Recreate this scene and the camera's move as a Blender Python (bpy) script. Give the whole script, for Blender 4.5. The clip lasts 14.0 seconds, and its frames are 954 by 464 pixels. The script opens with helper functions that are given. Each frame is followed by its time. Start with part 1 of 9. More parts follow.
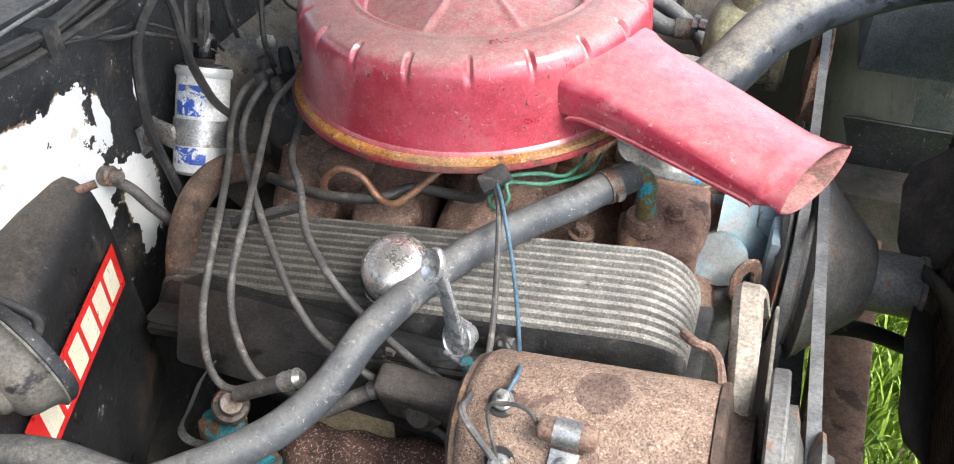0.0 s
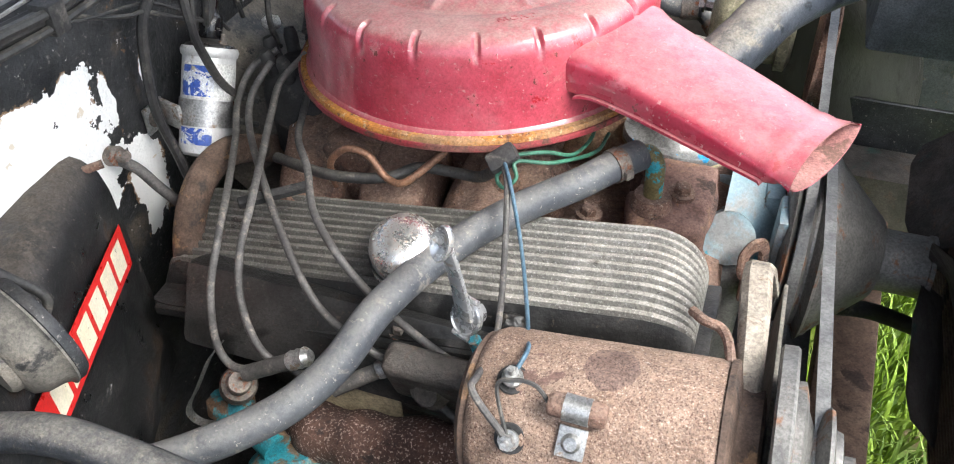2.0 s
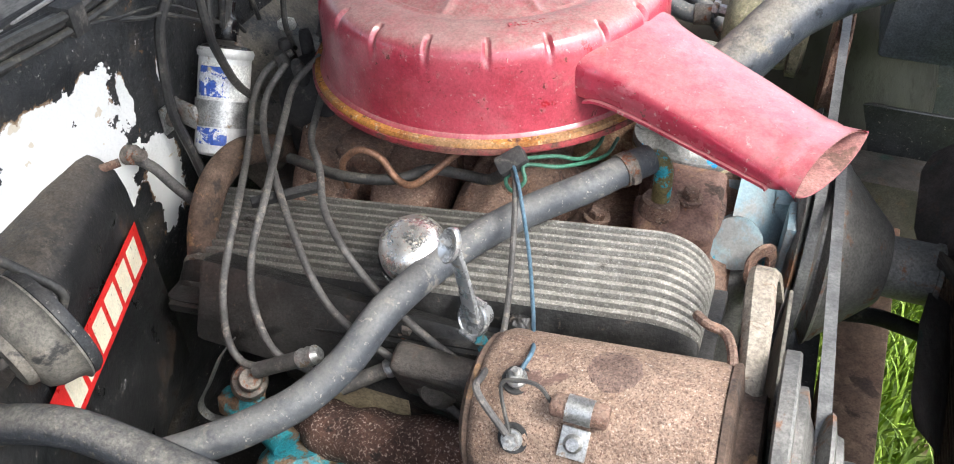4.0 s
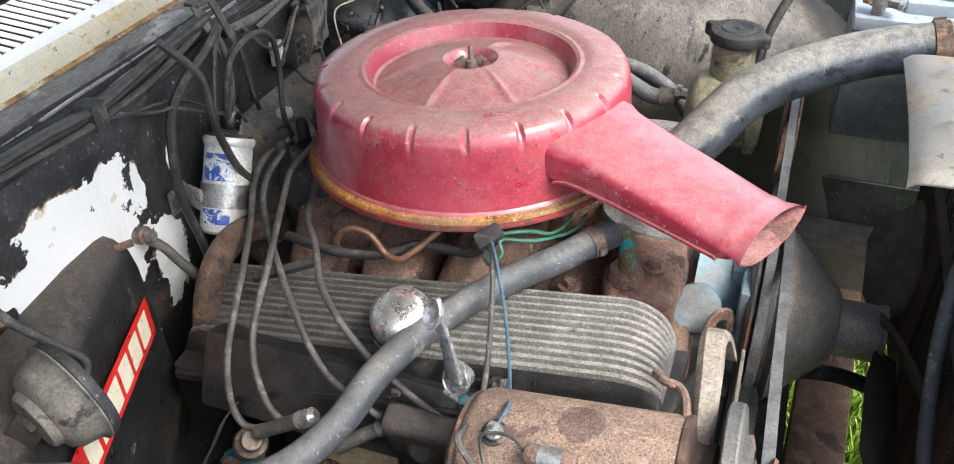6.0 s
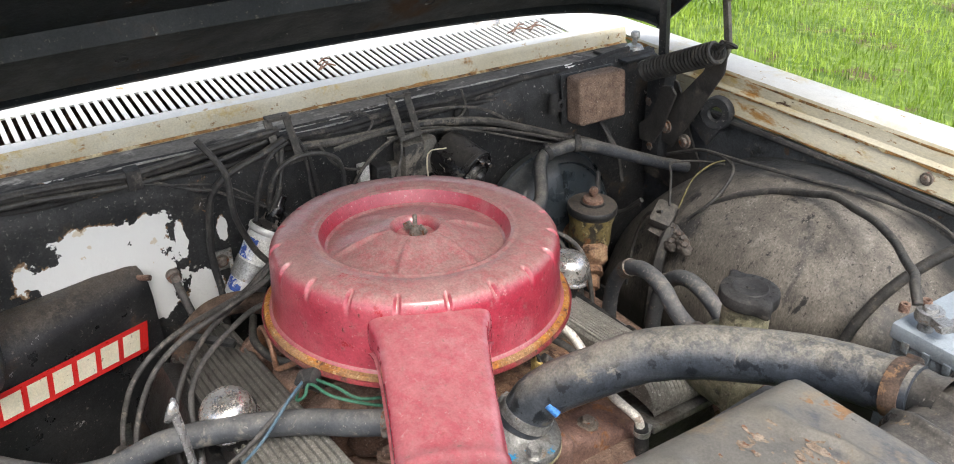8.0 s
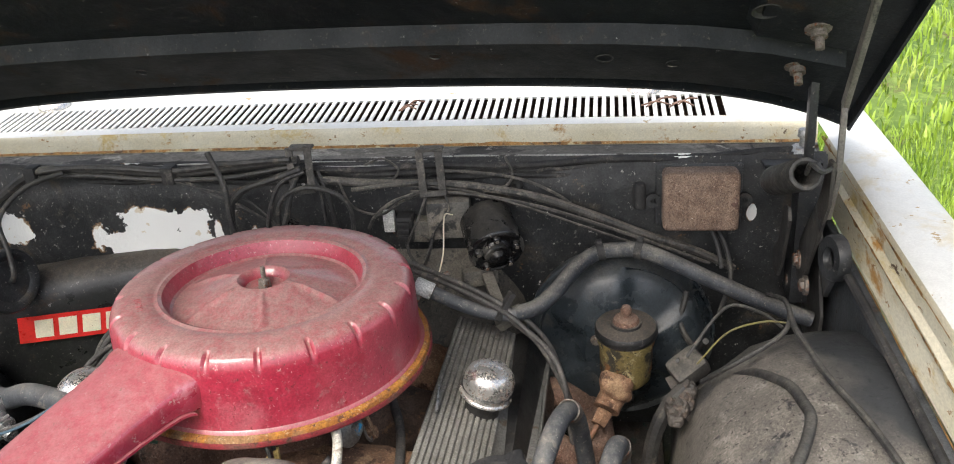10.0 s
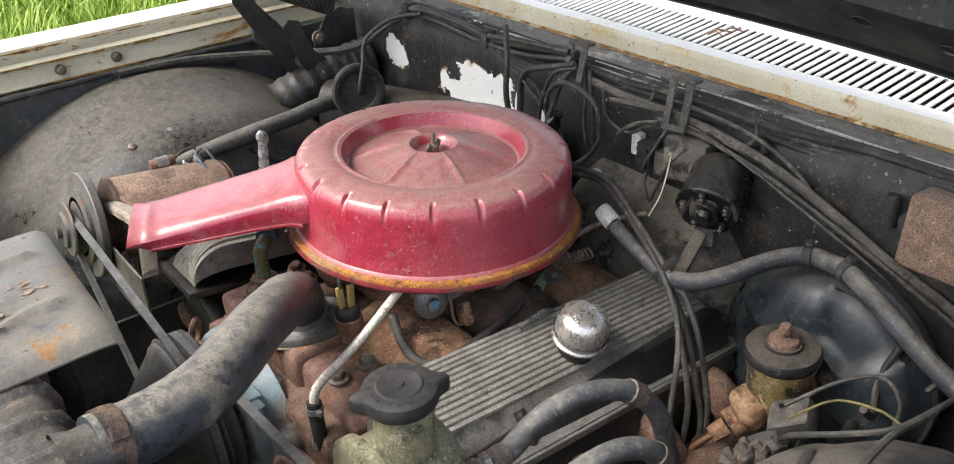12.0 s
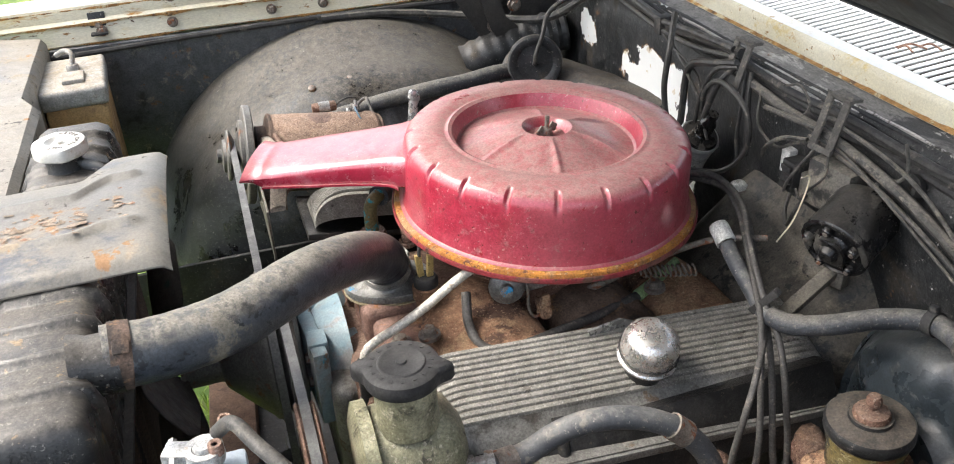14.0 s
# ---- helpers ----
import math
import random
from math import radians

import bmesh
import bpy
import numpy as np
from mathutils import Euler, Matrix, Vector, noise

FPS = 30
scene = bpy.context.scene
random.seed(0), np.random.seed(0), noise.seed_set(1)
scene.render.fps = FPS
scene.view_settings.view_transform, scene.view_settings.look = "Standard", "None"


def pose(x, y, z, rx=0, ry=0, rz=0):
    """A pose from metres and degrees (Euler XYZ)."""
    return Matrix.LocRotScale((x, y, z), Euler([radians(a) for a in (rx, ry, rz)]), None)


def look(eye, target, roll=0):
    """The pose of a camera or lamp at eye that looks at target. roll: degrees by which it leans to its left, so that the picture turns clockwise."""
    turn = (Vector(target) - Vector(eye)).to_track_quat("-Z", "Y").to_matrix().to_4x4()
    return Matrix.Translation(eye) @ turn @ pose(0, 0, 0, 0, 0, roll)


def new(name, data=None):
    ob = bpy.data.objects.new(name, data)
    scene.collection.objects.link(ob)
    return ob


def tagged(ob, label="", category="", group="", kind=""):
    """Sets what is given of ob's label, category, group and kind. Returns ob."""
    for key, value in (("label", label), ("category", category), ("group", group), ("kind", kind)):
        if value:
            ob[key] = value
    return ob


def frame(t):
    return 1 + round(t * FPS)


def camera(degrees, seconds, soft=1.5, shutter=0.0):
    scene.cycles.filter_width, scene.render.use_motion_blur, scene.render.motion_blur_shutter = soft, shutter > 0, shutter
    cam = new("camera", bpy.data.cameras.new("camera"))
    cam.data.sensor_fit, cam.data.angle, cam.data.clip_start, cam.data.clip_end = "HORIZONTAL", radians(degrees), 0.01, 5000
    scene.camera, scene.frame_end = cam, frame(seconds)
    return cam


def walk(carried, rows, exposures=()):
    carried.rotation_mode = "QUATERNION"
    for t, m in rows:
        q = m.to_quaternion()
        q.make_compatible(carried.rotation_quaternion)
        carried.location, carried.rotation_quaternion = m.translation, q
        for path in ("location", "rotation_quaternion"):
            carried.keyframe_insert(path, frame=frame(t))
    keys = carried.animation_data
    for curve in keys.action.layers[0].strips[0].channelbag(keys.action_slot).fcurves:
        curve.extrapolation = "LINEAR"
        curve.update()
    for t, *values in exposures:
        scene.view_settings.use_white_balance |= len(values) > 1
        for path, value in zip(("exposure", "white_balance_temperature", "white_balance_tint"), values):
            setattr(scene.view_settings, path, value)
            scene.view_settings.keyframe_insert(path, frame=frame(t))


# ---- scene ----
cam = camera(57.0, 14.0, soft=1.0)
PATH = [
    (0, (0.022, 0.017, 1.282), (-0.497, 1.462, 0.0), -0.7),
    (0.5, (0.019, 0.026, 1.268), (-0.497, 1.46, -0.028), -1.1),
    (1, (0.019, 0.022, 1.269), (-0.495, 1.452, -0.031), -1.0),
    (1.5, (0.02, 0.013, 1.274), (-0.493, 1.44, -0.03), -0.9),
    (2, (0.018, 0.012, 1.276), (-0.499, 1.435, -0.03), -0.9),
    (2.5, (0.016, 0.014, 1.276), (-0.501, 1.439, -0.029), -1.0),
    (3, (0.014, 0.011, 1.279), (-0.505, 1.433, -0.029), -1.0),
    (5.5, (0.054, -0.008, 1.31), (-0.551, 1.426, 0.054), -0.8),
    (6, (0.063, -0.055, 1.344), (-0.501, 1.457, 0.163), -1.4),
    (6.5, (0.17, -0.04, 1.366), (-0.394, 1.523, 0.253), -1.4),
    (7, (0.406, 0.018, 1.422), (-0.506, 1.451, 0.366), -0.2),
    (7.5, (0.549, 0.136, 1.446), (-0.593, 1.424, 0.427), -1.1),
    (8, (0.642, 0.389, 1.448), (-0.823, 1.344, 0.478), -0.3),
    (8.2, (0.673, 0.492, 1.454), (-0.84, 1.374, 0.487), -1.0),
    (10.3, (0.694, 1.514, 1.412), (-1.012, 0.922, 0.553), -3.8),
    (10.5, (0.706, 1.616, 1.421), (-0.926, 0.843, 0.56), -3.4),
    (11, (0.654, 1.764, 1.421), (-0.852, 0.779, 0.547), -4.2),
    (11.5, (0.49, 1.834, 1.388), (-0.782, 0.625, 0.428), -1.9),
    (12, (0.36, 1.861, 1.38), (-0.687, 0.472, 0.392), -2.9),
    (12.5, (0.201, 1.922, 1.36), (-0.553, 0.363, 0.359), -2.4),
    (13, (0.124, 1.939, 1.358), (-0.471, 0.318, 0.349), -2.4),
    (13.5, (0.125, 1.933, 1.362), (-0.411, 0.296, 0.346), -2.5),
    (14, (0.129, 1.938, 1.369), (-0.371, 0.293, 0.348), -2.7),
]
walk(cam, [(t, look(eye, target, roll)) for t, eye, target, roll in PATH], [(0, 2.12, 6330, 8), (3.2, 2.08, 6330, 8), (5.5, 1.93, 6380, 8), (6.5, 1.70, 6400, 9), (7.5, 1.30, 6550, 9), (10.5, 1.33, 6750, 9), (11.5, 1.42, 6750, 9), (12.0, 1.56, 6750, 9), (12.5, 1.90, 6750, 9), (14, 1.95, 6750, 9)])

# ---- light ----
world = bpy.data.worlds.new("sky")
scene.world = world
world.use_nodes = True
wn, wl = world.node_tree.nodes, world.node_tree.links
sky = wn.new("ShaderNodeTexSky")
sky.sky_type, sky.sun_disc = "NISHITA", False
SUN_EL, SUN_AZ = radians(55), radians(110)
sky.sun_elevation, sky.sun_rotation = SUN_EL, SUN_AZ
sky.air_density, sky.dust_density = 1.0, 4.0
haze = wn.new("ShaderNodeHueSaturation")
haze.inputs["Saturation"].default_value = 0.6
wl.new(sky.outputs[0], haze.inputs["Color"])
wl.new(haze.outputs[0], wn["Background"].inputs[0])
wn["Background"].inputs[1].default_value = 0.15
sun = new("sun", bpy.data.lights.new("sun", "SUN"))
sun.data.energy, sun.data.angle, sun.data.color = 0.9, radians(25), (1.0, 0.98, 0.95)
sun_way = Vector((math.sin(SUN_AZ) * math.cos(SUN_EL), math.cos(SUN_AZ) * math.cos(SUN_EL), math.sin(SUN_EL)))
sun.matrix_world = look(sun_way * 20, (0, 0, 0))


# ---- materials ----
def surf(name, c1, c2, scale=9.0, rough=0.6, metal=0.0, spots=(), bump=0.25, grain=220.0, dust=None, dust_amount=0.5, coat=0.0, stretch=None, dust_low=0.25, mottle=1.0, spec=0.5):
    """A worn surface: two tones of noise, overlaid stains or rust (colour, noise scale, from, to, roughness), settled dust, fine relief."""
    m = bpy.data.materials.new(name)
    m.use_nodes = True
    nt = m.node_tree
    n, l = nt.nodes, nt.links
    b = n["Principled BSDF"]
    co = n.new("ShaderNodeTexCoord").outputs["Object"]
    if stretch:
        mp = n.new("ShaderNodeMapping")
        mp.inputs["Scale"].default_value = stretch
        l.new(co, mp.inputs["Vector"])
        co = mp.outputs[0]

    def noise(s, detail=6.0, rough_=0.6, dist=0.0):
        t = n.new("ShaderNodeTexNoise")
        t.inputs["Scale"].default_value, t.inputs["Detail"].default_value = s, detail
        t.inputs["Roughness"].default_value, t.inputs["Distortion"].default_value = rough_, dist
        l.new(co, t.inputs["Vector"])
        return t.outputs["Fac"]

    def ramp(v, lo, hi):
        r = n.new("ShaderNodeMapRange")
        r.interpolation_type = "SMOOTHSTEP"
        r.inputs["From Min"].default_value, r.inputs["From Max"].default_value = lo, hi
        l.new(v, r.inputs["Value"])
        return r.outputs["Result"]

    def mix(f, a, c):
        x = n.new("ShaderNodeMix")
        x.data_type = "RGBA"
        l.new(f, x.inputs["Factor"])
        for sock, v in ((x.inputs[6], a), (x.inputs[7], c)):
            if isinstance(v, tuple):
                sock.default_value = (*v, 1)
            else:
                l.new(v, sock)
        return x.outputs[2]

    def mixf(f, a, c):
        x = n.new("ShaderNodeMix")
        l.new(f, x.inputs["Factor"])
        for sock, v in ((x.inputs[2], a), (x.inputs[3], c)):
            if isinstance(v, (int, float)):
                sock.default_value = v
            else:
                l.new(v, sock)
        return x.outputs[0]

    col = mix(ramp(noise(scale, 8, 0.65), 0.38, 0.62), c1, c2)
    rgh = mixf(ramp(noise(scale * 3.1, 5), 0.3, 0.7), max(0.05, rough - 0.1), min(1.0, rough + 0.1))
    met = None
    for sc, s, lo, hi, sr in spots:
        f = ramp(noise(s, 9, 0.68, 0.3), 0.5 + 0.62 * (lo - 0.5), 0.5 + 0.62 * (hi - 0.5))
        col, rgh = mix(f, col, sc), mixf(f, rgh, sr)
        met = mixf(f, metal if met is None else met, 0.0)
    if dust:
        g = n.new("ShaderNodeNewGeometry")
        sep = n.new("ShaderNodeSeparateXYZ")
        l.new(g.outputs["Normal"], sep.inputs[0])
        up = ramp(sep.outputs["Z"], 0.35, 0.98)
        fine = mixf(ramp(noise(scale * 1.3 + 3, 9, 0.72), 0.40, 0.62), dust_low * dust_amount, dust_amount)
        fine = mixf(ramp(noise(90, 8, 0.75), 0.40, 0.60), fine, min(1.0, 1.25 * dust_amount))
        d = n.new("ShaderNodeMath")
        d.operation = "MULTIPLY"
        l.new(up, d.inputs[0])
        l.new(fine, d.inputs[1])
        col, rgh = mix(d.outputs[0], col, dust), mixf(d.outputs[0], rgh, 0.9)
        met = mixf(d.outputs[0], metal if met is None else met, 0.0)
    if mottle:
        # fine uneven tone, as grit and tiny chips give it
        tone = mixf(ramp(noise(330, 4, 0.75), 0.30, 0.70), 1 - 0.34 * mottle, 1 + 0.30 * mottle)
        wide = mixf(ramp(noise(48, 7, 0.7), 0.32, 0.68), 1 - 0.20 * mottle, 1 + 0.16 * mottle)
        both = n.new("ShaderNodeMath")
        both.operation = "MULTIPLY"
        l.new(tone, both.inputs[0])
        l.new(wide, both.inputs[1])
        hs = n.new("ShaderNodeHueSaturation")
        l.new(both.outputs[0], hs.inputs["Value"])
        l.new(col, hs.inputs["Color"])
        col = hs.outputs[0]
    b.inputs["Specular IOR Level"].default_value = spec
    l.new(col, b.inputs["Base Color"])
    l.new(rgh, b.inputs["Roughness"])
    if met is None:
        b.inputs["Metallic"].default_value = metal
    else:
        l.new(met, b.inputs["Metallic"])
    b.inputs["Coat Weight"].default_value = coat
    b.inputs["Coat Roughness"].default_value = 0.16
    b.inputs["Coat IOR"].default_value = 1.8
    if bump:
        bp = n.new("ShaderNodeBump")
        bp.inputs["Strength"].default_value, bp.inputs["Distance"].default_value = bump, 0.002
        l.new(noise(grain, 6, 0.7), bp.inputs["Height"])
        bp2 = n.new("ShaderNodeBump")
        bp2.inputs["Strength"].default_value, bp2.inputs["Distance"].default_value = bump, 0.006
        l.new(noise(grain / 7, 6, 0.65), bp2.inputs["Height"])
        l.new(bp.outputs[0], bp2.inputs["Normal"])
        l.new(bp2.outputs[0], b.inputs["Normal"])
    return m


DUST = (0.30, 0.25, 0.19)
RUST, RUST_D, RUST_O = (0.20, 0.075, 0.035), (0.09, 0.04, 0.025), (0.42, 0.17, 0.05)
M_RED = surf("faded_red_paint", (0.325, 0.018, 0.042), (0.360, 0.050, 0.075), 6, 0.38, 0, [((0.37, 0.085, 0.105), 11, 0.56, 0.82, 0.5), ((0.34, 0.12, 0.125), 55, 0.61, 0.84, 0.7), ((0.42, 0.22, 0.21), 190, 0.65, 0.80, 0.8), ((0.14, 0.04, 0.035), 110, 0.70, 0.76, 0.8), ((0.30, 0.004, 0.014), 26, 0.72, 0.75, 0.30)], 0.16, 190, (0.338, 0.226, 0.205), 0.68, coat=0.45, dust_low=0.6, mottle=0.55)
# pale pink dust on upward faces: settled dust plus painted-in sky sheen
M_RED_GLOSS = surf("faded_glossy_red_paint", (0.345, 0.014, 0.042), (0.385, 0.042, 0.072), 7, 0.26, 0, [((0.44, 0.13, 0.16), 14, 0.54, 0.76, 0.34), ((0.45, 0.24, 0.23), 120, 0.66, 0.78, 0.6), ((0.15, 0.06, 0.05), 90, 0.74, 0.78, 0.8), ((0.30, 0.004, 0.014), 22, 0.73, 0.76, 0.30)], 0.10, 190, (0.40, 0.235, 0.230), 0.42, coat=0.7, dust_low=0.6, mottle=0.4, spec=0.5)
M_GRIME = surf("greasy_brown_black_casting", (0.042, 0.036, 0.032), (0.084, 0.073, 0.064), 16, 0.62, 0, [((0.10, 0.075, 0.06), 40, 0.58, 0.74, 0.85), ((0.02, 0.055, 0.045), 14, 0.62, 0.74, 0.6)], 0.5, 320)
M_DOME = surf("dull_steel_with_blue_flecks", (0.19, 0.19, 0.185), (0.27, 0.27, 0.26), 10, 0.42, 0.5, [((0.02, 0.25, 0.48), 42, 0.66, 0.69, 0.5), ((0.10, 0.095, 0.085), 26, 0.6, 0.74, 0.7)], 0.25, 320)
M_RED_D = surf("dark_red_paint", (0.19, 0.018, 0.024), (0.26, 0.036, 0.042), 9, 0.5, 0, [((0.15, 0.06, 0.045), 12, 0.52, 0.66, 0.9), ((0.10, 0.05, 0.035), 40, 0.58, 0.70, 0.9)], 0.25, 180)
M_LINING = surf("dusty_snorkel_lining", (0.25, 0.11, 0.10), (0.33, 0.17, 0.15), 14, 0.85, 0, [((0.13, 0.07, 0.055), 24, 0.58, 0.72, 0.9)], 0.3, 200)
M_ORANGE = surf("orange_rust_band", (0.42, 0.185, 0.028), (0.30, 0.115, 0.025), 40, 0.85, 0, [((0.13, 0.055, 0.03), 90, 0.58, 0.70, 0.9), ((0.30, 0.17, 0.08), 9, 0.48, 0.62, 0.9), ((0.42, 0.29, 0.16), 150, 0.62, 0.72, 0.9)], 0.7, 240)
M_RUST = surf("brown_rust_cast", (0.145, 0.080, 0.056), (0.210, 0.124, 0.092), 14, 0.88, 0, [((0.27, 0.155, 0.10), 26, 0.58, 0.75, 0.95), ((0.06, 0.04, 0.034), 18, 0.60, 0.75, 0.9), ((0.34, 0.25, 0.20), 260, 0.60, 0.72, 0.95), ((0.09, 0.05, 0.035), 320, 0.60, 0.70, 0.95)], 0.9, 300, (0.30, 0.22, 0.17), 0.35)
M_RUST_OILY = surf("oil_darkened_rusty_steel", (0.135, 0.086, 0.066), (0.175, 0.115, 0.090), 25, 0.7, 0.0, [((0.06, 0.035, 0.03), 620, 0.52, 0.66, 0.8), ((0.21, 0.15, 0.12), 560, 0.60, 0.70, 0.8)], 0.5, 700)
M_RUST_PIT = surf("pitted_rusty_steel", (0.200, 0.132, 0.094), (0.250, 0.175, 0.130), 25, 0.8, 0.0, [((0.10, 0.055, 0.04), 620, 0.52, 0.66, 0.9), ((0.38, 0.29, 0.23), 560, 0.58, 0.70, 0.8), ((0.13, 0.075, 0.06), 11, 0.66, 0.70, 0.8), ((0.55, 0.50, 0.44), 120, 0.76, 0.80, 0.8)], 0.5, 700)
M_RUST_FLAKE = surf("flaked_rust_white_crust", (0.062, 0.034, 0.028), (0.105, 0.056, 0.042), 20, 0.9, 0, [((0.40, 0.31, 0.26), 300, 0.59, 0.66, 0.9), ((0.03, 0.02, 0.018), 30, 0.62, 0.72, 0.9)], 0.6, 260)
M_ALU = surf("weathered_cast_aluminium", (0.215, 0.208, 0.188), (0.30, 0.29, 0.265), 9, 0.55, 0.30, [((0.17, 0.16, 0.14), 5, 0.55, 0.78, 0.75), ((0.10, 0.09, 0.08), 34, 0.66, 0.76, 0.8), ((0.47, 0.46, 0.435), 420, 0.60, 0.72, 0.5)], 0.25, 520, (0.34, 0.31, 0.26), 0.2)
M_ALU_D = surf("dark_aluminium", (0.020, 0.020, 0.020), (0.044, 0.043, 0.042), 10, 0.40, 0.15, [((0.010, 0.010, 0.010), 14, 0.5, 0.65, 0.32), ((0.085, 0.072, 0.060), 120, 0.66, 0.73, 0.8)], 0.35, 320)
M_CHROME = surf("pitted_chrome", (0.62, 0.61, 0.59), (0.70, 0.69, 0.67), 20, 0.27, 0.85, [((0.36, 0.26, 0.20), 330, 0.56, 0.70, 0.7), ((0.40, 0.33, 0.28), 14, 0.58, 0.80, 0.5), ((0.20, 0.11, 0.07), 240, 0.70, 0.78, 0.8)], 0.08, 500, mottle=0.4)
M_STEEL = surf("dull_zinc_steel", (0.34, 0.34, 0.33), (0.46, 0.46, 0.45), 30, 0.42, 0.8, [((0.24, 0.18, 0.13), 60, 0.6, 0.72, 0.8)], 0.15, 300)
M_ZINC = surf("bright_zinc_plate", (0.40, 0.41, 0.42), (0.52, 0.52, 0.52), 26, 0.28, 0.7, [((0.30, 0.27, 0.23), 70, 0.62, 0.74, 0.7)], 0.12, 300, mottle=0.3)
M_CAP = surf("bright_pressed_aluminium", (0.52, 0.52, 0.50), (0.60, 0.60, 0.58), 30, 0.42, 0.35, [((0.45, 0.42, 0.36), 60, 0.62, 0.74, 0.7)], 0.1, 300, mottle=0.25)
M_STAMP = surf("grime_in_stamped_letters", (0.16, 0.15, 0.13), (0.24, 0.22, 0.20), 60, 0.7, 0, [], 0.1, 300)
M_BOLT = surf("greasy_bolt_steel", (0.15, 0.13, 0.115), (0.24, 0.21, 0.18), 60, 0.6, 0.4, [(RUST, 90, 0.55, 0.7, 0.9)], 0.3, 300)
M_HOSE = surf("dusty_black_hose", (0.024, 0.028, 0.035), (0.046, 0.051, 0.060), 8, 0.5, 0, [((0.11, 0.107, 0.10), 12, 0.54, 0.80, 0.8), ((0.16, 0.15, 0.13), 240, 0.62, 0.74, 0.9)], 0.35, 300, (0.25, 0.23, 0.195), 0.42)
M_HOSE_RAD = surf("radiator_hose_rubber_with_caked_dust", (0.030, 0.037, 0.048), (0.056, 0.064, 0.076), 6, 0.38, 0, [((0.19, 0.172, 0.140), 7, 0.61, 0.68, 0.9), ((0.012, 0.015, 0.020), 34, 0.58, 0.63, 0.32)], 0.30, 260, (0.235, 0.218, 0.185), 0.78, dust_low=0.25, mottle=0.8)
M_HOSE_G = surf("greyed_heater_hose", (0.050, 0.056, 0.066), (0.080, 0.086, 0.094), 12, 0.55, 0, [((0.20, 0.185, 0.165), 40, 0.58, 0.75, 0.85), ((0.30, 0.28, 0.25), 170, 0.68, 0.74, 0.9)], 0.2, 260, (0.23, 0.22, 0.20), 0.4, mottle=0.45)
M_TAPE = surf("dusty_grey_taped_loom", (0.055, 0.052, 0.048), (0.095, 0.089, 0.080), 22, 0.75, 0, [((0.16, 0.145, 0.12), 40, 0.58, 0.72, 0.9), ((0.022, 0.022, 0.022), 18, 0.56, 0.66, 0.55)], 0.4, 240, (0.19, 0.17, 0.14), 0.5)
M_WIRE = surf("grimy_plug_wire", (0.055, 0.052, 0.05), (0.095, 0.09, 0.085), 30, 0.65, 0, [((0.17, 0.15, 0.13), 60, 0.58, 0.72, 0.85)], 0.15, 300)
M_CABLE = surf("black_cable_wrap", (0.020, 0.020, 0.021), (0.046, 0.044, 0.041), 30, 0.55, 0, [((0.11, 0.10, 0.085), 45, 0.58, 0.75, 0.85)], 0.25, 300, (0.13, 0.12, 0.10), 0.32)
M_BLACK = surf("worn_black_paint", (0.020, 0.022, 0.024), (0.044, 0.046, 0.049), 7, 0.40, 0, [((0.07, 0.06, 0.048), 13, 0.60, 0.82, 0.8), ((0.16, 0.15, 0.14), 180, 0.66, 0.74, 0.8), ((0.42, 0.39, 0.34), 85, 0.76, 0.80, 0.8)], 0.22, 160, (0.10, 0.085, 0.07), 0.18, spec=0.35)
M_BLACK_DUST = surf("dusty_black_paint", (0.028, 0.027, 0.026), (0.058, 0.054, 0.049), 5, 0.62, 0, [((0.13, 0.115, 0.095), 9, 0.54, 0.78, 0.85), ((0.02, 0.02, 0.022), 16, 0.58, 0.72, 0.4)], 0.2, 130, (0.19, 0.17, 0.14), 0.5)
M_BLACK_RUSTTOP = surf("black_paint_rusting_through", (0.014, 0.015, 0.016), (0.030, 0.030, 0.031), 8, 0.36, 0, [((0.075, 0.050, 0.036), 12, 0.60, 0.80, 0.85), ((0.14, 0.125, 0.11), 150, 0.68, 0.74, 0.8), ((0.36, 0.35, 0.34), 60, 0.77, 0.81, 0.7)], 0.35, 160, (0.125, 0.105, 0.085), 0.62)
M_TANK = surf("dust_covered_black_tank", (0.014, 0.014, 0.015), (0.030, 0.030, 0.030), 6, 0.28, 0, [((0.09, 0.085, 0.075), 9, 0.58, 0.74, 0.7), ((0.24, 0.17, 0.10), 40, 0.70, 0.76, 0.9), ((0.20, 0.19, 0.17), 160, 0.66, 0.74, 0.85)], 0.3, 200, (0.19, 0.17, 0.145), 0.36)
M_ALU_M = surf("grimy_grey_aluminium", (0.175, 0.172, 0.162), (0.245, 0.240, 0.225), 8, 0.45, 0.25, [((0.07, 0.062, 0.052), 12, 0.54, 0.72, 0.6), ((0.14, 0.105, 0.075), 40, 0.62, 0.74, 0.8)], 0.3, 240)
M_BOOST = surf("dull_blue_black_booster", (0.018, 0.025, 0.031), (0.034, 0.043, 0.050), 6, 0.30, 0, [((0.08, 0.080, 0.075), 30, 0.62, 0.76, 0.7), ((0.10, 0.075, 0.05), 9, 0.68, 0.80, 0.8)], 0.2, 160, (0.11, 0.105, 0.095), 0.4)
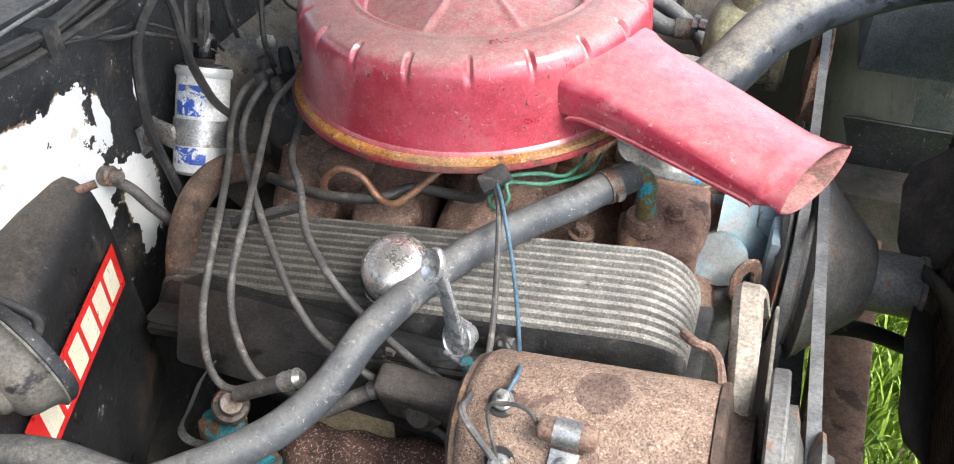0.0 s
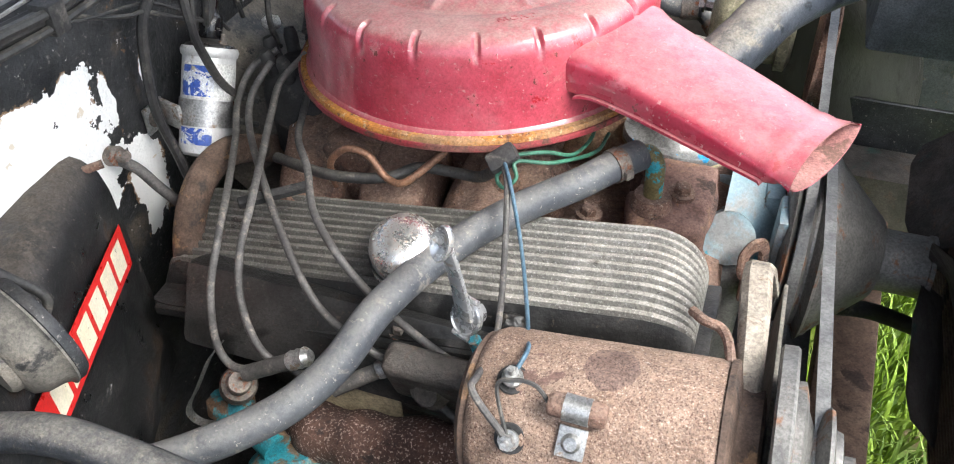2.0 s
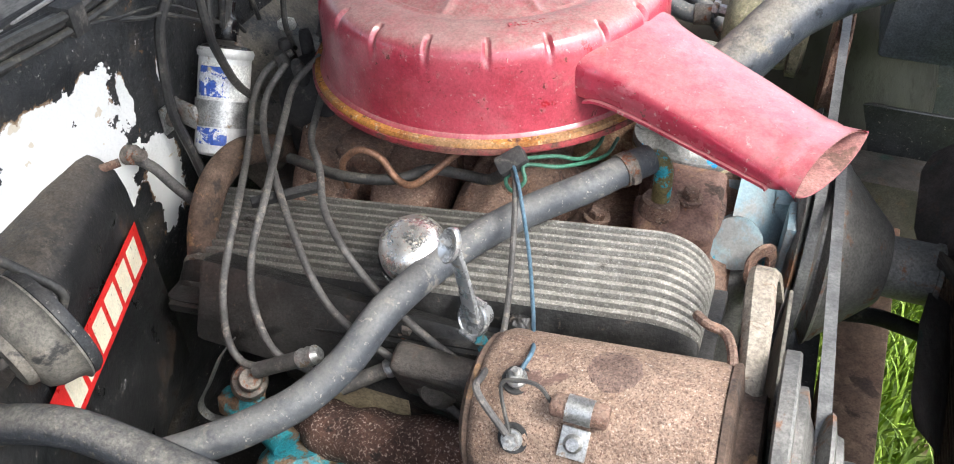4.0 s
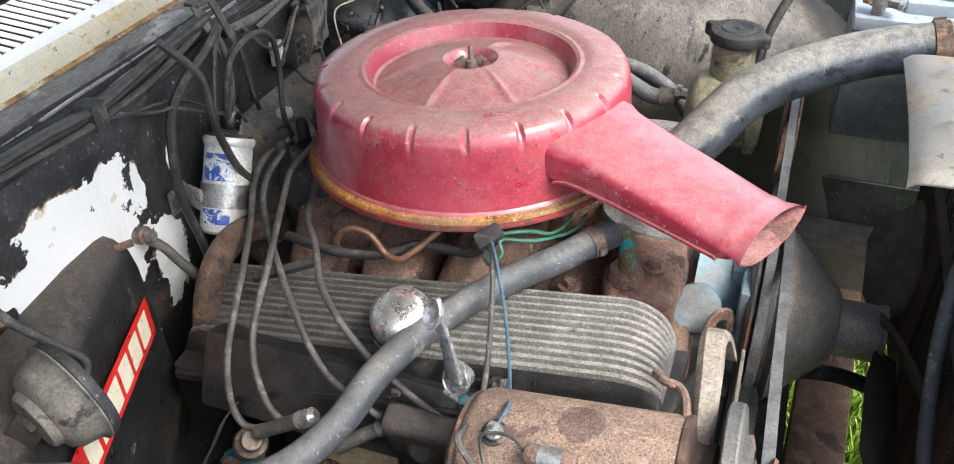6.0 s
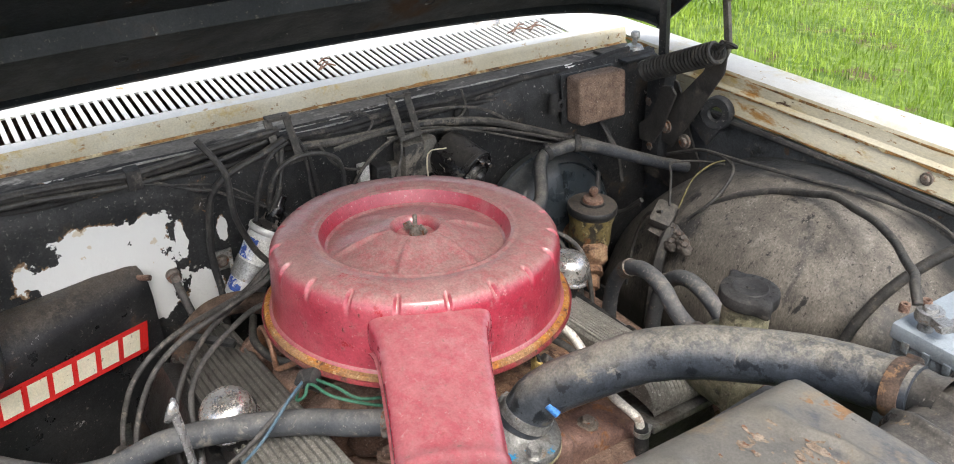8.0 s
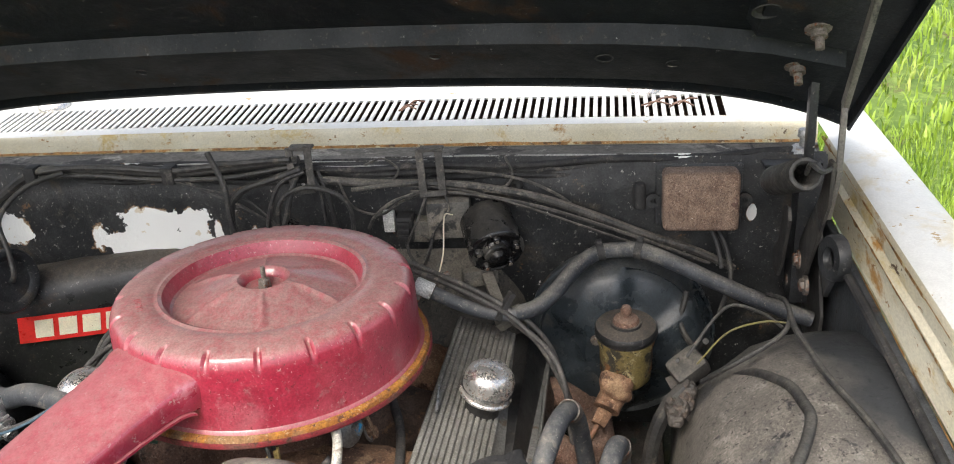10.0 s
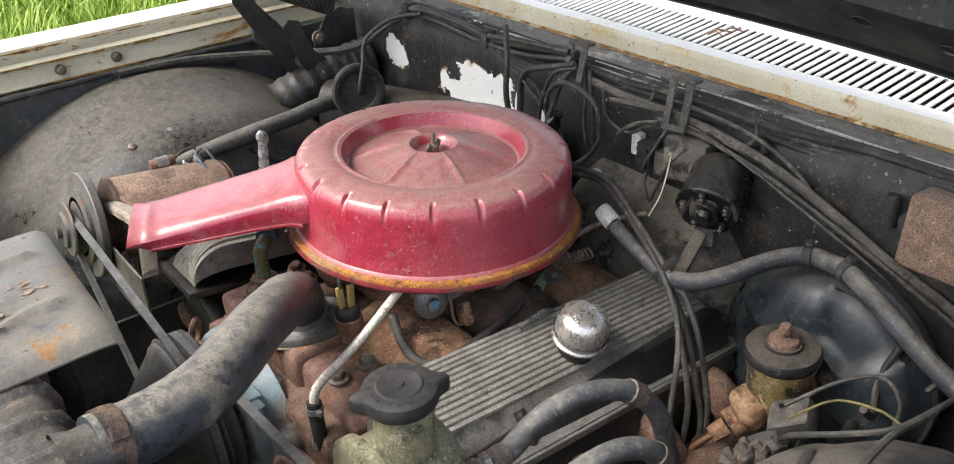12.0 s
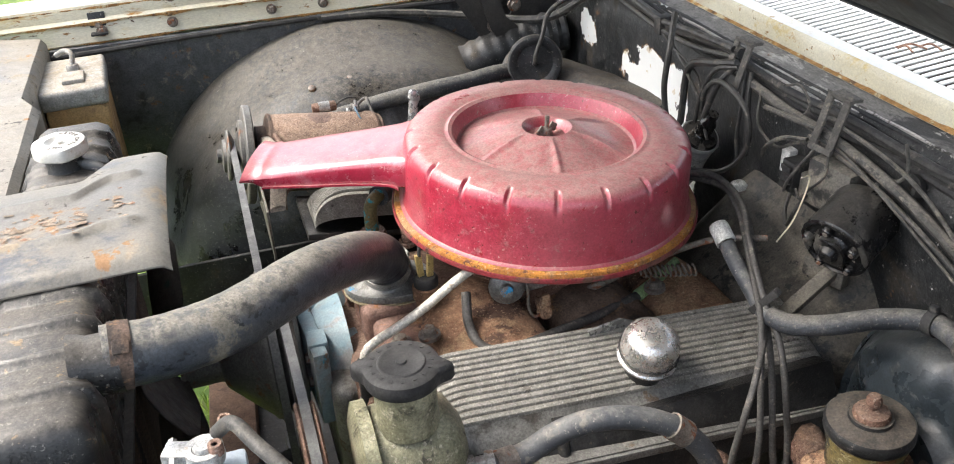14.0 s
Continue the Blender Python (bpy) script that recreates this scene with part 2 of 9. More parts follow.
M_RUST_OLD = surf("old_dark_rust", (0.085, 0.055, 0.040), (0.14, 0.095, 0.07), 12, 0.85, 0, [((0.04, 0.032, 0.028), 20, 0.56, 0.72, 0.9), ((0.22, 0.13, 0.07), 34, 0.62, 0.72, 0.9)], 0.6, 260)
M_PIPE_O = surf("olive_pipe_with_turquoise_flecks", (0.15, 0.115, 0.045), (0.20, 0.16, 0.075), 20, 0.5, 0.1, [((0.03, 0.30, 0.36), 40, 0.53, 0.56, 0.5), ((0.08, 0.06, 0.04), 60, 0.64, 0.74, 0.8)], 0.2, 220)
M_HOOD = surf("black_hood_underside", (0.008, 0.011, 0.014), (0.016, 0.019, 0.022), 4, 0.52, 0, [((0.060, 0.034, 0.020), 4.5, 0.60, 0.78, 0.8), ((0.07, 0.066, 0.06), 120, 0.66, 0.74, 0.8), ((0.30, 0.29, 0.28), 70, 0.78, 0.82, 0.7)], 0.4, 90, spec=0.3)
M_ARCH_L = surf("dusty_grey_arch", (0.125, 0.113, 0.098), (0.185, 0.168, 0.145), 5, 0.60, 0, [((0.050, 0.050, 0.050), 7, 0.56, 0.74, 0.45), ((0.23, 0.215, 0.19), 40, 0.60, 0.76, 0.85), ((0.028, 0.028, 0.028), 30, 0.64, 0.72, 0.45), ((0.05, 0.045, 0.04), 150, 0.64, 0.72, 0.7), ((0.30, 0.28, 0.25), 260, 0.66, 0.74, 0.85)], 0.35, 140, stretch=(1.0, 1.0, 0.45))


def bare_crown(m):
    """Black paint left bare along the crown of the wheel arch, where the dust has washed off in a ragged band."""
    n, l = m.node_tree.nodes, m.node_tree.links
    b = n["Principled BSDF"]
    co = n.new("ShaderNodeTexCoord").outputs["Object"]
    sep, nz = n.new("ShaderNodeSeparateXYZ"), n.new("ShaderNodeTexNoise")
    nz.inputs["Scale"].default_value, nz.inputs["Detail"].default_value = 9, 9
    l.new(co, sep.inputs[0])
    l.new(co, nz.inputs["Vector"])
    f = n.new("ShaderNodeMath")
    f.operation, f.inputs[1].default_value = "MULTIPLY_ADD", 0.30
    l.new(nz.outputs["Fac"], f.inputs[0])
    l.new(sep.outputs["Y"], f.inputs[2])
    r = n.new("ShaderNodeMapRange")
    r.inputs["From Min"].default_value, r.inputs["From Max"].default_value = 0.045, 0.105
    l.new(f.outputs[0], r.inputs["Value"])
    x = n.new("ShaderNodeMix")
    x.data_type = "RGBA"
    l.new(r.outputs["Result"], x.inputs["Factor"])
    l.new(b.inputs["Base Color"].links[0].from_socket, x.inputs[6])
    x.inputs[7].default_value = (0.030, 0.032, 0.034, 1)
    # shade painted in, along with oil, on the low front flank beside the engine
    low, flank = n.new("ShaderNodeMath"), n.new("ShaderNodeMath")
    low.operation, low.inputs[1].default_value = "MULTIPLY_ADD", 0.30
    l.new(sep.outputs["X"], low.inputs[0])
    rag = n.new("ShaderNodeMath")
    rag.operation, rag.inputs[1].default_value, rag.inputs[2].default_value = "MULTIPLY_ADD", 0.16, 0.205
    l.new(nz.outputs["Fac"], rag.inputs[0])
    l.new(rag.outputs[0], low.inputs[2])
    flank.operation = "SUBTRACT"
    l.new(low.outputs[0], flank.inputs[0])
    l.new(sep.outputs["Z"], flank.inputs[1])
    oil = n.new("ShaderNodeMapRange")
    oil.inputs["From Min"].default_value, oil.inputs["From Max"].default_value = -0.03, 0.05
    l.new(flank.outputs[0], oil.inputs["Value"])
    y = n.new("ShaderNodeMix")
    y.data_type = "RGBA"
    l.new(oil.outputs["Result"], y.inputs["Factor"])
    l.new(x.outputs[2], y.inputs[6])
    y.inputs[7].default_value = (0.026, 0.024, 0.021, 1)
    l.new(y.outputs[2], b.inputs["Base Color"])


bare_crown(M_ARCH_L)


def oily_rear(m):
    """Black oil and grime baked on towards the rear end of a casting, with a ragged front edge."""
    n, l = m.node_tree.nodes, m.node_tree.links
    b = n["Principled BSDF"]
    co = n.new("ShaderNodeTexCoord").outputs["Object"]
    sep, nz, fine = n.new("ShaderNodeSeparateXYZ"), n.new("ShaderNodeTexNoise"), n.new("ShaderNodeTexNoise")
    nz.inputs["Scale"].default_value, nz.inputs["Detail"].default_value = 14, 6
    fine.inputs["Scale"].default_value, fine.inputs["Detail"].default_value = 90, 8
    l.new(co, sep.inputs[0])
    for t in (nz, fine):
        l.new(co, t.inputs["Vector"])
    f = n.new("ShaderNodeMath")
    f.operation, f.inputs[1].default_value = "MULTIPLY_ADD", 0.34
    l.new(nz.outputs["Fac"], f.inputs[0])
    l.new(sep.outputs["X"], f.inputs[2])
    f2 = n.new("ShaderNodeMath")
    f2.operation, f2.inputs[1].default_value = "MULTIPLY_ADD", 0.22
    l.new(fine.outputs["Fac"], f2.inputs[0])
    l.new(f.outputs[0], f2.inputs[2])
    r = n.new("ShaderNodeMapRange")
    r.inputs["From Min"].default_value, r.inputs["From Max"].default_value = 0.25, 0.37
    r.inputs["To Min"].default_value, r.inputs["To Max"].default_value = 0.55, 0.0
    l.new(f2.outputs[0], r.inputs["Value"])
    x = n.new("ShaderNodeMix")
    x.data_type = "RGBA"
    l.new(r.outputs["Result"], x.inputs["Factor"])
    l.new(b.inputs["Base Color"].links[0].from_socket, x.inputs[6])
    x.inputs[7].default_value = (0.040, 0.036, 0.031, 1)
    l.new(x.outputs[2], b.inputs["Base Color"])
    return m


M_ALU_OILY = oily_rear(surf("cast_aluminium_oily_at_the_rear", (0.215, 0.208, 0.188), (0.30, 0.29, 0.265), 9, 0.55, 0.30, [((0.17, 0.16, 0.14), 5, 0.55, 0.78, 0.75), ((0.10, 0.09, 0.08), 34, 0.66, 0.76, 0.8), ((0.47, 0.46, 0.435), 420, 0.60, 0.72, 0.5)], 0.25, 520, (0.34, 0.31, 0.26), 0.2))
M_ARCH_R = surf("scuffed_black_arch", (0.016, 0.018, 0.021), (0.034, 0.038, 0.044), 5, 0.36, 0, [((0.075, 0.082, 0.092), 4.0, 0.56, 0.76, 0.5), ((0.15, 0.132, 0.105), 3.0, 0.66, 0.82, 0.8), ((0.08, 0.078, 0.074), 150, 0.62, 0.72, 0.75), ((0.007, 0.007, 0.008), 14, 0.58, 0.68, 0.18), ((0.22, 0.21, 0.20), 95, 0.74, 0.78, 0.8)], 0.45, 110, (0.175, 0.155, 0.125), 0.45, dust_low=0.12, spec=0.35)
M_RUBBER = surf("matt_black_rubber", (0.018, 0.018, 0.019), (0.035, 0.034, 0.033), 12, 0.75, 0, [((0.10, 0.09, 0.08), 30, 0.6, 0.75, 0.9)], 0.2, 200)
M_BELT = surf("worn_grey_belt", (0.085, 0.085, 0.085), (0.14, 0.14, 0.135), 20, 0.5, 0, [], 0.15, 200)
M_PULLEY = surf("greasy_grey_pulley", (0.125, 0.122, 0.115), (0.18, 0.174, 0.163), 8, 0.5, 0.3, [((0.18, 0.09, 0.05), 25, 0.6, 0.74, 0.85)], 0.15, 200)
M_BLUE = surf("flaking_pale_blue_paint", (0.17, 0.27, 0.32), (0.24, 0.32, 0.35), 10, 0.5, 0, [((0.24, 0.245, 0.24), 9, 0.52, 0.66, 0.6), ((0.05, 0.27, 0.37), 11, 0.70, 0.72, 0.5), ((0.16, 0.11, 0.08), 22, 0.64, 0.74, 0.9)], 0.2, 200, mottle=0.5)
M_TURQ = surf("turquoise_engine_paint", (0.02, 0.20, 0.25), (0.04, 0.27, 0.32), 12, 0.5, 0, [((0.16, 0.10, 0.06), 30, 0.50, 0.62, 0.9), ((0.30, 0.28, 0.20), 22, 0.58, 0.7, 0.9)], 0.3, 200)
M_OLIVE = surf("oily_olive_paint", (0.20, 0.195, 0.125), (0.30, 0.285, 0.195), 12, 0.45, 0.1, [((0.06, 0.055, 0.04), 20, 0.58, 0.72, 0.6), ((0.36, 0.33, 0.25), 160, 0.6, 0.7, 0.7)], 0.35, 350)
M_BRASS = surf("yellow_passivate_corroded", (0.215, 0.165, 0.062), (0.150, 0.118, 0.050), 18, 0.6, 0.12, [((0.034, 0.030, 0.023), 17, 0.49, 0.58, 0.7), ((0.17, 0.075, 0.03), 24, 0.58, 0.68, 0.9), ((0.34, 0.29, 0.16), 70, 0.62, 0.70, 0.8)], 0.45, 170)
M_WHITE = surf("white_body_paint", (0.60, 0.60, 0.57), (0.65, 0.65, 0.62), 5, 0.38, 0, [((0.58, 0.53, 0.41), 8, 0.58, 0.78, 0.5), ((0.40, 0.30, 0.16), 40, 0.72, 0.78, 0.8)], 0.05, 120, mottle=0.2)
M_IVORY = surf("rust_streaked_ivory_paint", (0.58, 0.55, 0.44), (0.50, 0.46, 0.34), 6, 0.45, 0, [((0.45, 0.34, 0.14), 9, 0.56, 0.76, 0.7), ((0.33, 0.17, 0.045), 14, 0.64, 0.78, 0.85), ((0.24, 0.13, 0.05), 60, 0.68, 0.76, 0.9), ((0.09, 0.055, 0.035), 36, 0.74, 0.79, 0.9), ((0.18, 0.22, 0.05), 16, 0.76, 0.81, 0.9)], 0.2, 150, stretch=(0.45, 1.0, 1.3), mottle=0.4)
M_TAN = surf("peeling_grey_paint_over_rust", (0.235, 0.212, 0.176), (0.175, 0.166, 0.150), 5, 0.52, 0, [((0.095, 0.104, 0.120), 5.5, 0.50, 0.68, 0.36), ((0.27, 0.225, 0.165), 11, 0.60, 0.76, 0.8), ((0.27, 0.15, 0.07), 15, 0.68, 0.75, 0.9), ((0.055, 0.050, 0.045), 24, 0.70, 0.76, 0.7), ((0.06, 0.045, 0.036), 70, 0.70, 0.74, 0.8)], 0.28, 110, mottle=0.6)
M_COVER = surf("blue_grey_cover_paint_peeling", (0.135, 0.130, 0.120), (0.200, 0.182, 0.150), 4, 0.42, 0, [((0.066, 0.072, 0.084), 4.5, 0.50, 0.66, 0.34), ((0.245, 0.200, 0.145), 8, 0.58, 0.74, 0.75), ((0.25, 0.145, 0.075), 16, 0.69, 0.76, 0.9), ((0.05, 0.045, 0.04), 40, 0.70, 0.75, 0.7)], 0.25, 110, mottle=0.5)
M_COIL = surf("silver_coil_can", (0.58, 0.59, 0.58), (0.66, 0.66, 0.65), 20, 0.4, 0.3, [((0.30, 0.27, 0.22), 30, 0.62, 0.75, 0.8)], 0.08, 200, mottle=0.3)
M_COILLABEL = surf("scratched_blue_label", (0.03, 0.08, 0.36), (0.05, 0.12, 0.45), 30, 0.45, 0, [((0.62, 0.64, 0.66), 55, 0.50, 0.54, 0.5), ((0.45, 0.40, 0.25), 30, 0.62, 0.68, 0.7)], 0.05, 200)
M_WHITE_P = surf("grubby_white_plastic", (0.60, 0.60, 0.57), (0.68, 0.68, 0.65), 20, 0.55, 0, [((0.3, 0.28, 0.24), 30, 0.62, 0.75, 0.8)], 0.1, 200)
M_GREEN_W = surf("green_wire", (0.025, 0.105, 0.065), (0.04, 0.14, 0.09), 30, 0.5, 0, [], 0.0)
M_BLUE_W = surf("blue_wire", (0.045, 0.095, 0.135), (0.075, 0.13, 0.175), 30, 0.55, 0, [], 0.0)
M_YELLOW_W = surf("yellow_wire", (0.17, 0.145, 0.05), (0.12, 0.105, 0.045), 30, 0.5, 0, [], 0.0)
M_SPADE = surf("yellowed_spade_plastic", (0.46, 0.34, 0.13), (0.38, 0.27, 0.10), 40, 0.5, 0, [((0.16, 0.11, 0.06), 70, 0.62, 0.72, 0.8)], 0.1, 200)
M_STICKER = surf("red_sticker", (0.62, 0.022, 0.020), (0.68, 0.03, 0.028), 15, 0.35, 0, [((0.30, 0.06, 0.05), 120, 0.70, 0.76, 0.6)], 0.03, 100, mottle=0.3)
M_CREAM = surf("cream_print", (0.74, 0.68, 0.50), (0.80, 0.74, 0.58), 15, 0.4, 0, [((0.35, 0.28, 0.2), 140, 0.70, 0.76, 0.6)], 0.03, 100, mottle=0.3)
M_BATT = surf("pale_blue_battery_top", (0.28, 0.33, 0.375), (0.34, 0.39, 0.435), 8, 0.35, 0, [((0.40, 0.42, 0.42), 12, 0.58, 0.75, 0.7)], 0.05, 100, mottle=0.3)
M_BATT_D = surf("slate_battery_case", (0.128, 0.150, 0.173), (0.170, 0.196, 0.221), 8, 0.4, 0, [((0.14, 0.13, 0.11), 14, 0.6, 0.78, 0.8)], 0.08, 120)
M_WASH = surf("yellowed_bottle", (0.34, 0.20, 0.08), (0.42, 0.27, 0.12), 10, 0.4, 0, [((0.16, 0.10, 0.06), 14, 0.55, 0.75, 0.8)], 0.1, 120)
M_GREYP = surf("grey_plastic_lid", (0.235, 0.235, 0.225), (0.30, 0.295, 0.28), 14, 0.55, 0, [((0.24, 0.195, 0.14), 22, 0.55, 0.72, 0.85)], 0.1, 150, (0.29, 0.25, 0.195), 0.6)
M_COPPER = surf("dull_copper_tube", (0.32, 0.17, 0.10), (0.24, 0.13, 0.085), 30, 0.55, 0.5, [((0.14, 0.08, 0.05), 60, 0.6, 0.72, 0.8)], 0.1, 200)
M_CARD = surf("tan_gasket_board", (0.36, 0.30, 0.19), (0.30, 0.25, 0.16), 14, 0.85, 0, [((0.12, 0.09, 0.06), 30, 0.62, 0.74, 0.9)], 0.2, 150)
M_SILVERP = surf("bright_fuel_pipe", (0.60, 0.57, 0.50), (0.68, 0.65, 0.58), 20, 0.45, 0.25, [((0.36, 0.30, 0.24), 50, 0.6, 0.72, 0.8)], 0.1, 200)
M_GREY_SHEET = surf("greasy_grey_sheet", (0.10, 0.095, 0.085), (0.15, 0.14, 0.12), 7, 0.6, 0, [((0.20, 0.18, 0.15), 14, 0.55, 0.7, 0.85), ((0.03, 0.03, 0.03), 18, 0.60, 0.70, 0.5)], 0.2, 130, (0.22, 0.20, 0.165), 0.5)
M_BROWN_SHEET = surf("rust_brown_frame_steel", (0.15, 0.088, 0.060), (0.21, 0.13, 0.09), 8, 0.75, 0, [((0.26, 0.17, 0.12), 30, 0.56, 0.72, 0.9), ((0.08, 0.05, 0.04), 16, 0.62, 0.74, 0.9)], 0.3, 160)
M_LEDGE = surf("grimy_grey_ledge", (0.10, 0.096, 0.088), (0.17, 0.163, 0.15), 9, 0.6, 0, [((0.028, 0.027, 0.026), 16, 0.55, 0.66, 0.55), ((0.32, 0.31, 0.285), 44, 0.64, 0.72, 0.8), ((0.20, 0.10, 0.05), 22, 0.70, 0.78, 0.9)], 0.4, 160, stretch=(1.0, 0.35, 1.0))
M_LEDGE_EDGE = surf("pale_chipped_flange_edge", (0.44, 0.43, 0.40), (0.30, 0.29, 0.265), 12, 0.6, 0, [((0.05, 0.045, 0.04), 24, 0.56, 0.64, 0.8), ((0.56, 0.55, 0.51), 40, 0.62, 0.70, 0.6)], 0.3, 200)
M_RUST_TAN = surf("orange_brown_dusty_casting", (0.20, 0.105, 0.062), (0.30, 0.175, 0.105), 12, 0.9, 0, [((0.34, 0.22, 0.13), 22, 0.56, 0.72, 0.95), ((0.085, 0.045, 0.03), 16, 0.58, 0.70, 0.9), ((0.40, 0.28, 0.18), 240, 0.62, 0.72, 0.95)], 1.0, 260)
M_TUNNEL = surf("oily_tan_dusty_tunnel", (0.075, 0.068, 0.057), (0.125, 0.112, 0.092), 7, 0.65, 0, [((0.018, 0.018, 0.018), 11, 0.56, 0.66, 0.35), ((0.17, 0.15, 0.12), 22, 0.60, 0.74, 0.85), ((0.02, 0.02, 0.02), 60, 0.66, 0.72, 0.4)], 0.35, 160)
M_MAROON = surf("maroon_brown_casting", (0.150, 0.082, 0.064), (0.205, 0.122, 0.097), 12, 0.75, 0, [((0.27, 0.165, 0.11), 22, 0.58, 0.74, 0.9), ((0.06, 0.038, 0.03), 18, 0.62, 0.74, 0.8), ((0.24, 0.11, 0.05), 30, 0.66, 0.74, 0.9)], 0.55, 240)
M_APRON = surf("dusty_blue_black_apron", (0.045, 0.050, 0.056), (0.075, 0.080, 0.086), 5, 0.5, 0, [((0.016, 0.017, 0.018), 8, 0.56, 0.70, 0.4), ((0.14, 0.13, 0.115), 26, 0.62, 0.74, 0.8), ((0.12, 0.08, 0.055), 40, 0.68, 0.76, 0.9)], 0.45, 130)
M_MOTOR = surf("glossy_black_motor_paint", (0.007, 0.007, 0.008), (0.015, 0.015, 0.016), 9, 0.20, 0, [((0.075, 0.070, 0.062), 11, 0.54, 0.60, 0.6), ((0.20, 0.18, 0.15), 90, 0.70, 0.76, 0.8)], 0.25, 130, (0.11, 0.10, 0.085), 0.35)
M_GRASS = surf("grass_blades", (0.16, 0.265, 0.022), (0.29, 0.41, 0.05), 1.2, 0.55, 0, [((0.38, 0.42, 0.11), 2.2, 0.58, 0.78, 0.7), ((0.09, 0.15, 0.02), 3.1, 0.60, 0.76, 0.7)], 0.0, mottle=0)
M_SOIL = surf("grassy_soil", (0.07, 0.13, 0.02), (0.13, 0.20, 0.035), 1.6, 0.9, 0, [((0.12, 0.09, 0.05), 3.0, 0.60, 0.72, 0.95), ((0.20, 0.28, 0.06), 14, 0.5, 0.7, 0.9)], 0.6, 40, mottle=0)
M_LEAFLIT = surf("broad_weed_leaf", (0.07, 0.17, 0.025), (0.14, 0.27, 0.05), 6, 0.5, 0, [], 0.0, mottle=0)


def flaked(name):
    """Black paint on the bulkhead, flaked off in patches down to the white paint."""
    m = surf(name, (0.015, 0.0165, 0.018), (0.036, 0.037, 0.038), 8, 0.46, 0, [((0.075, 0.063, 0.050), 11, 0.58, 0.78, 0.8), ((0.13, 0.125, 0.115), 150, 0.65, 0.73, 0.8), ((0.17, 0.105, 0.06), 22, 0.72, 0.79, 0.9), ((0.42, 0.40, 0.37), 70, 0.74, 0.77, 0.7)], 0.7, 150, spec=0.4)
    nt = m.node_tree
    n, l = nt.nodes, nt.links
    b = n["Principled BSDF"]
    geo = n.new("ShaderNodeTexCoord").outputs["Object"]
    sep = n.new("ShaderNodeSeparateXYZ")
    nz = n.new("ShaderNodeTexNoise")
    nz.inputs["Scale"].default_value, nz.inputs["Detail"].default_value, nz.inputs["Roughness"].default_value = 19, 9, 0.62
    l.new(geo, nz.inputs["Vector"])
    l.new(geo, sep.inputs[0])

    def op(kind, a, c):
        x = n.new("ShaderNodeMath")
        x.operation = kind
        for s, v in ((x.inputs[0], a), (x.inputs[1], c)):
            if isinstance(v, (int, float)):
                s.default_value = v
            else:
                l.new(v, s)
        return x.outputs[0]

    total = None
    oy, oz = 0.87, 0.2
    for py, pz, ry, rz in ((0.535, 0.735, 0.115, 0.075), (0.610, 0.700, 0.060, 0.100), (0.690, 0.620, 0.036, 0.080), (0.555, 0.785, 0.105, 0.034), (0.664, 0.752, 0.011, 0.042), (0.25, 0.778, 0.055, 0.038), (0.50, 0.897, 0.045, 0.014), (0.732, 0.752, 0.010, 0.026), (1.477, 0.888, 0.022, 0.010), (1.585, 0.795, 0.008, 0.018), (0.43, 0.755, 0.015, 0.02)):
        u = op("DIVIDE", op("SUBTRACT", sep.outputs["Y"], py - oy), ry)
        v = op("DIVIDE", op("SUBTRACT", sep.outputs["Z"], pz - oz), rz)
        d = op("MULTIPLY", 1.16, op("SQRT", op("ADD", op("MULTIPLY", u, u), op("MULTIPLY", v, v)), 0.5))
        s = op("SUBTRACT", 1.0, d)
        total = s if total is None else op("MAXIMUM", total, s)
    edge = op("ADD", total, op("MULTIPLY", op("SUBTRACT", nz.outputs["Fac"], 0.5), 2.6))
    f = op("GREATER_THAN", edge, 0.02)
    white = n.new("ShaderNodeMix")
    white.data_type = "RGBA"
    white.inputs[6].default_value, white.inputs[7].default_value = (0.80, 0.81, 0.79, 1), (0.58, 0.47, 0.29, 1)
    st = n.new("ShaderNodeTexNoise")
    st.inputs["Scale"].default_value, st.inputs["Detail"].default_value = 30, 8
    l.new(geo, st.inputs["Vector"])
    l.new(op("MULTIPLY", op("GREATER_THAN", st.outputs["Fac"], 0.655), 0.6), white.inputs["Factor"])
    x = n.new("ShaderNodeMix")
    x.data_type = "RGBA"
    l.new(f, x.inputs["Factor"])
    old = b.inputs["Base Color"].links[0].from_socket
    l.new(old, x.inputs[6])
    l.new(white.outputs[2], x.inputs[7])
    # bare rust along the broken edge of the paint
    ring = op("MULTIPLY", op("GREATER_THAN", edge, -0.045), op("LESS_THAN", edge, 0.075))
    fleck = op("GREATER_THAN", st.outputs["Fac"], 0.53)
    y = n.new("ShaderNodeMix")
    y.data_type = "RGBA"
    l.new(op("MULTIPLY", op("MULTIPLY", ring, fleck), 0.8), y.inputs["Factor"])
    l.new(x.outputs[2], y.inputs[6])
    y.inputs[7].default_value = (0.25, 0.15, 0.075, 1)
    l.new(y.outputs[2], b.inputs["Base Color"])
    return m


M_WALL = flaked("black_paint_flaked_to_white")

# ---- building helpers ----
ROOT_AT = {}


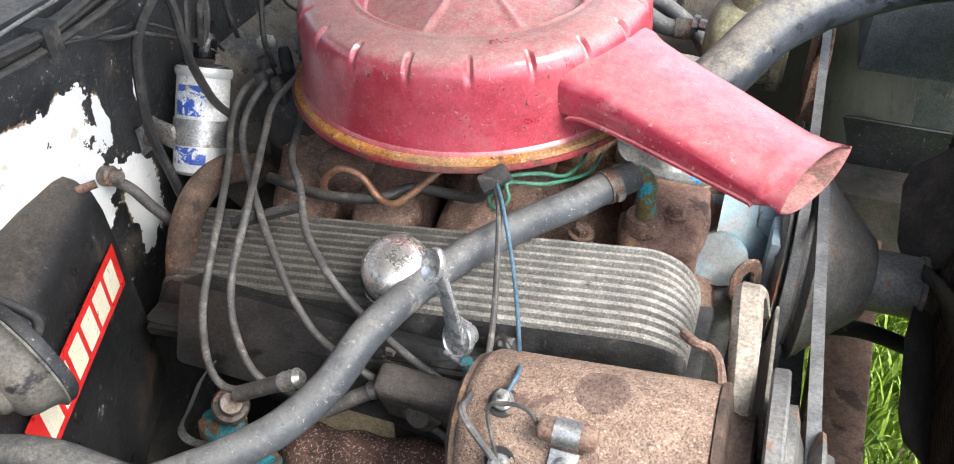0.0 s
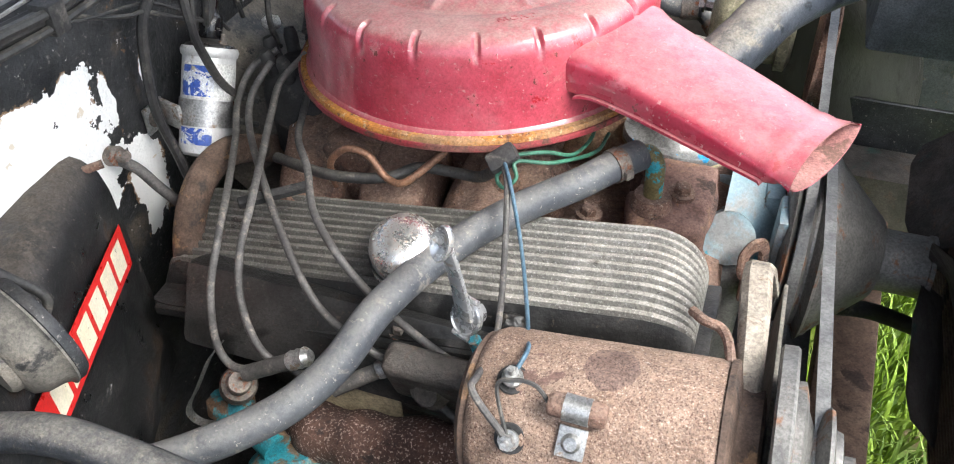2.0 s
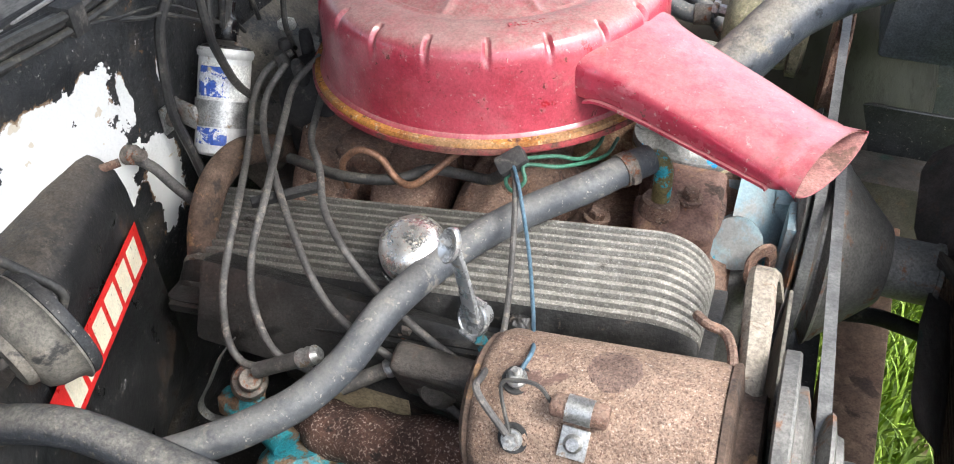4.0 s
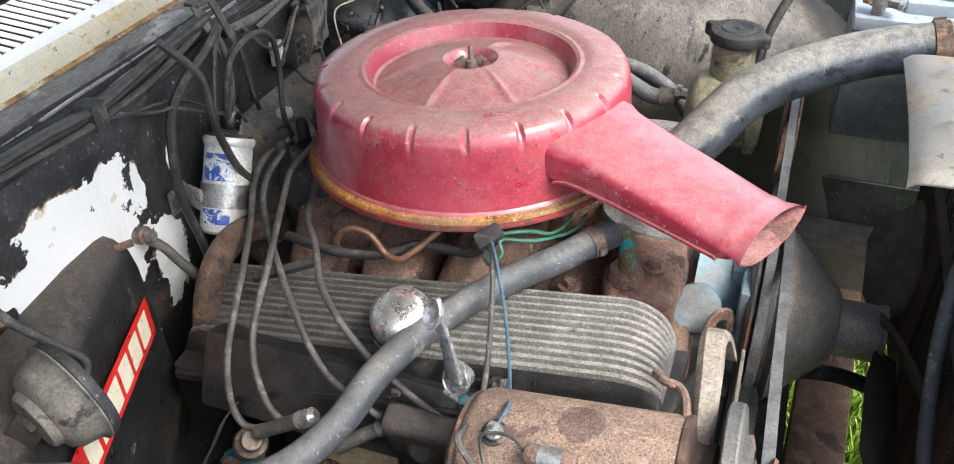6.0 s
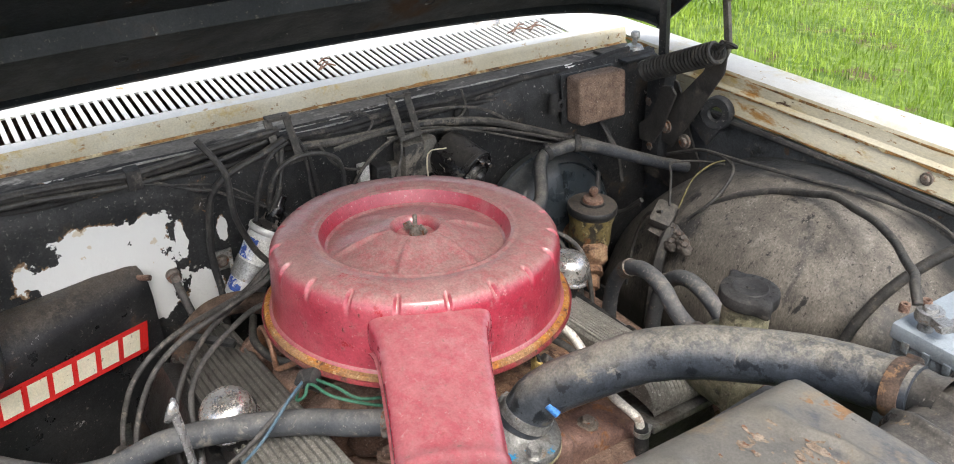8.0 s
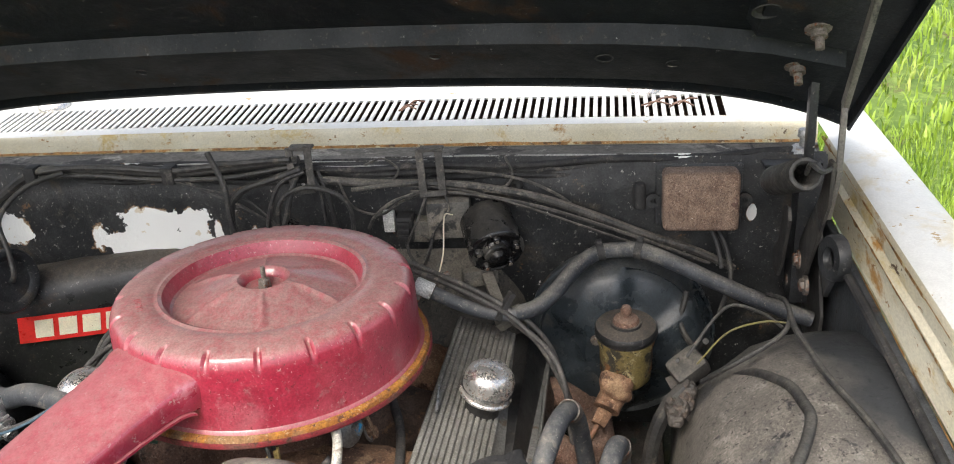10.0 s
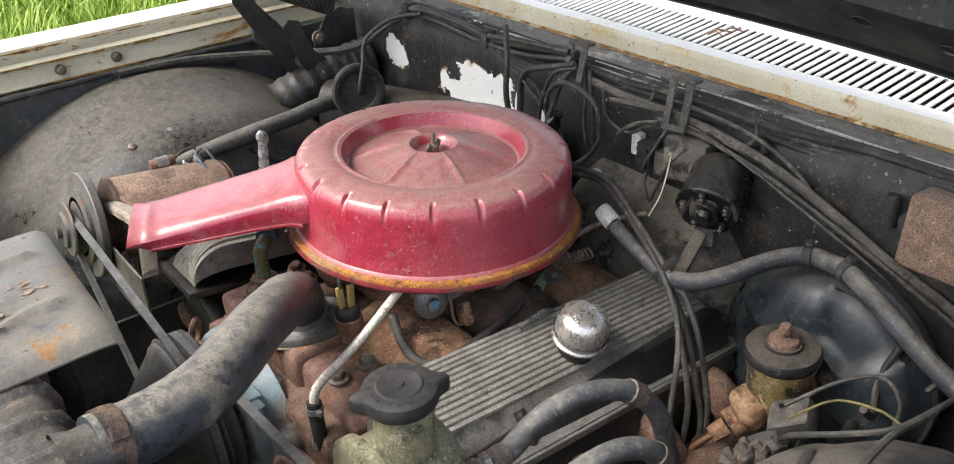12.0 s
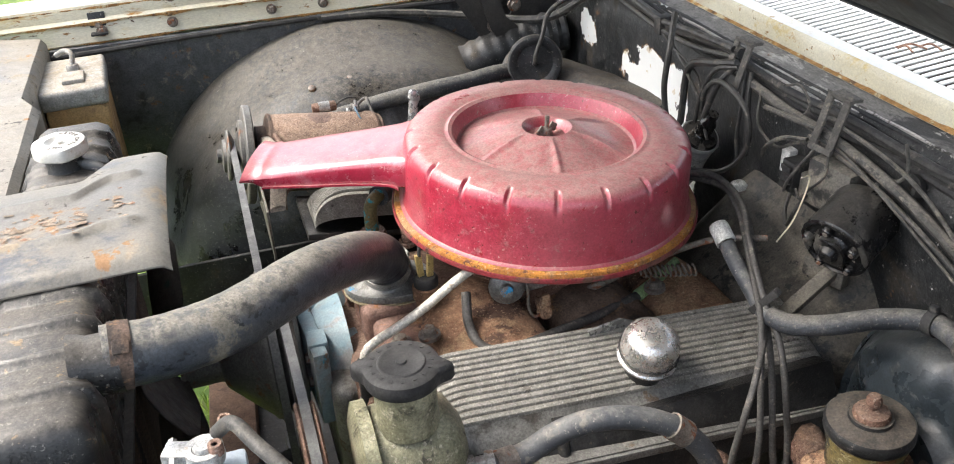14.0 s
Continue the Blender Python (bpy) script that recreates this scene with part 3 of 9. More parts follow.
class G:
    """Collects the faces of one mesh, in world metres."""

    def __init__(self):
        self.v, self.f = [], []

    def add(self, verts, faces):
        k = len(self.v)
        self.v += [tuple(p) for p in verts]
        self.f += [tuple(i + k for i in q) for q in faces]
        return self

    def grid(self, rows, wrap=False):
        nu, nv = len(rows), len(rows[0])
        faces = [(i * nv + j, i * nv + (j + 1) % nv, (i + 1) * nv + (j + 1) % nv, (i + 1) * nv + j) for i in range(nu - 1) for j in range(nv if wrap else nv - 1)]
        return self.add([p for r in rows for p in r], faces)

    def bm(self, b, m=None):
        if m is not None:
            b.transform(m)
        b.verts.index_update()
        vs, fs = [v.co.copy() for v in b.verts], [[v.index for v in f.verts] for f in b.faces]
        b.free()
        return self.add(vs, fs)

    def box(self, m, sx, sy, sz, bevel=0.004, seg=2):
        b = bmesh.new()
        bmesh.ops.create_cube(b, size=1)
        b.transform(Matrix.Diagonal((sx, sy, sz, 1)))
        if bevel:
            bmesh.ops.bevel(b, geom=b.edges[:], offset=min(bevel, 0.45 * min(sx, sy, sz)), segments=seg, affect="EDGES", profile=0.6)
        return self.bm(b, m)

    def prism(self, poly, m, thick, bevel=0.0):
        """A flat outline in the local xy plane, thick along local z."""
        b = bmesh.new()
        lo = b.faces.new([b.verts.new((x, y, 0)) for x, y in poly])
        up = bmesh.ops.extrude_face_region(b, geom=[lo])
        bmesh.ops.translate(b, verts=[e for e in up["geom"] if isinstance(e, bmesh.types.BMVert)], vec=(0, 0, thick))
        bmesh.ops.recalc_face_normals(b, faces=b.faces)
        if bevel:
            bmesh.ops.bevel(b, geom=b.edges[:], offset=bevel, segments=2, affect="EDGES")
        return self.bm(b, m)

    def lathe(self, prof, m, seg=40, warp=None):
        """Turns (radius, height) about the local z axis. warp(angle, radius, height) may move a point."""
        rows = []
        for r, z in prof:
            row = []
            for k in range(seg):
                a = 2 * math.pi * k / seg
                rr, zz = warp(a, r, z) if warp else (r, z)
                row.append(m @ Vector((rr * math.cos(a), rr * math.sin(a), zz)))
            rows.append(row)
        return self.grid(rows, True)

    def tube(self, pts, r, seg=10, n=6, caps=True, ribs=None):
        path = smooth_path(pts, n)
        return self.sweep(path, [r if isinstance(r, (int, float)) else r(i / (len(path) - 1)) for i in range(len(path))], seg, caps)

    def sweep(self, path, radii, seg, caps=True):
        path = [Vector(p) for p in path]
        t0 = (path[1] - path[0]).normalized()
        u = t0.orthogonal().normalized()
        rows = []
        for i, p in enumerate(path):
            t = (path[min(i + 1, len(path) - 1)] - path[max(i - 1, 0)]).normalized()
            u = (u - t * u.dot(t)).normalized()
            w = t.cross(u)
            rows.append([p + radii[i] * (math.cos(2 * math.pi * k / seg) * u + math.sin(2 * math.pi * k / seg) * w) for k in range(seg)])
        k = len(self.v)
        self.grid(rows, True)
        if caps:
            self.f += [tuple(k + j for j in range(seg))[::-1], tuple(k + (len(rows) - 1) * seg + j for j in range(seg))]
        return self

    def bolt(self, at, way, r=0.007, h=0.006, washer=True):
        m = Vector(at).to_track_quat("Z", "Y").to_matrix().to_4x4()
        m = Matrix.Translation(at) @ Vector(way).to_track_quat("Z", "Y").to_matrix().to_4x4()
        if washer:
            self.lathe([(0, 0.0015), (r * 1.5, 0.0015), (r * 1.5, -0.004)], m, 14)
        self.lathe([(0, h), (r * 0.8, h), (r, h * 0.8), (r, -0.004)], m, 6)
        return self


def smooth_path(pts, n=6):
    """A curve through the points, n steps a stretch."""
    p = [Vector(q) for q in pts]
    if len(p) == 2:
        return [p[0].lerp(p[1], i / n) for i in range(n + 1)]
    p = [2 * p[0] - p[1], *p, 2 * p[-1] - p[-2]]
    out = []
    for i in range(1, len(p) - 2):
        for k in range(n):
            t = k / n
            out.append(0.5 * (2 * p[i] + (p[i + 1] - p[i - 1]) * t + (2 * p[i - 1] - 5 * p[i] + 4 * p[i + 1] - p[i + 2]) * t * t + (3 * p[i] - p[i - 1] - 3 * p[i + 1] + p[i + 2]) * t ** 3))
    return [*out, p[-2]]


def root(name, at, label, category, group="", kind=""):
    """An empty at the base of a thing."""
    ob = new(name)
    ob.location = at
    ob.empty_display_size = 0.02
    ROOT_AT[ob] = Vector(at)
    return tagged(ob, label, category, group, kind)


def part(name, g, material, parent=None, label="", smooth=True, angle=38, kind=""):
    """One mesh object from collected faces, under a thing or a part, or alone."""
    base = ROOT_AT[parent] if parent else Vector()
    me = bpy.data.meshes.new(name)
    me.from_pydata([Vector(v) - base for v in g.v], [], g.f)
    me.validate()
    b = bmesh.new()
    b.from_mesh(me)
    bmesh.ops.recalc_face_normals(b, faces=b.faces)
    b.to_mesh(me)
    b.free()
    me.materials.append(material)
    if smooth:
        me.polygons.foreach_set("use_smooth", [True] * len(me.polygons))
        me.set_sharp_from_angle(angle=radians(angle))
    ob = new(name, me)
    ob.parent = parent
    ROOT_AT[ob] = base
    return tagged(ob, label, kind=kind)


def single(name, g, material, label, category, group="", kind="", angle=38):
    """A thing that is one mesh."""
    return tagged(part(name, g, material, None, "", True, angle), label, category, group, kind)


def axis(at, way, roll=0.0):
    """A pose whose z axis points along way."""
    return Matrix.Translation(at) @ Vector(way).to_track_quat("Z", "Y").to_matrix().to_4x4() @ pose(0, 0, 0, 0, 0, roll)

# ---- the car's shell ----
M_SEAM = surf("orange_brown_seam_rust", (0.36, 0.20, 0.07), (0.25, 0.13, 0.045), 30, 0.85, 0, [((0.10, 0.06, 0.035), 60, 0.56, 0.70, 0.9), ((0.50, 0.42, 0.26), 35, 0.56, 0.68, 0.8)], 0.4, 250)
CY = 0.87  # middle of the car


def ground():
    g = G()
    n = 60
    def at(i):
        s = (i / n - 0.5) * 2
        return math.copysign(abs(s) ** 3 * 60 + abs(s) * 3, s)
    g.grid([[(at(i), CY + at(j), 0.03 * noise.noise(Vector((at(i) * 0.6, at(j) * 0.6, 0)))) for j in range(n + 1)] for i in range(n + 1)])
    return single("ground", g, M_SOIL, "rough green grass field under and around the car", "ground", kind="structure")


def blades(name, spots, tall, wide, seed, label):
    """Many grass blades, each three faces long and bent over."""
    rng = np.random.default_rng(seed)
    k = len(spots)
    a, h = rng.uniform(0, 2 * math.pi, k), tall * rng.uniform(0.45, 1.25, k)
    lean, w = rng.uniform(0.15, 0.75, k) * h, wide * rng.uniform(0.6, 1.4, k)
    px, py = spots[:, 0], spots[:, 1]
    dx, dy = np.cos(a), np.sin(a)
    v = np.zeros((k, 7, 3))
    for j, (f, b, ws) in enumerate(((0, 0, 1.0), (0.45, 0.22, 0.85), (0.8, 0.6, 0.5))):
        for side, sgn in enumerate((-1, 1)):
            v[:, 2 * j + side, 0] = px + dx * lean * b - sgn * dy * w * ws
            v[:, 2 * j + side, 1] = py + dy * lean * b + sgn * dx * w * ws
            v[:, 2 * j + side, 2] = h * f - 0.03 * (f == 0)
    v[:, 6, 0], v[:, 6, 1], v[:, 6, 2] = px + dx * lean, py + dy * lean, h * 0.96
    idx = (np.arange(k) * 7)[:, None]
    quads = np.concatenate([idx + [0, 1, 3, 2], idx + [2, 3, 5, 4]])
    tris = idx + [4, 5, 6]
    me = bpy.data.meshes.new(name)
    me.from_pydata(v.reshape(-1, 3).tolist(), [], quads.tolist() + tris.tolist())
    me.materials.append(M_GRASS)
    return tagged(new(name, me), label, "grass", kind="stuff")


ground()
rng = np.random.default_rng(4)
near_left = np.c_[rng.uniform(-3.2, 2.2, 60000), 1.9 + 5.5 * rng.uniform(0, 1, 60000) ** 1.3]
blades("grass", near_left, 0.055, 0.0028, 1, "short bright green grass beside the car")
under = np.c_[rng.uniform(0.0, 0.9, 9000), rng.uniform(0.3, 1.75, 9000)]
blades("grass", under, 0.10, 0.0035, 2, "long green grass below the front of the car")
tall_right = np.c_[rng.uniform(-5.5, 0.2, 42000), -0.35 - 4.5 * rng.uniform(0, 1, 42000) ** 1.2]
blades("grass", tall_right, 0.36, 0.006, 3, "tall uncut meadow grass beside the car")
far_left = np.c_[rng.uniform(-14, -3, 40000), rng.uniform(-2, 9, 40000)]
blades("grass", far_left, 0.09, 0.007, 5, "short bright green grass further off")


def weeds():
    """Broad leaves among the tall grass."""
    g = G()
    r = random.Random(7)
    for _ in range(420):
        x, y, z = r.uniform(-4.6, -1.3), r.uniform(-2.6, -0.5), r.uniform(0.1, 0.55)
        m = pose(x, y, z, r.uniform(-50, 50), r.uniform(-50, 50), r.uniform(0, 360))
        s = r.uniform(0.018, 0.045)
        pts = [(0, 0, 0), (0.5 * s, 0.35 * s, 0.1 * s), (1.2 * s, 0.4 * s, 0.1 * s), (2 * s, 0, -0.2 * s), (1.2 * s, -0.4 * s, 0.1 * s), (0.5 * s, -0.35 * s, 0.1 * s)]
        g.add([m @ Vector(p) for p in pts], [(0, 1, 2, 3), (0, 3, 4, 5)])
    return single("weeds", g, M_LEAFLIT, "broad-leaved green weeds among the tall grass", "weeds", kind="stuff")


weeds()

FW = -0.655


def bulkhead():
    fw = root("firewall", (FW, CY, 0.2), "black painted steel bulkhead, flaked to white in patches", "firewall", kind="structure")
    g = G()
    def skin(off):
        rows = []
        for i in range(40):
            z = 0.15 + 0.735 * i / 39
            row = []
            for j in range(70):
                y = 0.004 + 1.695 * j / 69
                x = FW + 0.004 * noise.noise(Vector((y * 5, z * 5, 1)))
                if z > 0.84:
                    x -= 0.5 * (z - 0.84)
                row.append((x + off, y, z))
            rows.append(row)
        return rows
    g.grid(skin(0)).grid(skin(-0.012))
    part("panel", g, M_WALL, fw)
    # the swaged shelf over the gearbox tunnel
    g = G()
    rows = []
    for i in range(20):
        s = i / 19
        row = []
        for j in range(30):
            y = 0.80 + 0.42 * j / 29
            e = min(1.0, min(y - 0.80, 1.22 - y) / 0.09)
            z = 0.730 - 0.27 * s - 0.14 * (1 - e ** 0.6) - 0.05 * max(0, s - 0.6)
            row.append((FW + 0.001 + 0.30 * s, y, z))
        rows.append(row)
    g.grid(rows)
    g.grid([[(x, y, z - 0.004) for x, y, z in r] for r in rows])
    part("tunnel", g, M_TUNNEL, fw, "dusty grey gearbox tunnel")
    # rubber seal along the top
    g = G()
    for k, (dz, dx) in enumerate(((-0.011, 0.004), (0.0, 0.0), (0.010, 0.006))):
        pts = [(FW - 0.004 - 0.05 * ((y - CY) / 0.8) ** 2 + dx, y, 0.872 + dz + 0.003 * math.sin(y * 23 + k)) for y in np.linspace(0.06, 1.66, 26)]
        g.tube(pts, 0.006, 8, 4)
    part("weatherstrip", g, M_RUBBER, fw, "perished rubber seal")
    return fw


bulkhead()


def lip_x(y):
    return -0.738 - 0.035 * ((y - CY) / 0.8) ** 2


def lip_z(y):
    return 0.925 - 0.018 * ((y - CY) / 0.8) ** 2


def cowl():
    top = root("cowl_panel", (-0.85, CY, 0.9), "white cowl with a row of air slots and a rusty front lip", "cowl panel", kind="structure")
    def strip(prof, y0=0.006, y1=1.702, n=60):
        return [[(lip_x(y) + dx, y, lip_z(y) + dz) for dx, dz in prof] for y in np.linspace(y0, y1, n)]
    g = G()
    g.grid(strip([(0.0, 0.0), (0.004, -0.003), (0.006, -0.010), (0.007, -0.029), (0.012, -0.033), (0.010, -0.035), (0.003, -0.031), (0.002, -0.012), (0.0, -0.006)]))
    part("front_lip", g, M_IVORY, top, "ivory lip streaked with rust")
    g = G()
    g.grid(strip([(0.0105, -0.0335), (0.034, -0.041), (0.070, -0.055), (0.070, -0.062), (0.030, -0.047), (0.006, -0.037)]))
    part("gutter_ledge", g, M_LEDGE, top, "grimy grey ledge between the lip and the bulkhead")
    g = G()
    for k, (dx, dz, r) in enumerate(((0.050, -0.043, 0.0042), (0.061, -0.048, 0.0050), (0.072, -0.054, 0.0045))):
        g.tube([(lip_x(y) + dx + 0.003 * noise.noise(Vector((y * 4, k, 9))), y, lip_z(y) + dz + 0.003 * noise.noise(Vector((y * 6, k, 2)))) for y in np.linspace(0.10, 1.60, 40)], r, 7, 3)
    part("seal_strip", g, M_RUBBER, top, "perished black rubber strips along the ledge")
    for dx, dz, y0, y1, k in ((0.0555, -0.0425, 0.16, 1.05, 1), (0.067, -0.0475, 0.30, 1.44, 2), (0.044, -0.0405, 0.95, 1.50, 3)):
        g = G()
        g.sweep([Vector((lip_x(y) + dx + 0.004 * noise.noise(Vector((y * 4, k, 19))), y, lip_z(y) + dz + 0.003 * noise.noise(Vector((y * 7, k, 12))))) for y in np.linspace(y0, y1, 60)], [0.0022 + 0.0022 * abs(noise.noise(Vector((y * 12, k, 5)))) for y in np.linspace(y0, y1, 60)], 6)
        part("flange_edge", g, M_LEDGE_EDGE, top, "pale chipped edge of the ledge flange")
    g = G()
    rows = []
    for y in np.linspace(0.06, 1.68, 200):
        ww = 0.0015 * (0.25 + 0.75 * math.exp(-((y - 1.05) / 0.28) ** 2) + 0.5 * math.exp(-((y - 0.30) / 0.12) ** 2)) * max(0.03, -0.12 + 1.9 * noise.noise(Vector((y * 9, 1, 4))) + 0.9 * noise.noise(Vector((y * 47, 2, 4))))
        rows.append([(lip_x(y) + 0.0084, y, lip_z(y) - 0.029 + 2.4 * ww), (lip_x(y) + 0.0100, y, lip_z(y) - 0.0295), (lip_x(y) + 0.0132, y, lip_z(y) - 0.0322 - 0.3 * ww)])
    g.grid(rows)
    g.grid([[(x - 0.003, y, z - 0.002) for x, y, z in r_] for r_ in rows])
    part("rust_seam", g, M_SEAM, top, "orange-brown rust along the foot of the lip")
    g = G()
    g.grid(strip([(0.0, 0.0), (-0.022, 0.004), (-0.022, 0.0015), (0.0, -0.003)]))
    g.grid(strip([(-0.118, 0.012), (-0.15, 0.014), (-0.30, 0.02), (-0.50, 0.03), (-0.50, 0.02), (-0.30, 0.013), (-0.15, 0.010), (-0.118, 0.009)], -0.05, 1.79))
    part("panel", g, M_WHITE, top)
    for y0, y1 in ((0.006, 0.15), (1.555, 1.702)):
        g = G()
        g.grid([[(lip_x(y) + dx, y, lip_z(y) + dz) for dx, dz in ((-0.022, 0.004), (-0.118, 0.012), (-0.118, 0.009), (-0.022, 0.001))] for y in np.linspace(y0, y1, 8)], False)
        part("end_panel", g, M_WHITE, top)
    b = G()
    b.box(Matrix.Translation((-0.07, 0, 0.008)) @ pose(0, 0, 0, 0, 4.7, 0), 0.098, 0.0078, 0.004, 0.0012, 1)
    base = part("slat", b, M_WHITE, top)
    y = 0.157
    first = True
    while y < 1.55:
        if first:
            ob, first = base, False
        else:
            ob = new("slat", base.data)
            ob.parent = top
        ob.matrix_local = Matrix.Translation((lip_x(y), y, lip_z(y)))
        y += 0.0147
    # the slats mesh is laid out about its own origin
    base.data.transform(Matrix.Translation(ROOT_AT[top]))
    for ob in top.children:
        if ob.name.startswith("slat"):
            ob.location -= ROOT_AT[top]
    # dark trough below the slots
    g = G()
    g.grid([[(-0.745, y, 0.875), (-0.78, y, 0.82), (-0.90, y, 0.81), (-1.02, y, 0.86), (-1.02, y, 0.925)] for y in (0.01, 0.6, 1.2, 1.70)])
    part("drain_trough", g, M_RUST_OLD, top, "rusty drain trough below the slots")
    return top


cowl()


def wiper_pivot(y):
    piv = root("wiper_spindle", (-0.90, y, 0.935), "chrome wiper spindle nut on the white cowl", "wiper spindle", "wiper spindles")
    g = G()
    m = axis((-0.90, y, 0.934), (0.2, 0, 1))
    g.lathe([(0, 0.022), (0.006, 0.022), (0.009, 0.018), (0.010, 0.012), (0.024, 0.010), (0.030, 0.004), (0.032, -0.004)], m, 28)
    part("nut", g, M_CHROME, piv)


wiper_pivot(0.24)
wiper_pivot(1.42)


def twigs():
    r = random.Random(3)
    for y, w in ((1.43, 0.05), (1.46, 0.035), (0.98, 0.03)):
        g = G()
        for _ in range(3):
            a = r.uniform(-1, 1)
            p = Vector((lip_x(y) - 0.06 + r.uniform(-0.02, 0.02), y + r.uniform(-0.02, 0.02), lip_z(y) + 0.013))
            g.tube([p, p + Vector((w * 0.4 * a, w * 0.5, 0.008)), p + Vector((w * a, w, 0.003))], 0.0016, 5, 3)
        single("dead_leaf", g, M_RUST, "dry brown leaf stalk lying on the slots", "leaf", "dead leaves")


twigs()


def fender(side):
    """side +1: the car's left. An inner flange with a swaged line, a flat top and the outer skin."""
    yin = 1.70 if side > 0 else 0.003
    s = side
    f = root("fender", (0, yin, 0.3), "white front wing, its inner gutter streaked with orange rust", "fender", "front wings", "structure")
    prof_in = [(0.0, 0.808), (-0.004, 0.812), (0.0, 0.822), (0.006, 0.845), (0.002, 0.852), (0.010, 0.858), (0.012, 0.876), (0.016, 0.884)]
    prof_top = [(0.016, 0.884), (0.028, 0.889), (0.088, 0.889), (0.105, 0.884), (0.118, 0.868), (0.128, 0.82), (0.135, 0.70), (0.14, 0.45), (0.13, 0.30)]
    def run(prof, wob):
        rows = []
        for x in np.linspace(-1.1, 1.15, 40):
            dz = -0.012 * max(0, x - 0.2)
            rows.append([(x, yin + s * (dy + wob * 0.002 * noise.noise(Vector((x * 9, z * 30, s)))), z + dz) for dy, z in prof])
        return rows
    g = G()
    r = run(prof_in, 1)
    r = [row for row in r if row[0][0] > -0.80]
    g.grid(r)
    g.grid([[(x, y + s * 0.003, z) for x, y, z in row] for row in r])
    part("inner_flange", g, M_IVORY, f, "ivory gutter with orange rust streaks")
    for k, (dy, z, w) in enumerate(((0.0045, 0.850, 0.0030), (0.013, 0.879, 0.0022), (-0.0035, 0.8105, 0.0018))):
        g = G()
        rows = []
        for x in np.linspace(-0.78, 1.1, 220):
            ww = w * max(0.06, 0.55 + 1.5 * noise.noise(Vector((x * 13, 3.7 * k, s))) + 0.8 * noise.noise(Vector((x * 55, k, s))))
            dz = -0.012 * max(0, x - 0.2)
            yy = yin + s * (dy - 0.0022)
            rows.append([(x, yy, z + dz + ww * 0.6), (x, yy - s * 0.0006, z + dz), (x, yy, z + dz - ww * 1.6)])
        g.grid(rows)
        g.grid([[(x, y + s * 0.004, z_) for x, y, z_ in r_] for r_ in rows])
        part("rust_seam", g, M_SEAM, f, "orange-brown rust along the swaged line")
    g = G()
    g.grid(run(prof_top, 0))
    part("skin", g, M_WHITE, f)
    for x in ((-0.035, 0.155) if s > 0 else (-0.018, 0.189, -0.13, 0.33)):
        g = G()
        g.bolt((x, yin - s * 0.001, 0.830), (0, -s, 0), 0.0075, 0.006)
        part("bolt", g, M_BOLT, f)
    return f


fender(1)
fender(-1)


def flange_clip():
    """A folded black clip bolted to the right wing's gutter."""
    c = root("flange_clip", (0.335, 0.0, 0.83), "black folded clip bolted to the wing gutter", "clip")
    g = G()
    g.box(pose(0.335, -0.006, 0.846, 8, 0, 0), 0.034, 0.006, 0.042, 0.002)
    g.box(pose(0.335, 0.004, 0.826, 0, 0, 0), 0.034, 0.022, 0.005, 0.0015)
    part("plate", g, M_BLACK, c)
    g = G()
    g.bolt((0.335, -0.0035, 0.842), (0, 1, 0.1), 0.006, 0.006)
    part("bolt", g, M_BOLT, c)


flange_clip()


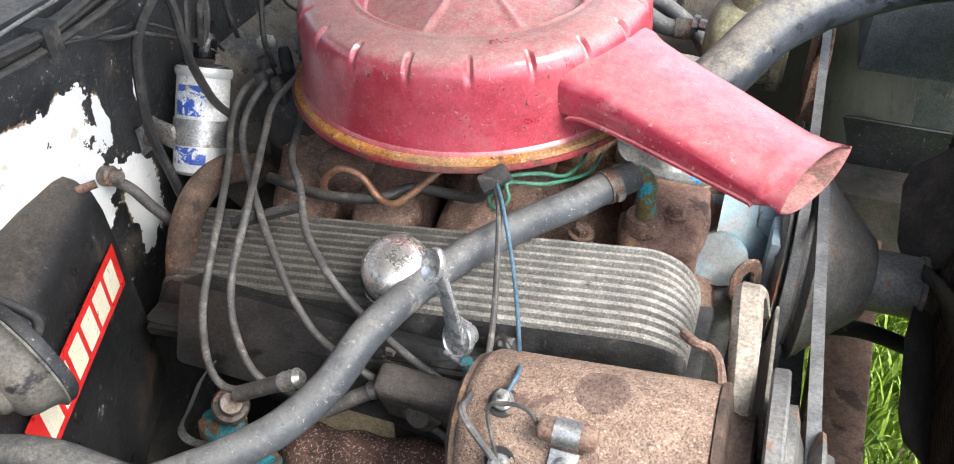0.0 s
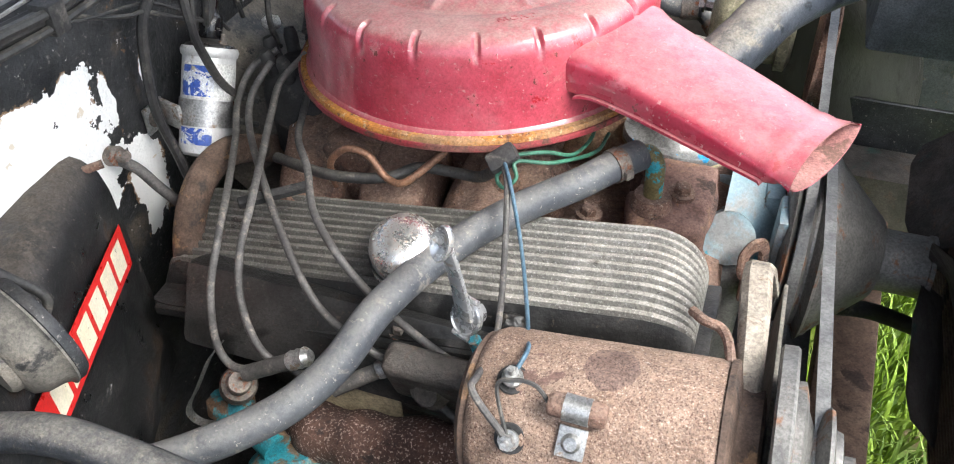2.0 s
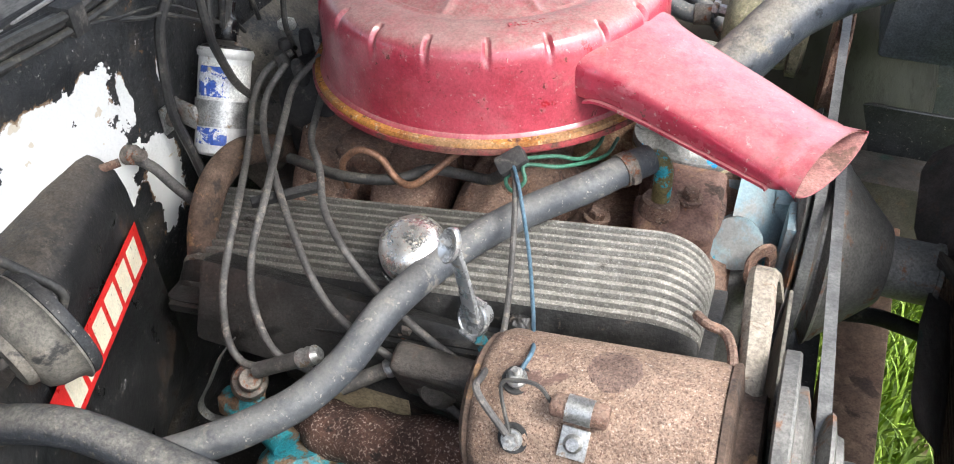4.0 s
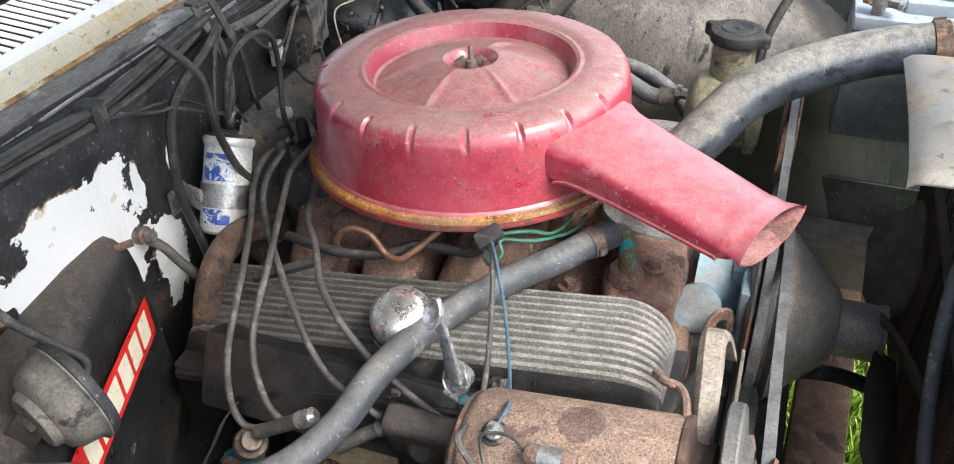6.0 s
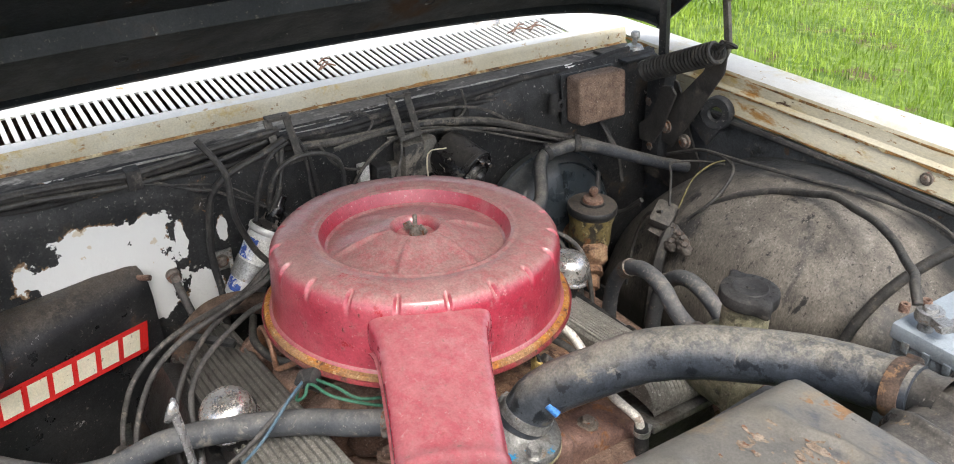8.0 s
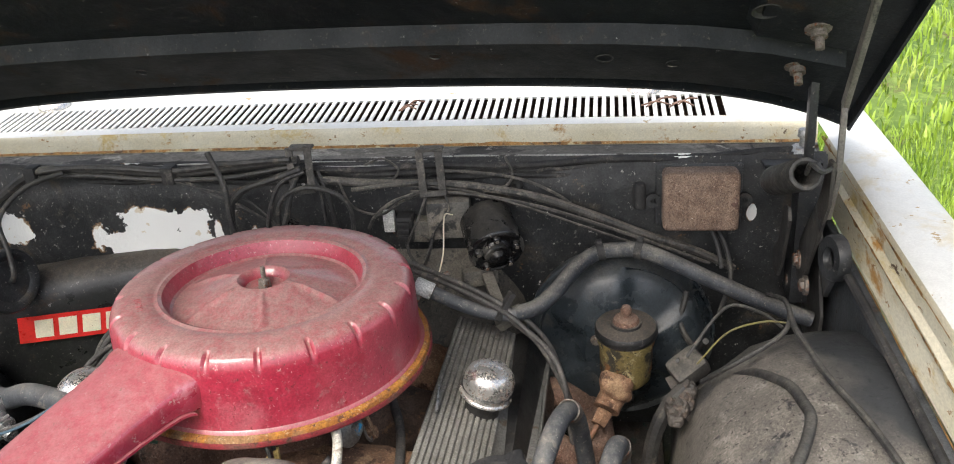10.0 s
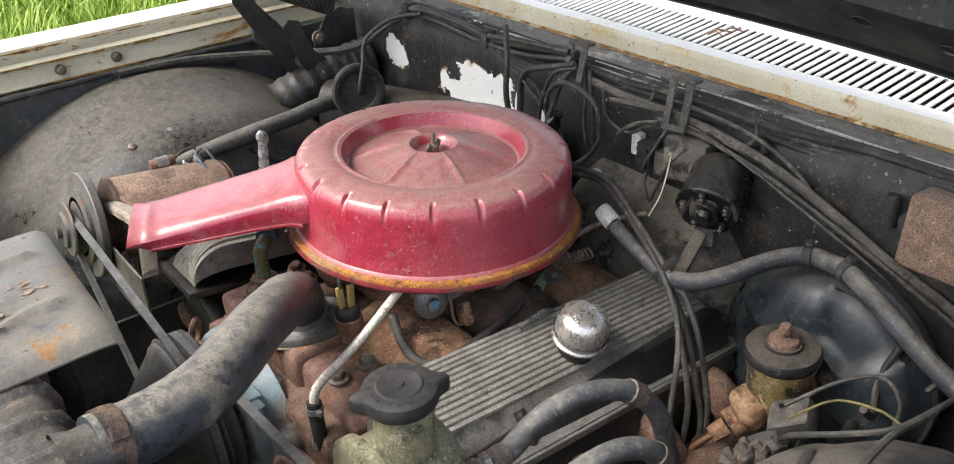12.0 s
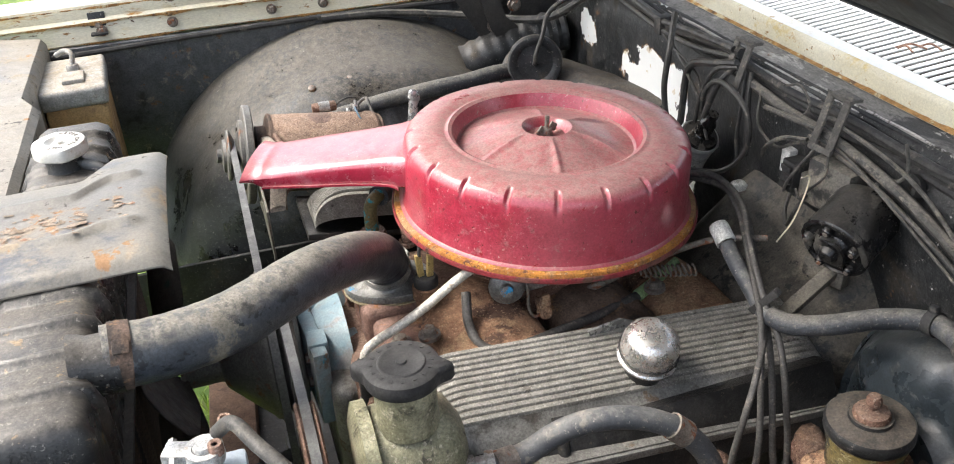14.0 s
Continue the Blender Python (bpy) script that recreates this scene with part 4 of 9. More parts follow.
def wheel_arch(side):
    """The inner wing with its bulge over the wheel, and flat aprons before and behind it."""
    yb = 1.70 if side > 0 else 0.0
    w = root("inner_wing", (-0.15, yb, 0.3), "dusty black inner wing bulging over the front wheel", "inner wing", "inner wings", "structure")
    prof = [(0.004, 0.352), (0.05, 0.350), (0.10, 0.340), (0.16, 0.325), (0.20, 0.321), (0.225, 0.318), (0.25, 0.313), (0.275, 0.300), (0.30, 0.280), (0.325, 0.248), (0.345, 0.205), (0.352, 0.15), (0.355, 0.02)]
    if side > 0:
        prof = [(0.004, 0.354), (0.05, 0.352), (0.10, 0.347), (0.14, 0.338), (0.16, 0.327), (0.18, 0.315), (0.20, 0.306), (0.225, 0.285), (0.245, 0.250), (0.258, 0.195), (0.265, 0.11), (0.27, 0.02)]
    rows = []
    for i in range(49):
        a = math.pi * (i / 48)
        row = []
        for d, r in prof:
            if side > 0:
                x, z = -0.16 + 1.40 * r * math.cos(a), 0.300 + 1.39 * r * math.sin(a)
            else:
                x, z = -0.17 + 1.42 * r * math.cos(a), 0.300 + 1.40 * r * math.sin(a)
            k = 0.004 * noise.noise(Vector((x * 7, d * 9, z * 7)))
            row.append((x, yb - side * (d + k), z + k))
        rows.append(row)
    g = G()
    g.grid(rows)
    g.grid([[(x, y + side * 0.003, z - 0.003) for x, y, z in r] for r in rows])
    part("arch", g, M_ARCH_L if side > 0 else M_ARCH_R, w)
    g = G()
    g.box(pose(0.15, yb - side * 0.008, 0.5275), 1.75, 0.012, 0.555, 0.002, 1)
    part("apron", g, M_APRON, w, "dusty blue-black apron panel")
    g = G()
    g.box(pose(-0.12, yb - side * (0.23 if side > 0 else 0.352), 0.32), 1.0, 0.008, 0.25, 0.002, 1)
    part("lower_panel", g, M_BLACK, w)
    for x, d, z in (((-0.054, 0.243, 0.728), (-0.134, 0.235, 0.735)) if side < 0 else ()):
        g = G()
        g.lathe([(0, 0.004), (0.005, 0.0035), (0.008, 0.001), (0.008, -0.004)], axis((x, yb - side * d, z + 0.001), (0, -side * 0.35, 1)), 14)
        part("rivet", g, M_BOLT, w)
    g = G()
    g.tube([(-0.50, yb - side * 0.02, 0.80), (-0.2, yb - side * 0.018, 0.803), (0.1, yb - side * 0.018, 0.80), (0.45, yb - side * 0.02, 0.79)], 0.006, 8, 4)
    part("seal", g, M_RUBBER, w)
    return w


wheel_arch(1)
wheel_arch(-1)


def hood():
    """The raised hood: rear edge over the cowl, underside braced, front high above the radiator."""
    base = Vector((-0.695, CY, 0.985))
    h = root("hood", base, "raised hood, black underside with pressed braces and holes", "hood")
    tilt = radians(39)
    def rear_z(y):
        u = abs(y - CY) / 0.87
        return 1.008 - 0.030 * u ** 2 - 0.060 * u ** 6
    def P(s, y, d):
        """s metres from the rear edge towards the front, d metres below the skin."""
        k = max(0.25, 1 - s * 1.1)
        z0 = rear_z(y) * k + (1 - k) * 0.99
        return (base.x + s * math.cos(tilt) + d * math.sin(tilt), y, z0 + 0.030 + s * math.sin(tilt) - d * math.cos(tilt))
    ys = np.linspace(0.0, 1.735, 44)
    g = G()
    g.grid([[P(s, y, 0.0) for y in ys] for s in np.linspace(-0.03, 1.32, 24)])
    g.grid([[P(s, y, -0.004) for y in ys] for s in np.linspace(-0.03, 1.32, 24)])
    for y, dy in ((ys[0], 0.004), (ys[-1], -0.004)):
        g.grid([[P(s, y, -0.004), P(s, y, 0.022), P(s, y + dy, 0.022), P(s, y + dy, 0.0)] for s in np.linspace(-0.03, 1.32, 12)])
    g.grid([[P(-0.03, y, -0.004), P(-0.03, y, 0.018), P(-0.022, y, 0.018), P(-0.022, y, 0.0)] for y in ys])
    part("skin", g, M_HOOD, h)
    def brace(s0, s1, y0, y1, d, name):
        b = G()
        n = 16
        along = abs(s1 - s0) > abs(y1 - y0) * 0.5 and abs(y1 - y0) < 0.3
        rows = []
        for i in range(n + 1):
            t = i / n
            if along:
                s = s0 + (s1 - s0) * t
                rows.append([P(s, y0, 0.001), P(s, y0 + 0.012, d), P(s, y1 - 0.012, d), P(s, y1, 0.001)])
            else:
                y = y0 + (y1 - y0) * t
                rows.append([P(s0, y, 0.001), P(s0 + 0.012, y, d), P(s1 - 0.012, y, d), P(s1, y, 0.001)])
        b.grid(rows)
        part(name, b, M_HOOD, h)
    brace(0.02, 0.17, 0.06, 1.68, 0.028, "rear_brace")
    brace(0.20, 1.24, 0.05, 0.20, 0.025, "side_brace")
    brace(0.20, 1.24, 1.54, 1.69, 0.025, "side_brace")
    brace(1.14, 1.28, 0.06, 1.68, 0.03, "front_brace")
    brace(0.50, 0.62, 0.22, 1.52, 0.022, "cross_brace")
    for s, y, r in ((0.11, 1.35, 0.014), (0.12, 1.10, 0.010), (0.10, 0.62, 0.010), (0.13, 0.33, 0.012), (0.27, 1.555, 0.020), (0.10, 1.45, 0.012)):
        b = G()
        n = (Vector(P(s, y, 1)) - Vector(P(s, y, 0))).normalized()
        b.lathe([(r, 0.0), (r * 0.92, 0.0012), (r * 0.8, 0.0), (r * 0.7, -0.004), (0, -0.005)], axis(Vector(P(s, y, 0.0285 if s < 0.2 else 0.0262)), n), 22)
        part("hole", b, M_RUBBER, h, "dark pierced hole with a rolled rim")
    for s, y in ((0.13, 1.62), (0.24, 1.625), (0.13, 0.12), (0.24, 0.12)):
        b = G()
        n = (Vector(P(s, y, 1)) - Vector(P(s, y, 0))).normalized()
        at = Vector(P(s, y, 0.028))
        b.lathe([(0.018, -0.004), (0.018, 0.0), (0.011, 0.001), (0.011, 0.010), (0.006, 0.011), (0.006, 0.026), (0, 0.026)], axis(at, n), 12)
        part("hinge_bolt", b, M_BOLT, h)
    return h


hood()


def hinge(side):
    """A sprung hood hinge: pressed bracket, coil spring and two arms up to the hood."""
    s = side
    yb = 1.648 if s > 0 else 0.13
    if s > 0:
        top, bot, tip = Vector((-0.425, 1.612, 0.955)), Vector((-0.60, 1.606, 0.872)), Vector((-0.445, 1.65, 0.955))
    else:
        top, bot, tip = Vector((-0.385, 0.175, 0.965)), Vector((-0.56, 0.155, 0.877)), Vector((-0.36, 0.13, 0.968))
    hg = root("spring_hinge", (-0.55, yb, 0.7), "black hood hinge with a heavy coil spring", "hinge", "hood hinges")
    g = G()
    way = (top - bot)
    turns, wire = 21, 0.0042
    u = way.normalized().orthogonal().normalized()
    v = way.normalized().cross(u)
    path = [bot + way * (i / (turns * 12)) + 0.019 * (math.cos(2 * math.pi * i / 12) * u + math.sin(2 * math.pi * i / 12) * v) for i in range(turns * 12 + 1)]
    g.sweep(path, [wire] * len(path), 6)
    part("spring", g, M_CABLE, hg, "dirty coil spring")
    g = G()
    g.tube([top, top + way.normalized() * 0.02 + Vector((0, 0, 0.012)), top + way.normalized() * 0.035 + Vector((0, s * 0.01, 0.0)), tip], 0.0035, 6, 4)
    part("spring_hook", g, M_CABLE, hg)
    def plate(pts, y, th=0.005):
        b = G()
        poly = [(x, z) for x, z in pts]
        b.prism(poly, Matrix(((1, 0, 0, 0), (0, 0, -1, y + th / 2), (0, 1, 0, 0), (0, 0, 0, 1))), th, 0.0012)
        return b
    tx, tz = tip.x, tip.z
    part("arm", plate([(tx - 0.008, tz + 0.01), (tx + 0.014, tz + 0.012), (tx + 0.012, tz - 0.05), (tx - 0.05, tz - 0.16), (tx - 0.10, tz - 0.24), (tx - 0.16, tz - 0.23), (tx - 0.13, tz - 0.17), (tx - 0.04, tz - 0.06)], yb), M_BLACK_DUST, hg)
    part("arm", plate([(tx - 0.115, tz - 0.105), (tx - 0.090, tz - 0.098), (tx - 0.075, tz - 0.112), (tx - 0.105, tz - 0.20), (tx - 0.125, tz - 0.232), (tx - 0.165, tz - 0.238), (tx - 0.172, tz - 0.205), (tx - 0.140, tz - 0.175)], yb - s * 0.03), M_BLACK_DUST, hg)
    part("base_plate", plate([(-0.64, 0.845), (-0.605, 0.858), (-0.565, 0.845), (-0.535, 0.80), (-0.515, 0.745), (-0.485, 0.70), (-0.49, 0.65), (-0.55, 0.61), (-0.64, 0.62)], yb + s * 0.02), M_BLACK_DUST, hg)
    g = G()
    if s > 0:
        bar = [Vector((-0.468, 1.655, 0.875)), Vector((-0.440, 1.656, 0.955)), Vector((-0.462, 1.660, 1.035)), Vector((-0.37, 1.660, 1.205))]
        for p0, p1 in zip(bar, bar[1:]):
            g.box(axis((p0 + p1) / 2, p1 - p0), 0.008, 0.016, (p1 - p0).length + 0.004, 0.002)
    else:
        g.box(axis((tx + 0.003, yb, tz + 0.145), (0, 0, 1)), 0.014, 0.017, 0.29, 0.002)
    part("upright", g, M_GREY_SHEET, hg)
    g = G()
    a, b = Vector((tx - 0.155, yb + s * 0.005, tz - 0.06)), Vector((tx - 0.175, yb + s * 0.005, tz + 0.16))
    g.box(axis((a + b) / 2, b - a), 0.012, 0.02, (b - a).length, 0.002)
    part("link", g, M_BLACK, hg)
    for x, z in ((-0.51, 0.74), (-0.60, 0.70), (tx - 0.12, tz - 0.20), (tx - 0.17, tz - 0.16)):
        g = G()
        g.bolt((x, yb - s * 0.004, z), (0, -s, 0), 0.010, 0.008)
        part("pivot", g, M_BOLT, hg)
    # round rubber-mounted plate beside the hinge
    b = root("bump_bracket", (-0.455, 1.66 if s > 0 else 0.045, 0.80), "black bracket with a round hole on the inner wing", "bracket", "wing brackets")
    y = 1.665 if s > 0 else 0.035
    g = G()
    g.lathe([(0.012, 0.0), (0.016, 0.006), (0.030, 0.006), (0.033, 0.002), (0.034, -0.01)], axis((-0.455, y, 0.815), (0.25, -s, 0.1)), 26)
    g.box(pose(-0.485, y, 0.785, 0, 35, 0), 0.075, 0.008, 0.05, 0.003)
    part("plate", g, M_BLACK, b)


hinge(1)
hinge(-1)


def cowl_corner():
    """Steel bonnet stop bolt and the drain corner on the car's left."""
    g = G()
    b = root("stop_bolt", (-0.70, 1.665, 0.885), "zinc stop bolt standing on the rusty cowl corner", "bolt")
    g.lathe([(0, 0.032), (0.008, 0.032), (0.010, 0.028), (0.010, 0.020), (0.006, 0.019), (0.006, 0.004), (0.016, 0.003), (0.022, -0.006)], axis((-0.70, 1.665, 0.887), (0, 0, 1)), 12)
    part("shaft", g, M_STEEL, b)
    g = G()
    g.box(pose(-0.70, 1.64, 0.876, 0, 0, 4), 0.10, 0.09, 0.006, 0.002)
    single("corner_plate", g, M_BLACK, "black corner plate between bulkhead and wing", "plate")
    d = root("hinge_post", (-0.62, 1.655, 0.62), "black upright post holding the hood cable", "post")
    g = G()
    g.box(pose(-0.60, 1.655, 0.78), 0.05, 0.035, 0.22, 0.006)
    part("body", g, M_BLACK, d)


cowl_corner()

# ---- engine ----
AX, AY = -0.295, 0.898  # middle of the air cleaner


def air_cleaner():
    ac = root("air_cleaner", (AX, AY, 0.72), "round faded red air cleaner with a long snorkel", "air cleaner")
    # it sits a little nose up and down towards the car's left
    top = Matrix.Translation((AX, AY, 0.866)) @ pose(0, 0, 0, -1.2, -2.2, 0) @ Matrix.Translation((0, 0, -0.866))
    prof = [(0.0, 0.856), (0.020, 0.856), (0.026, 0.858), (0.031, 0.868), (0.035, 0.8705), (0.040, 0.8695), (0.060, 0.863), (0.090, 0.853), (0.116, 0.845), (0.1215, 0.8445), (0.125, 0.847), (0.129, 0.858), (0.132, 0.8655), (0.137, 0.868), (0.1405, 0.8668), (0.1435, 0.8668), (0.147, 0.8685), (0.160, 0.8688), (0.170, 0.8680), (0.176, 0.8673), (0.180, 0.8667), (0.184, 0.8660), (0.1875, 0.8650), (0.191, 0.8632), (0.194, 0.8605), (0.1965, 0.857), (0.1985, 0.852), (0.1998, 0.846), (0.2005, 0.838), (0.2010, 0.82), (0.2018, 0.80), (0.2030, 0.778), (0.2045, 0.771), (0.2085, 0.767), (0.209, 0.765)]
    def warp(a, r, z):
        d = (math.degrees(a) + 9) % 18 - 9  # twenty dimples round the shoulder
        if 0.176 < r < 0.2005 and z > 0.835:
            k = math.exp(-(d / 1.0) ** 4) * math.exp(-((r - 0.1915) / 0.0085) ** 4)
            z, r = z - 0.0042 * k, r - 0.0026 * k
        e = (math.degrees(a) + 12) % 60 - 30  # six ribs over the cone
        if 0.045 < r < 0.112:
            z += 0.0048 * math.exp(-(e * r / 0.26) ** 2) * min(1, (r - 0.045) / 0.008) * min(1, (0.112 - r) / 0.006)
        w = 0.0012 * noise.noise(Vector((math.cos(a) * 2.2, math.sin(a) * 2.2, z * 14)))
        return r + (w if r > 0.15 else 0), z + (0.6 * w)
    g = G()
    g.lathe(prof, top, 720, warp)
    lid = part("lid", g, M_RED, ac, angle=32)
    g = G()
    g.lathe([(0.207, 0.7675), (0.2145, 0.7662), (0.2162, 0.7635), (0.2162, 0.7595), (0.207, 0.758)], top, 96)
    part("gasket", g, M_ORANGE, ac, "orange rusty seam round the base")
    g = G()
    g.lathe([(0.2160, 0.7600), (0.2169, 0.7618), (0.2186, 0.7618), (0.2193, 0.7598), (0.2190, 0.7555), (0.215, 0.752), (0.206, 0.747), (0.18, 0.735), (0.12, 0.728), (0.09, 0.724), (0.075, 0.715), (0.0, 0.715)], top, 96, lambda a, r, z: (r * (1 + 0.004 * noise.noise(Vector((math.cos(a) * 4, math.sin(a) * 4, 2)))), z))
    part("base_pan", g, M_RED_D, ac, "dark red pan below the lid")
    # raised letters on the top shoulder
    def lettering(text, size, ang, r, z):
        cu = bpy.data.curves.new("lettering", "FONT")
        cu.body, cu.size, cu.extrude, cu.align_x, cu.align_y = text, size, 0.0003, "CENTER", "CENTER"
        tmp = bpy.data.objects.new("tmp", cu)
        me = bpy.data.meshes.new_from_object(tmp)
        bpy.data.objects.remove(tmp)
        a = radians(ang)
        me.transform(Matrix.Translation(-ROOT_AT[ac]) @ top @ Matrix.Translation((r * math.cos(a), r * math.sin(a), z)) @ pose(0, 0, 0, 0, 0, ang + 90))
        me.materials.append(M_RED)
        ob = new("embossed_word", me)
        ob.parent = lid
        return ob
    lettering("FRONT", 0.012, -58, 0.160, 0.8692)
    g = G()
    g.lathe([(0, 0.886), (0.0028, 0.886), (0.0032, 0.884), (0.0032, 0.855)], top, 10)
    g.lathe([(0.0032, 0.869), (0.0075, 0.867), (0.009, 0.856)], top, 12)
    for s in (-1, 1):
        g.box(Matrix.Translation((AX, AY, 0)) @ pose(0, 0, 0, 0, 0, 25) @ pose(s * 0.0125, 0, 0.866, 0, s * 35, 0), 0.014, 0.003, 0.011, 0.0013)
    part("wing_nut", g, M_BOLT, ac, "plated wing nut on its stud")
    # the snorkel
    way = Vector((0.39, -0.179, 0)).normalized()
    side = Vector((-way.y, way.x, 0))
    def ring(d, w, h, zc, sharp=None, skew=0.0, n=36):
        out = []
        sharp = sharp or 0.32 + 0.55 * max(0.0, (d - 0.32) / 0.11)
        for k in range(n):
            a = 2 * math.pi * k / n
            c, s = math.cos(a), math.sin(a)
            mouth = max(0.0, min(1.0, (d - 0.400) / 0.028))
            low = 0.22 + 0.72 * mouth
            px = math.copysign(abs(c) ** (sharp if s > 0 else min(sharp, low)), c) * w / 2
            pz = math.copysign(abs(s) ** ((sharp if s > 0 else low) * 1.5), s) * h / 2
            pz -= 0.10 * h * (2 * px / w) ** 2 if s > 0 else 0
            dd = d + skew * (pz / h)
            out.append(Vector((AX, AY, zc)) + way * dd + side * px + Vector((0, 0, pz)))
        return out
    secs = [(0.184, 0.152, 0.056, 0.831), (0.200, 0.149, 0.054, 0.831), (0.206, 0.143, 0.050, 0.831), (0.216, 0.136, 0.047, 0.830), (0.235, 0.131, 0.044, 0.828), (0.27, 0.126, 0.040, 0.824), (0.33, 0.120, 0.036, 0.817), (0.385, 0.117, 0.033, 0.812), (0.398, 0.117, 0.0325, 0.811), (0.401, 0.1195, 0.0345, 0.811), (0.409, 0.120, 0.035, 0.8105), (0.412, 0.1185, 0.0330, 0.8105), (0.422, 0.127, 0.0350, 0.8105), (0.430, 0.136, 0.0360, 0.8105)]
    lean = lambda d: 0.0 if d < 0.38 else 0.009 * (0.38 - d) / 0.05
    g = G()
    g.grid([ring(d, w - 0.004, h - 0.004, z, skew=lean(d)) for d, w, h, z in secs[3:]] + [ring(0.4285, 0.1320, 0.0320, 0.8105, skew=lean(0.4285))], True)
    lining = g
    g = G()
    g.grid([ring(d, w, h, z, skew=lean(d)) for d, w, h, z in secs], True)
    # folded seam along both lower edges
    for s in (-1, 1):
        rows = []
        for d, w, h, z in secs[1:-4]:
            p = Vector((AX, AY, z - h * 0.5 + 0.0045)) + way * d + side * (s * (w / 2 - 0.016))
            rows.append([p, p + side * (s * 0.0185), p + side * (s * 0.0185) + Vector((0, 0, -0.003)), p + Vector((0, 0, -0.003))])
        g.grid(rows, True)
    # a round pressed mark near the mouth
    lump_at = Vector((AX, AY, 0.8265)) + way * 0.372 - side * 0.008
    g.lathe([(0.0, 0.0022), (0.007, 0.0020), (0.0105, 0.0010), (0.012, -0.002)], axis(lump_at, (-way.x * 0.08, -way.y * 0.08, 1)), 28)
    snorkel = part("snorkel", g, M_RED_GLOSS, ac, "red snorkel with a flared mouth", angle=50)
    part("lining", lining, M_LINING, snorkel, "dusty brown-red inside of the snorkel")
    return ac


air_cleaner()


# the engine sits nose up by a few degrees
LEVEL = Matrix.Translation((-0.03, AY, 0.70)) @ pose(0, 0, 0, 0, -5.0, 1.0) @ Matrix.Translation((0.03, -AY, -0.70))


def lump(g, c, r, seed, m=None):
    """A rough casting: a squashed ball with an uneven skin."""
    rows = []
    for i in range(25):
        t = math.pi * i / 24
        row = []
        for k in range(40):
            a = 2 * math.pi * k / 40
            v = Vector((math.copysign(abs(math.sin(t) * math.cos(a)) ** 0.7, math.cos(a)), math.copysign(abs(math.sin(t) * math.sin(a)) ** 0.7, math.sin(a)), math.copysign(abs(math.cos(t)) ** 0.7, math.cos(t))))
            f = 1 + 0.13 * noise.noise(v * 2.1 + Vector((seed, 0, 0))) + 0.05 * noise.noise(v * 6.5 + Vector((0, seed, 0))) + 0.02 * noise.noise(v * 17 + Vector((0, 0, seed)))
            p = Vector((v.x * r[0] * f, v.y * r[1] * f, v.z * r[2] * f))
            row.append(Vector(c) + (m.to_3x3() @ p if m else p))
        rows.append(row)
    g.grid(rows, True)


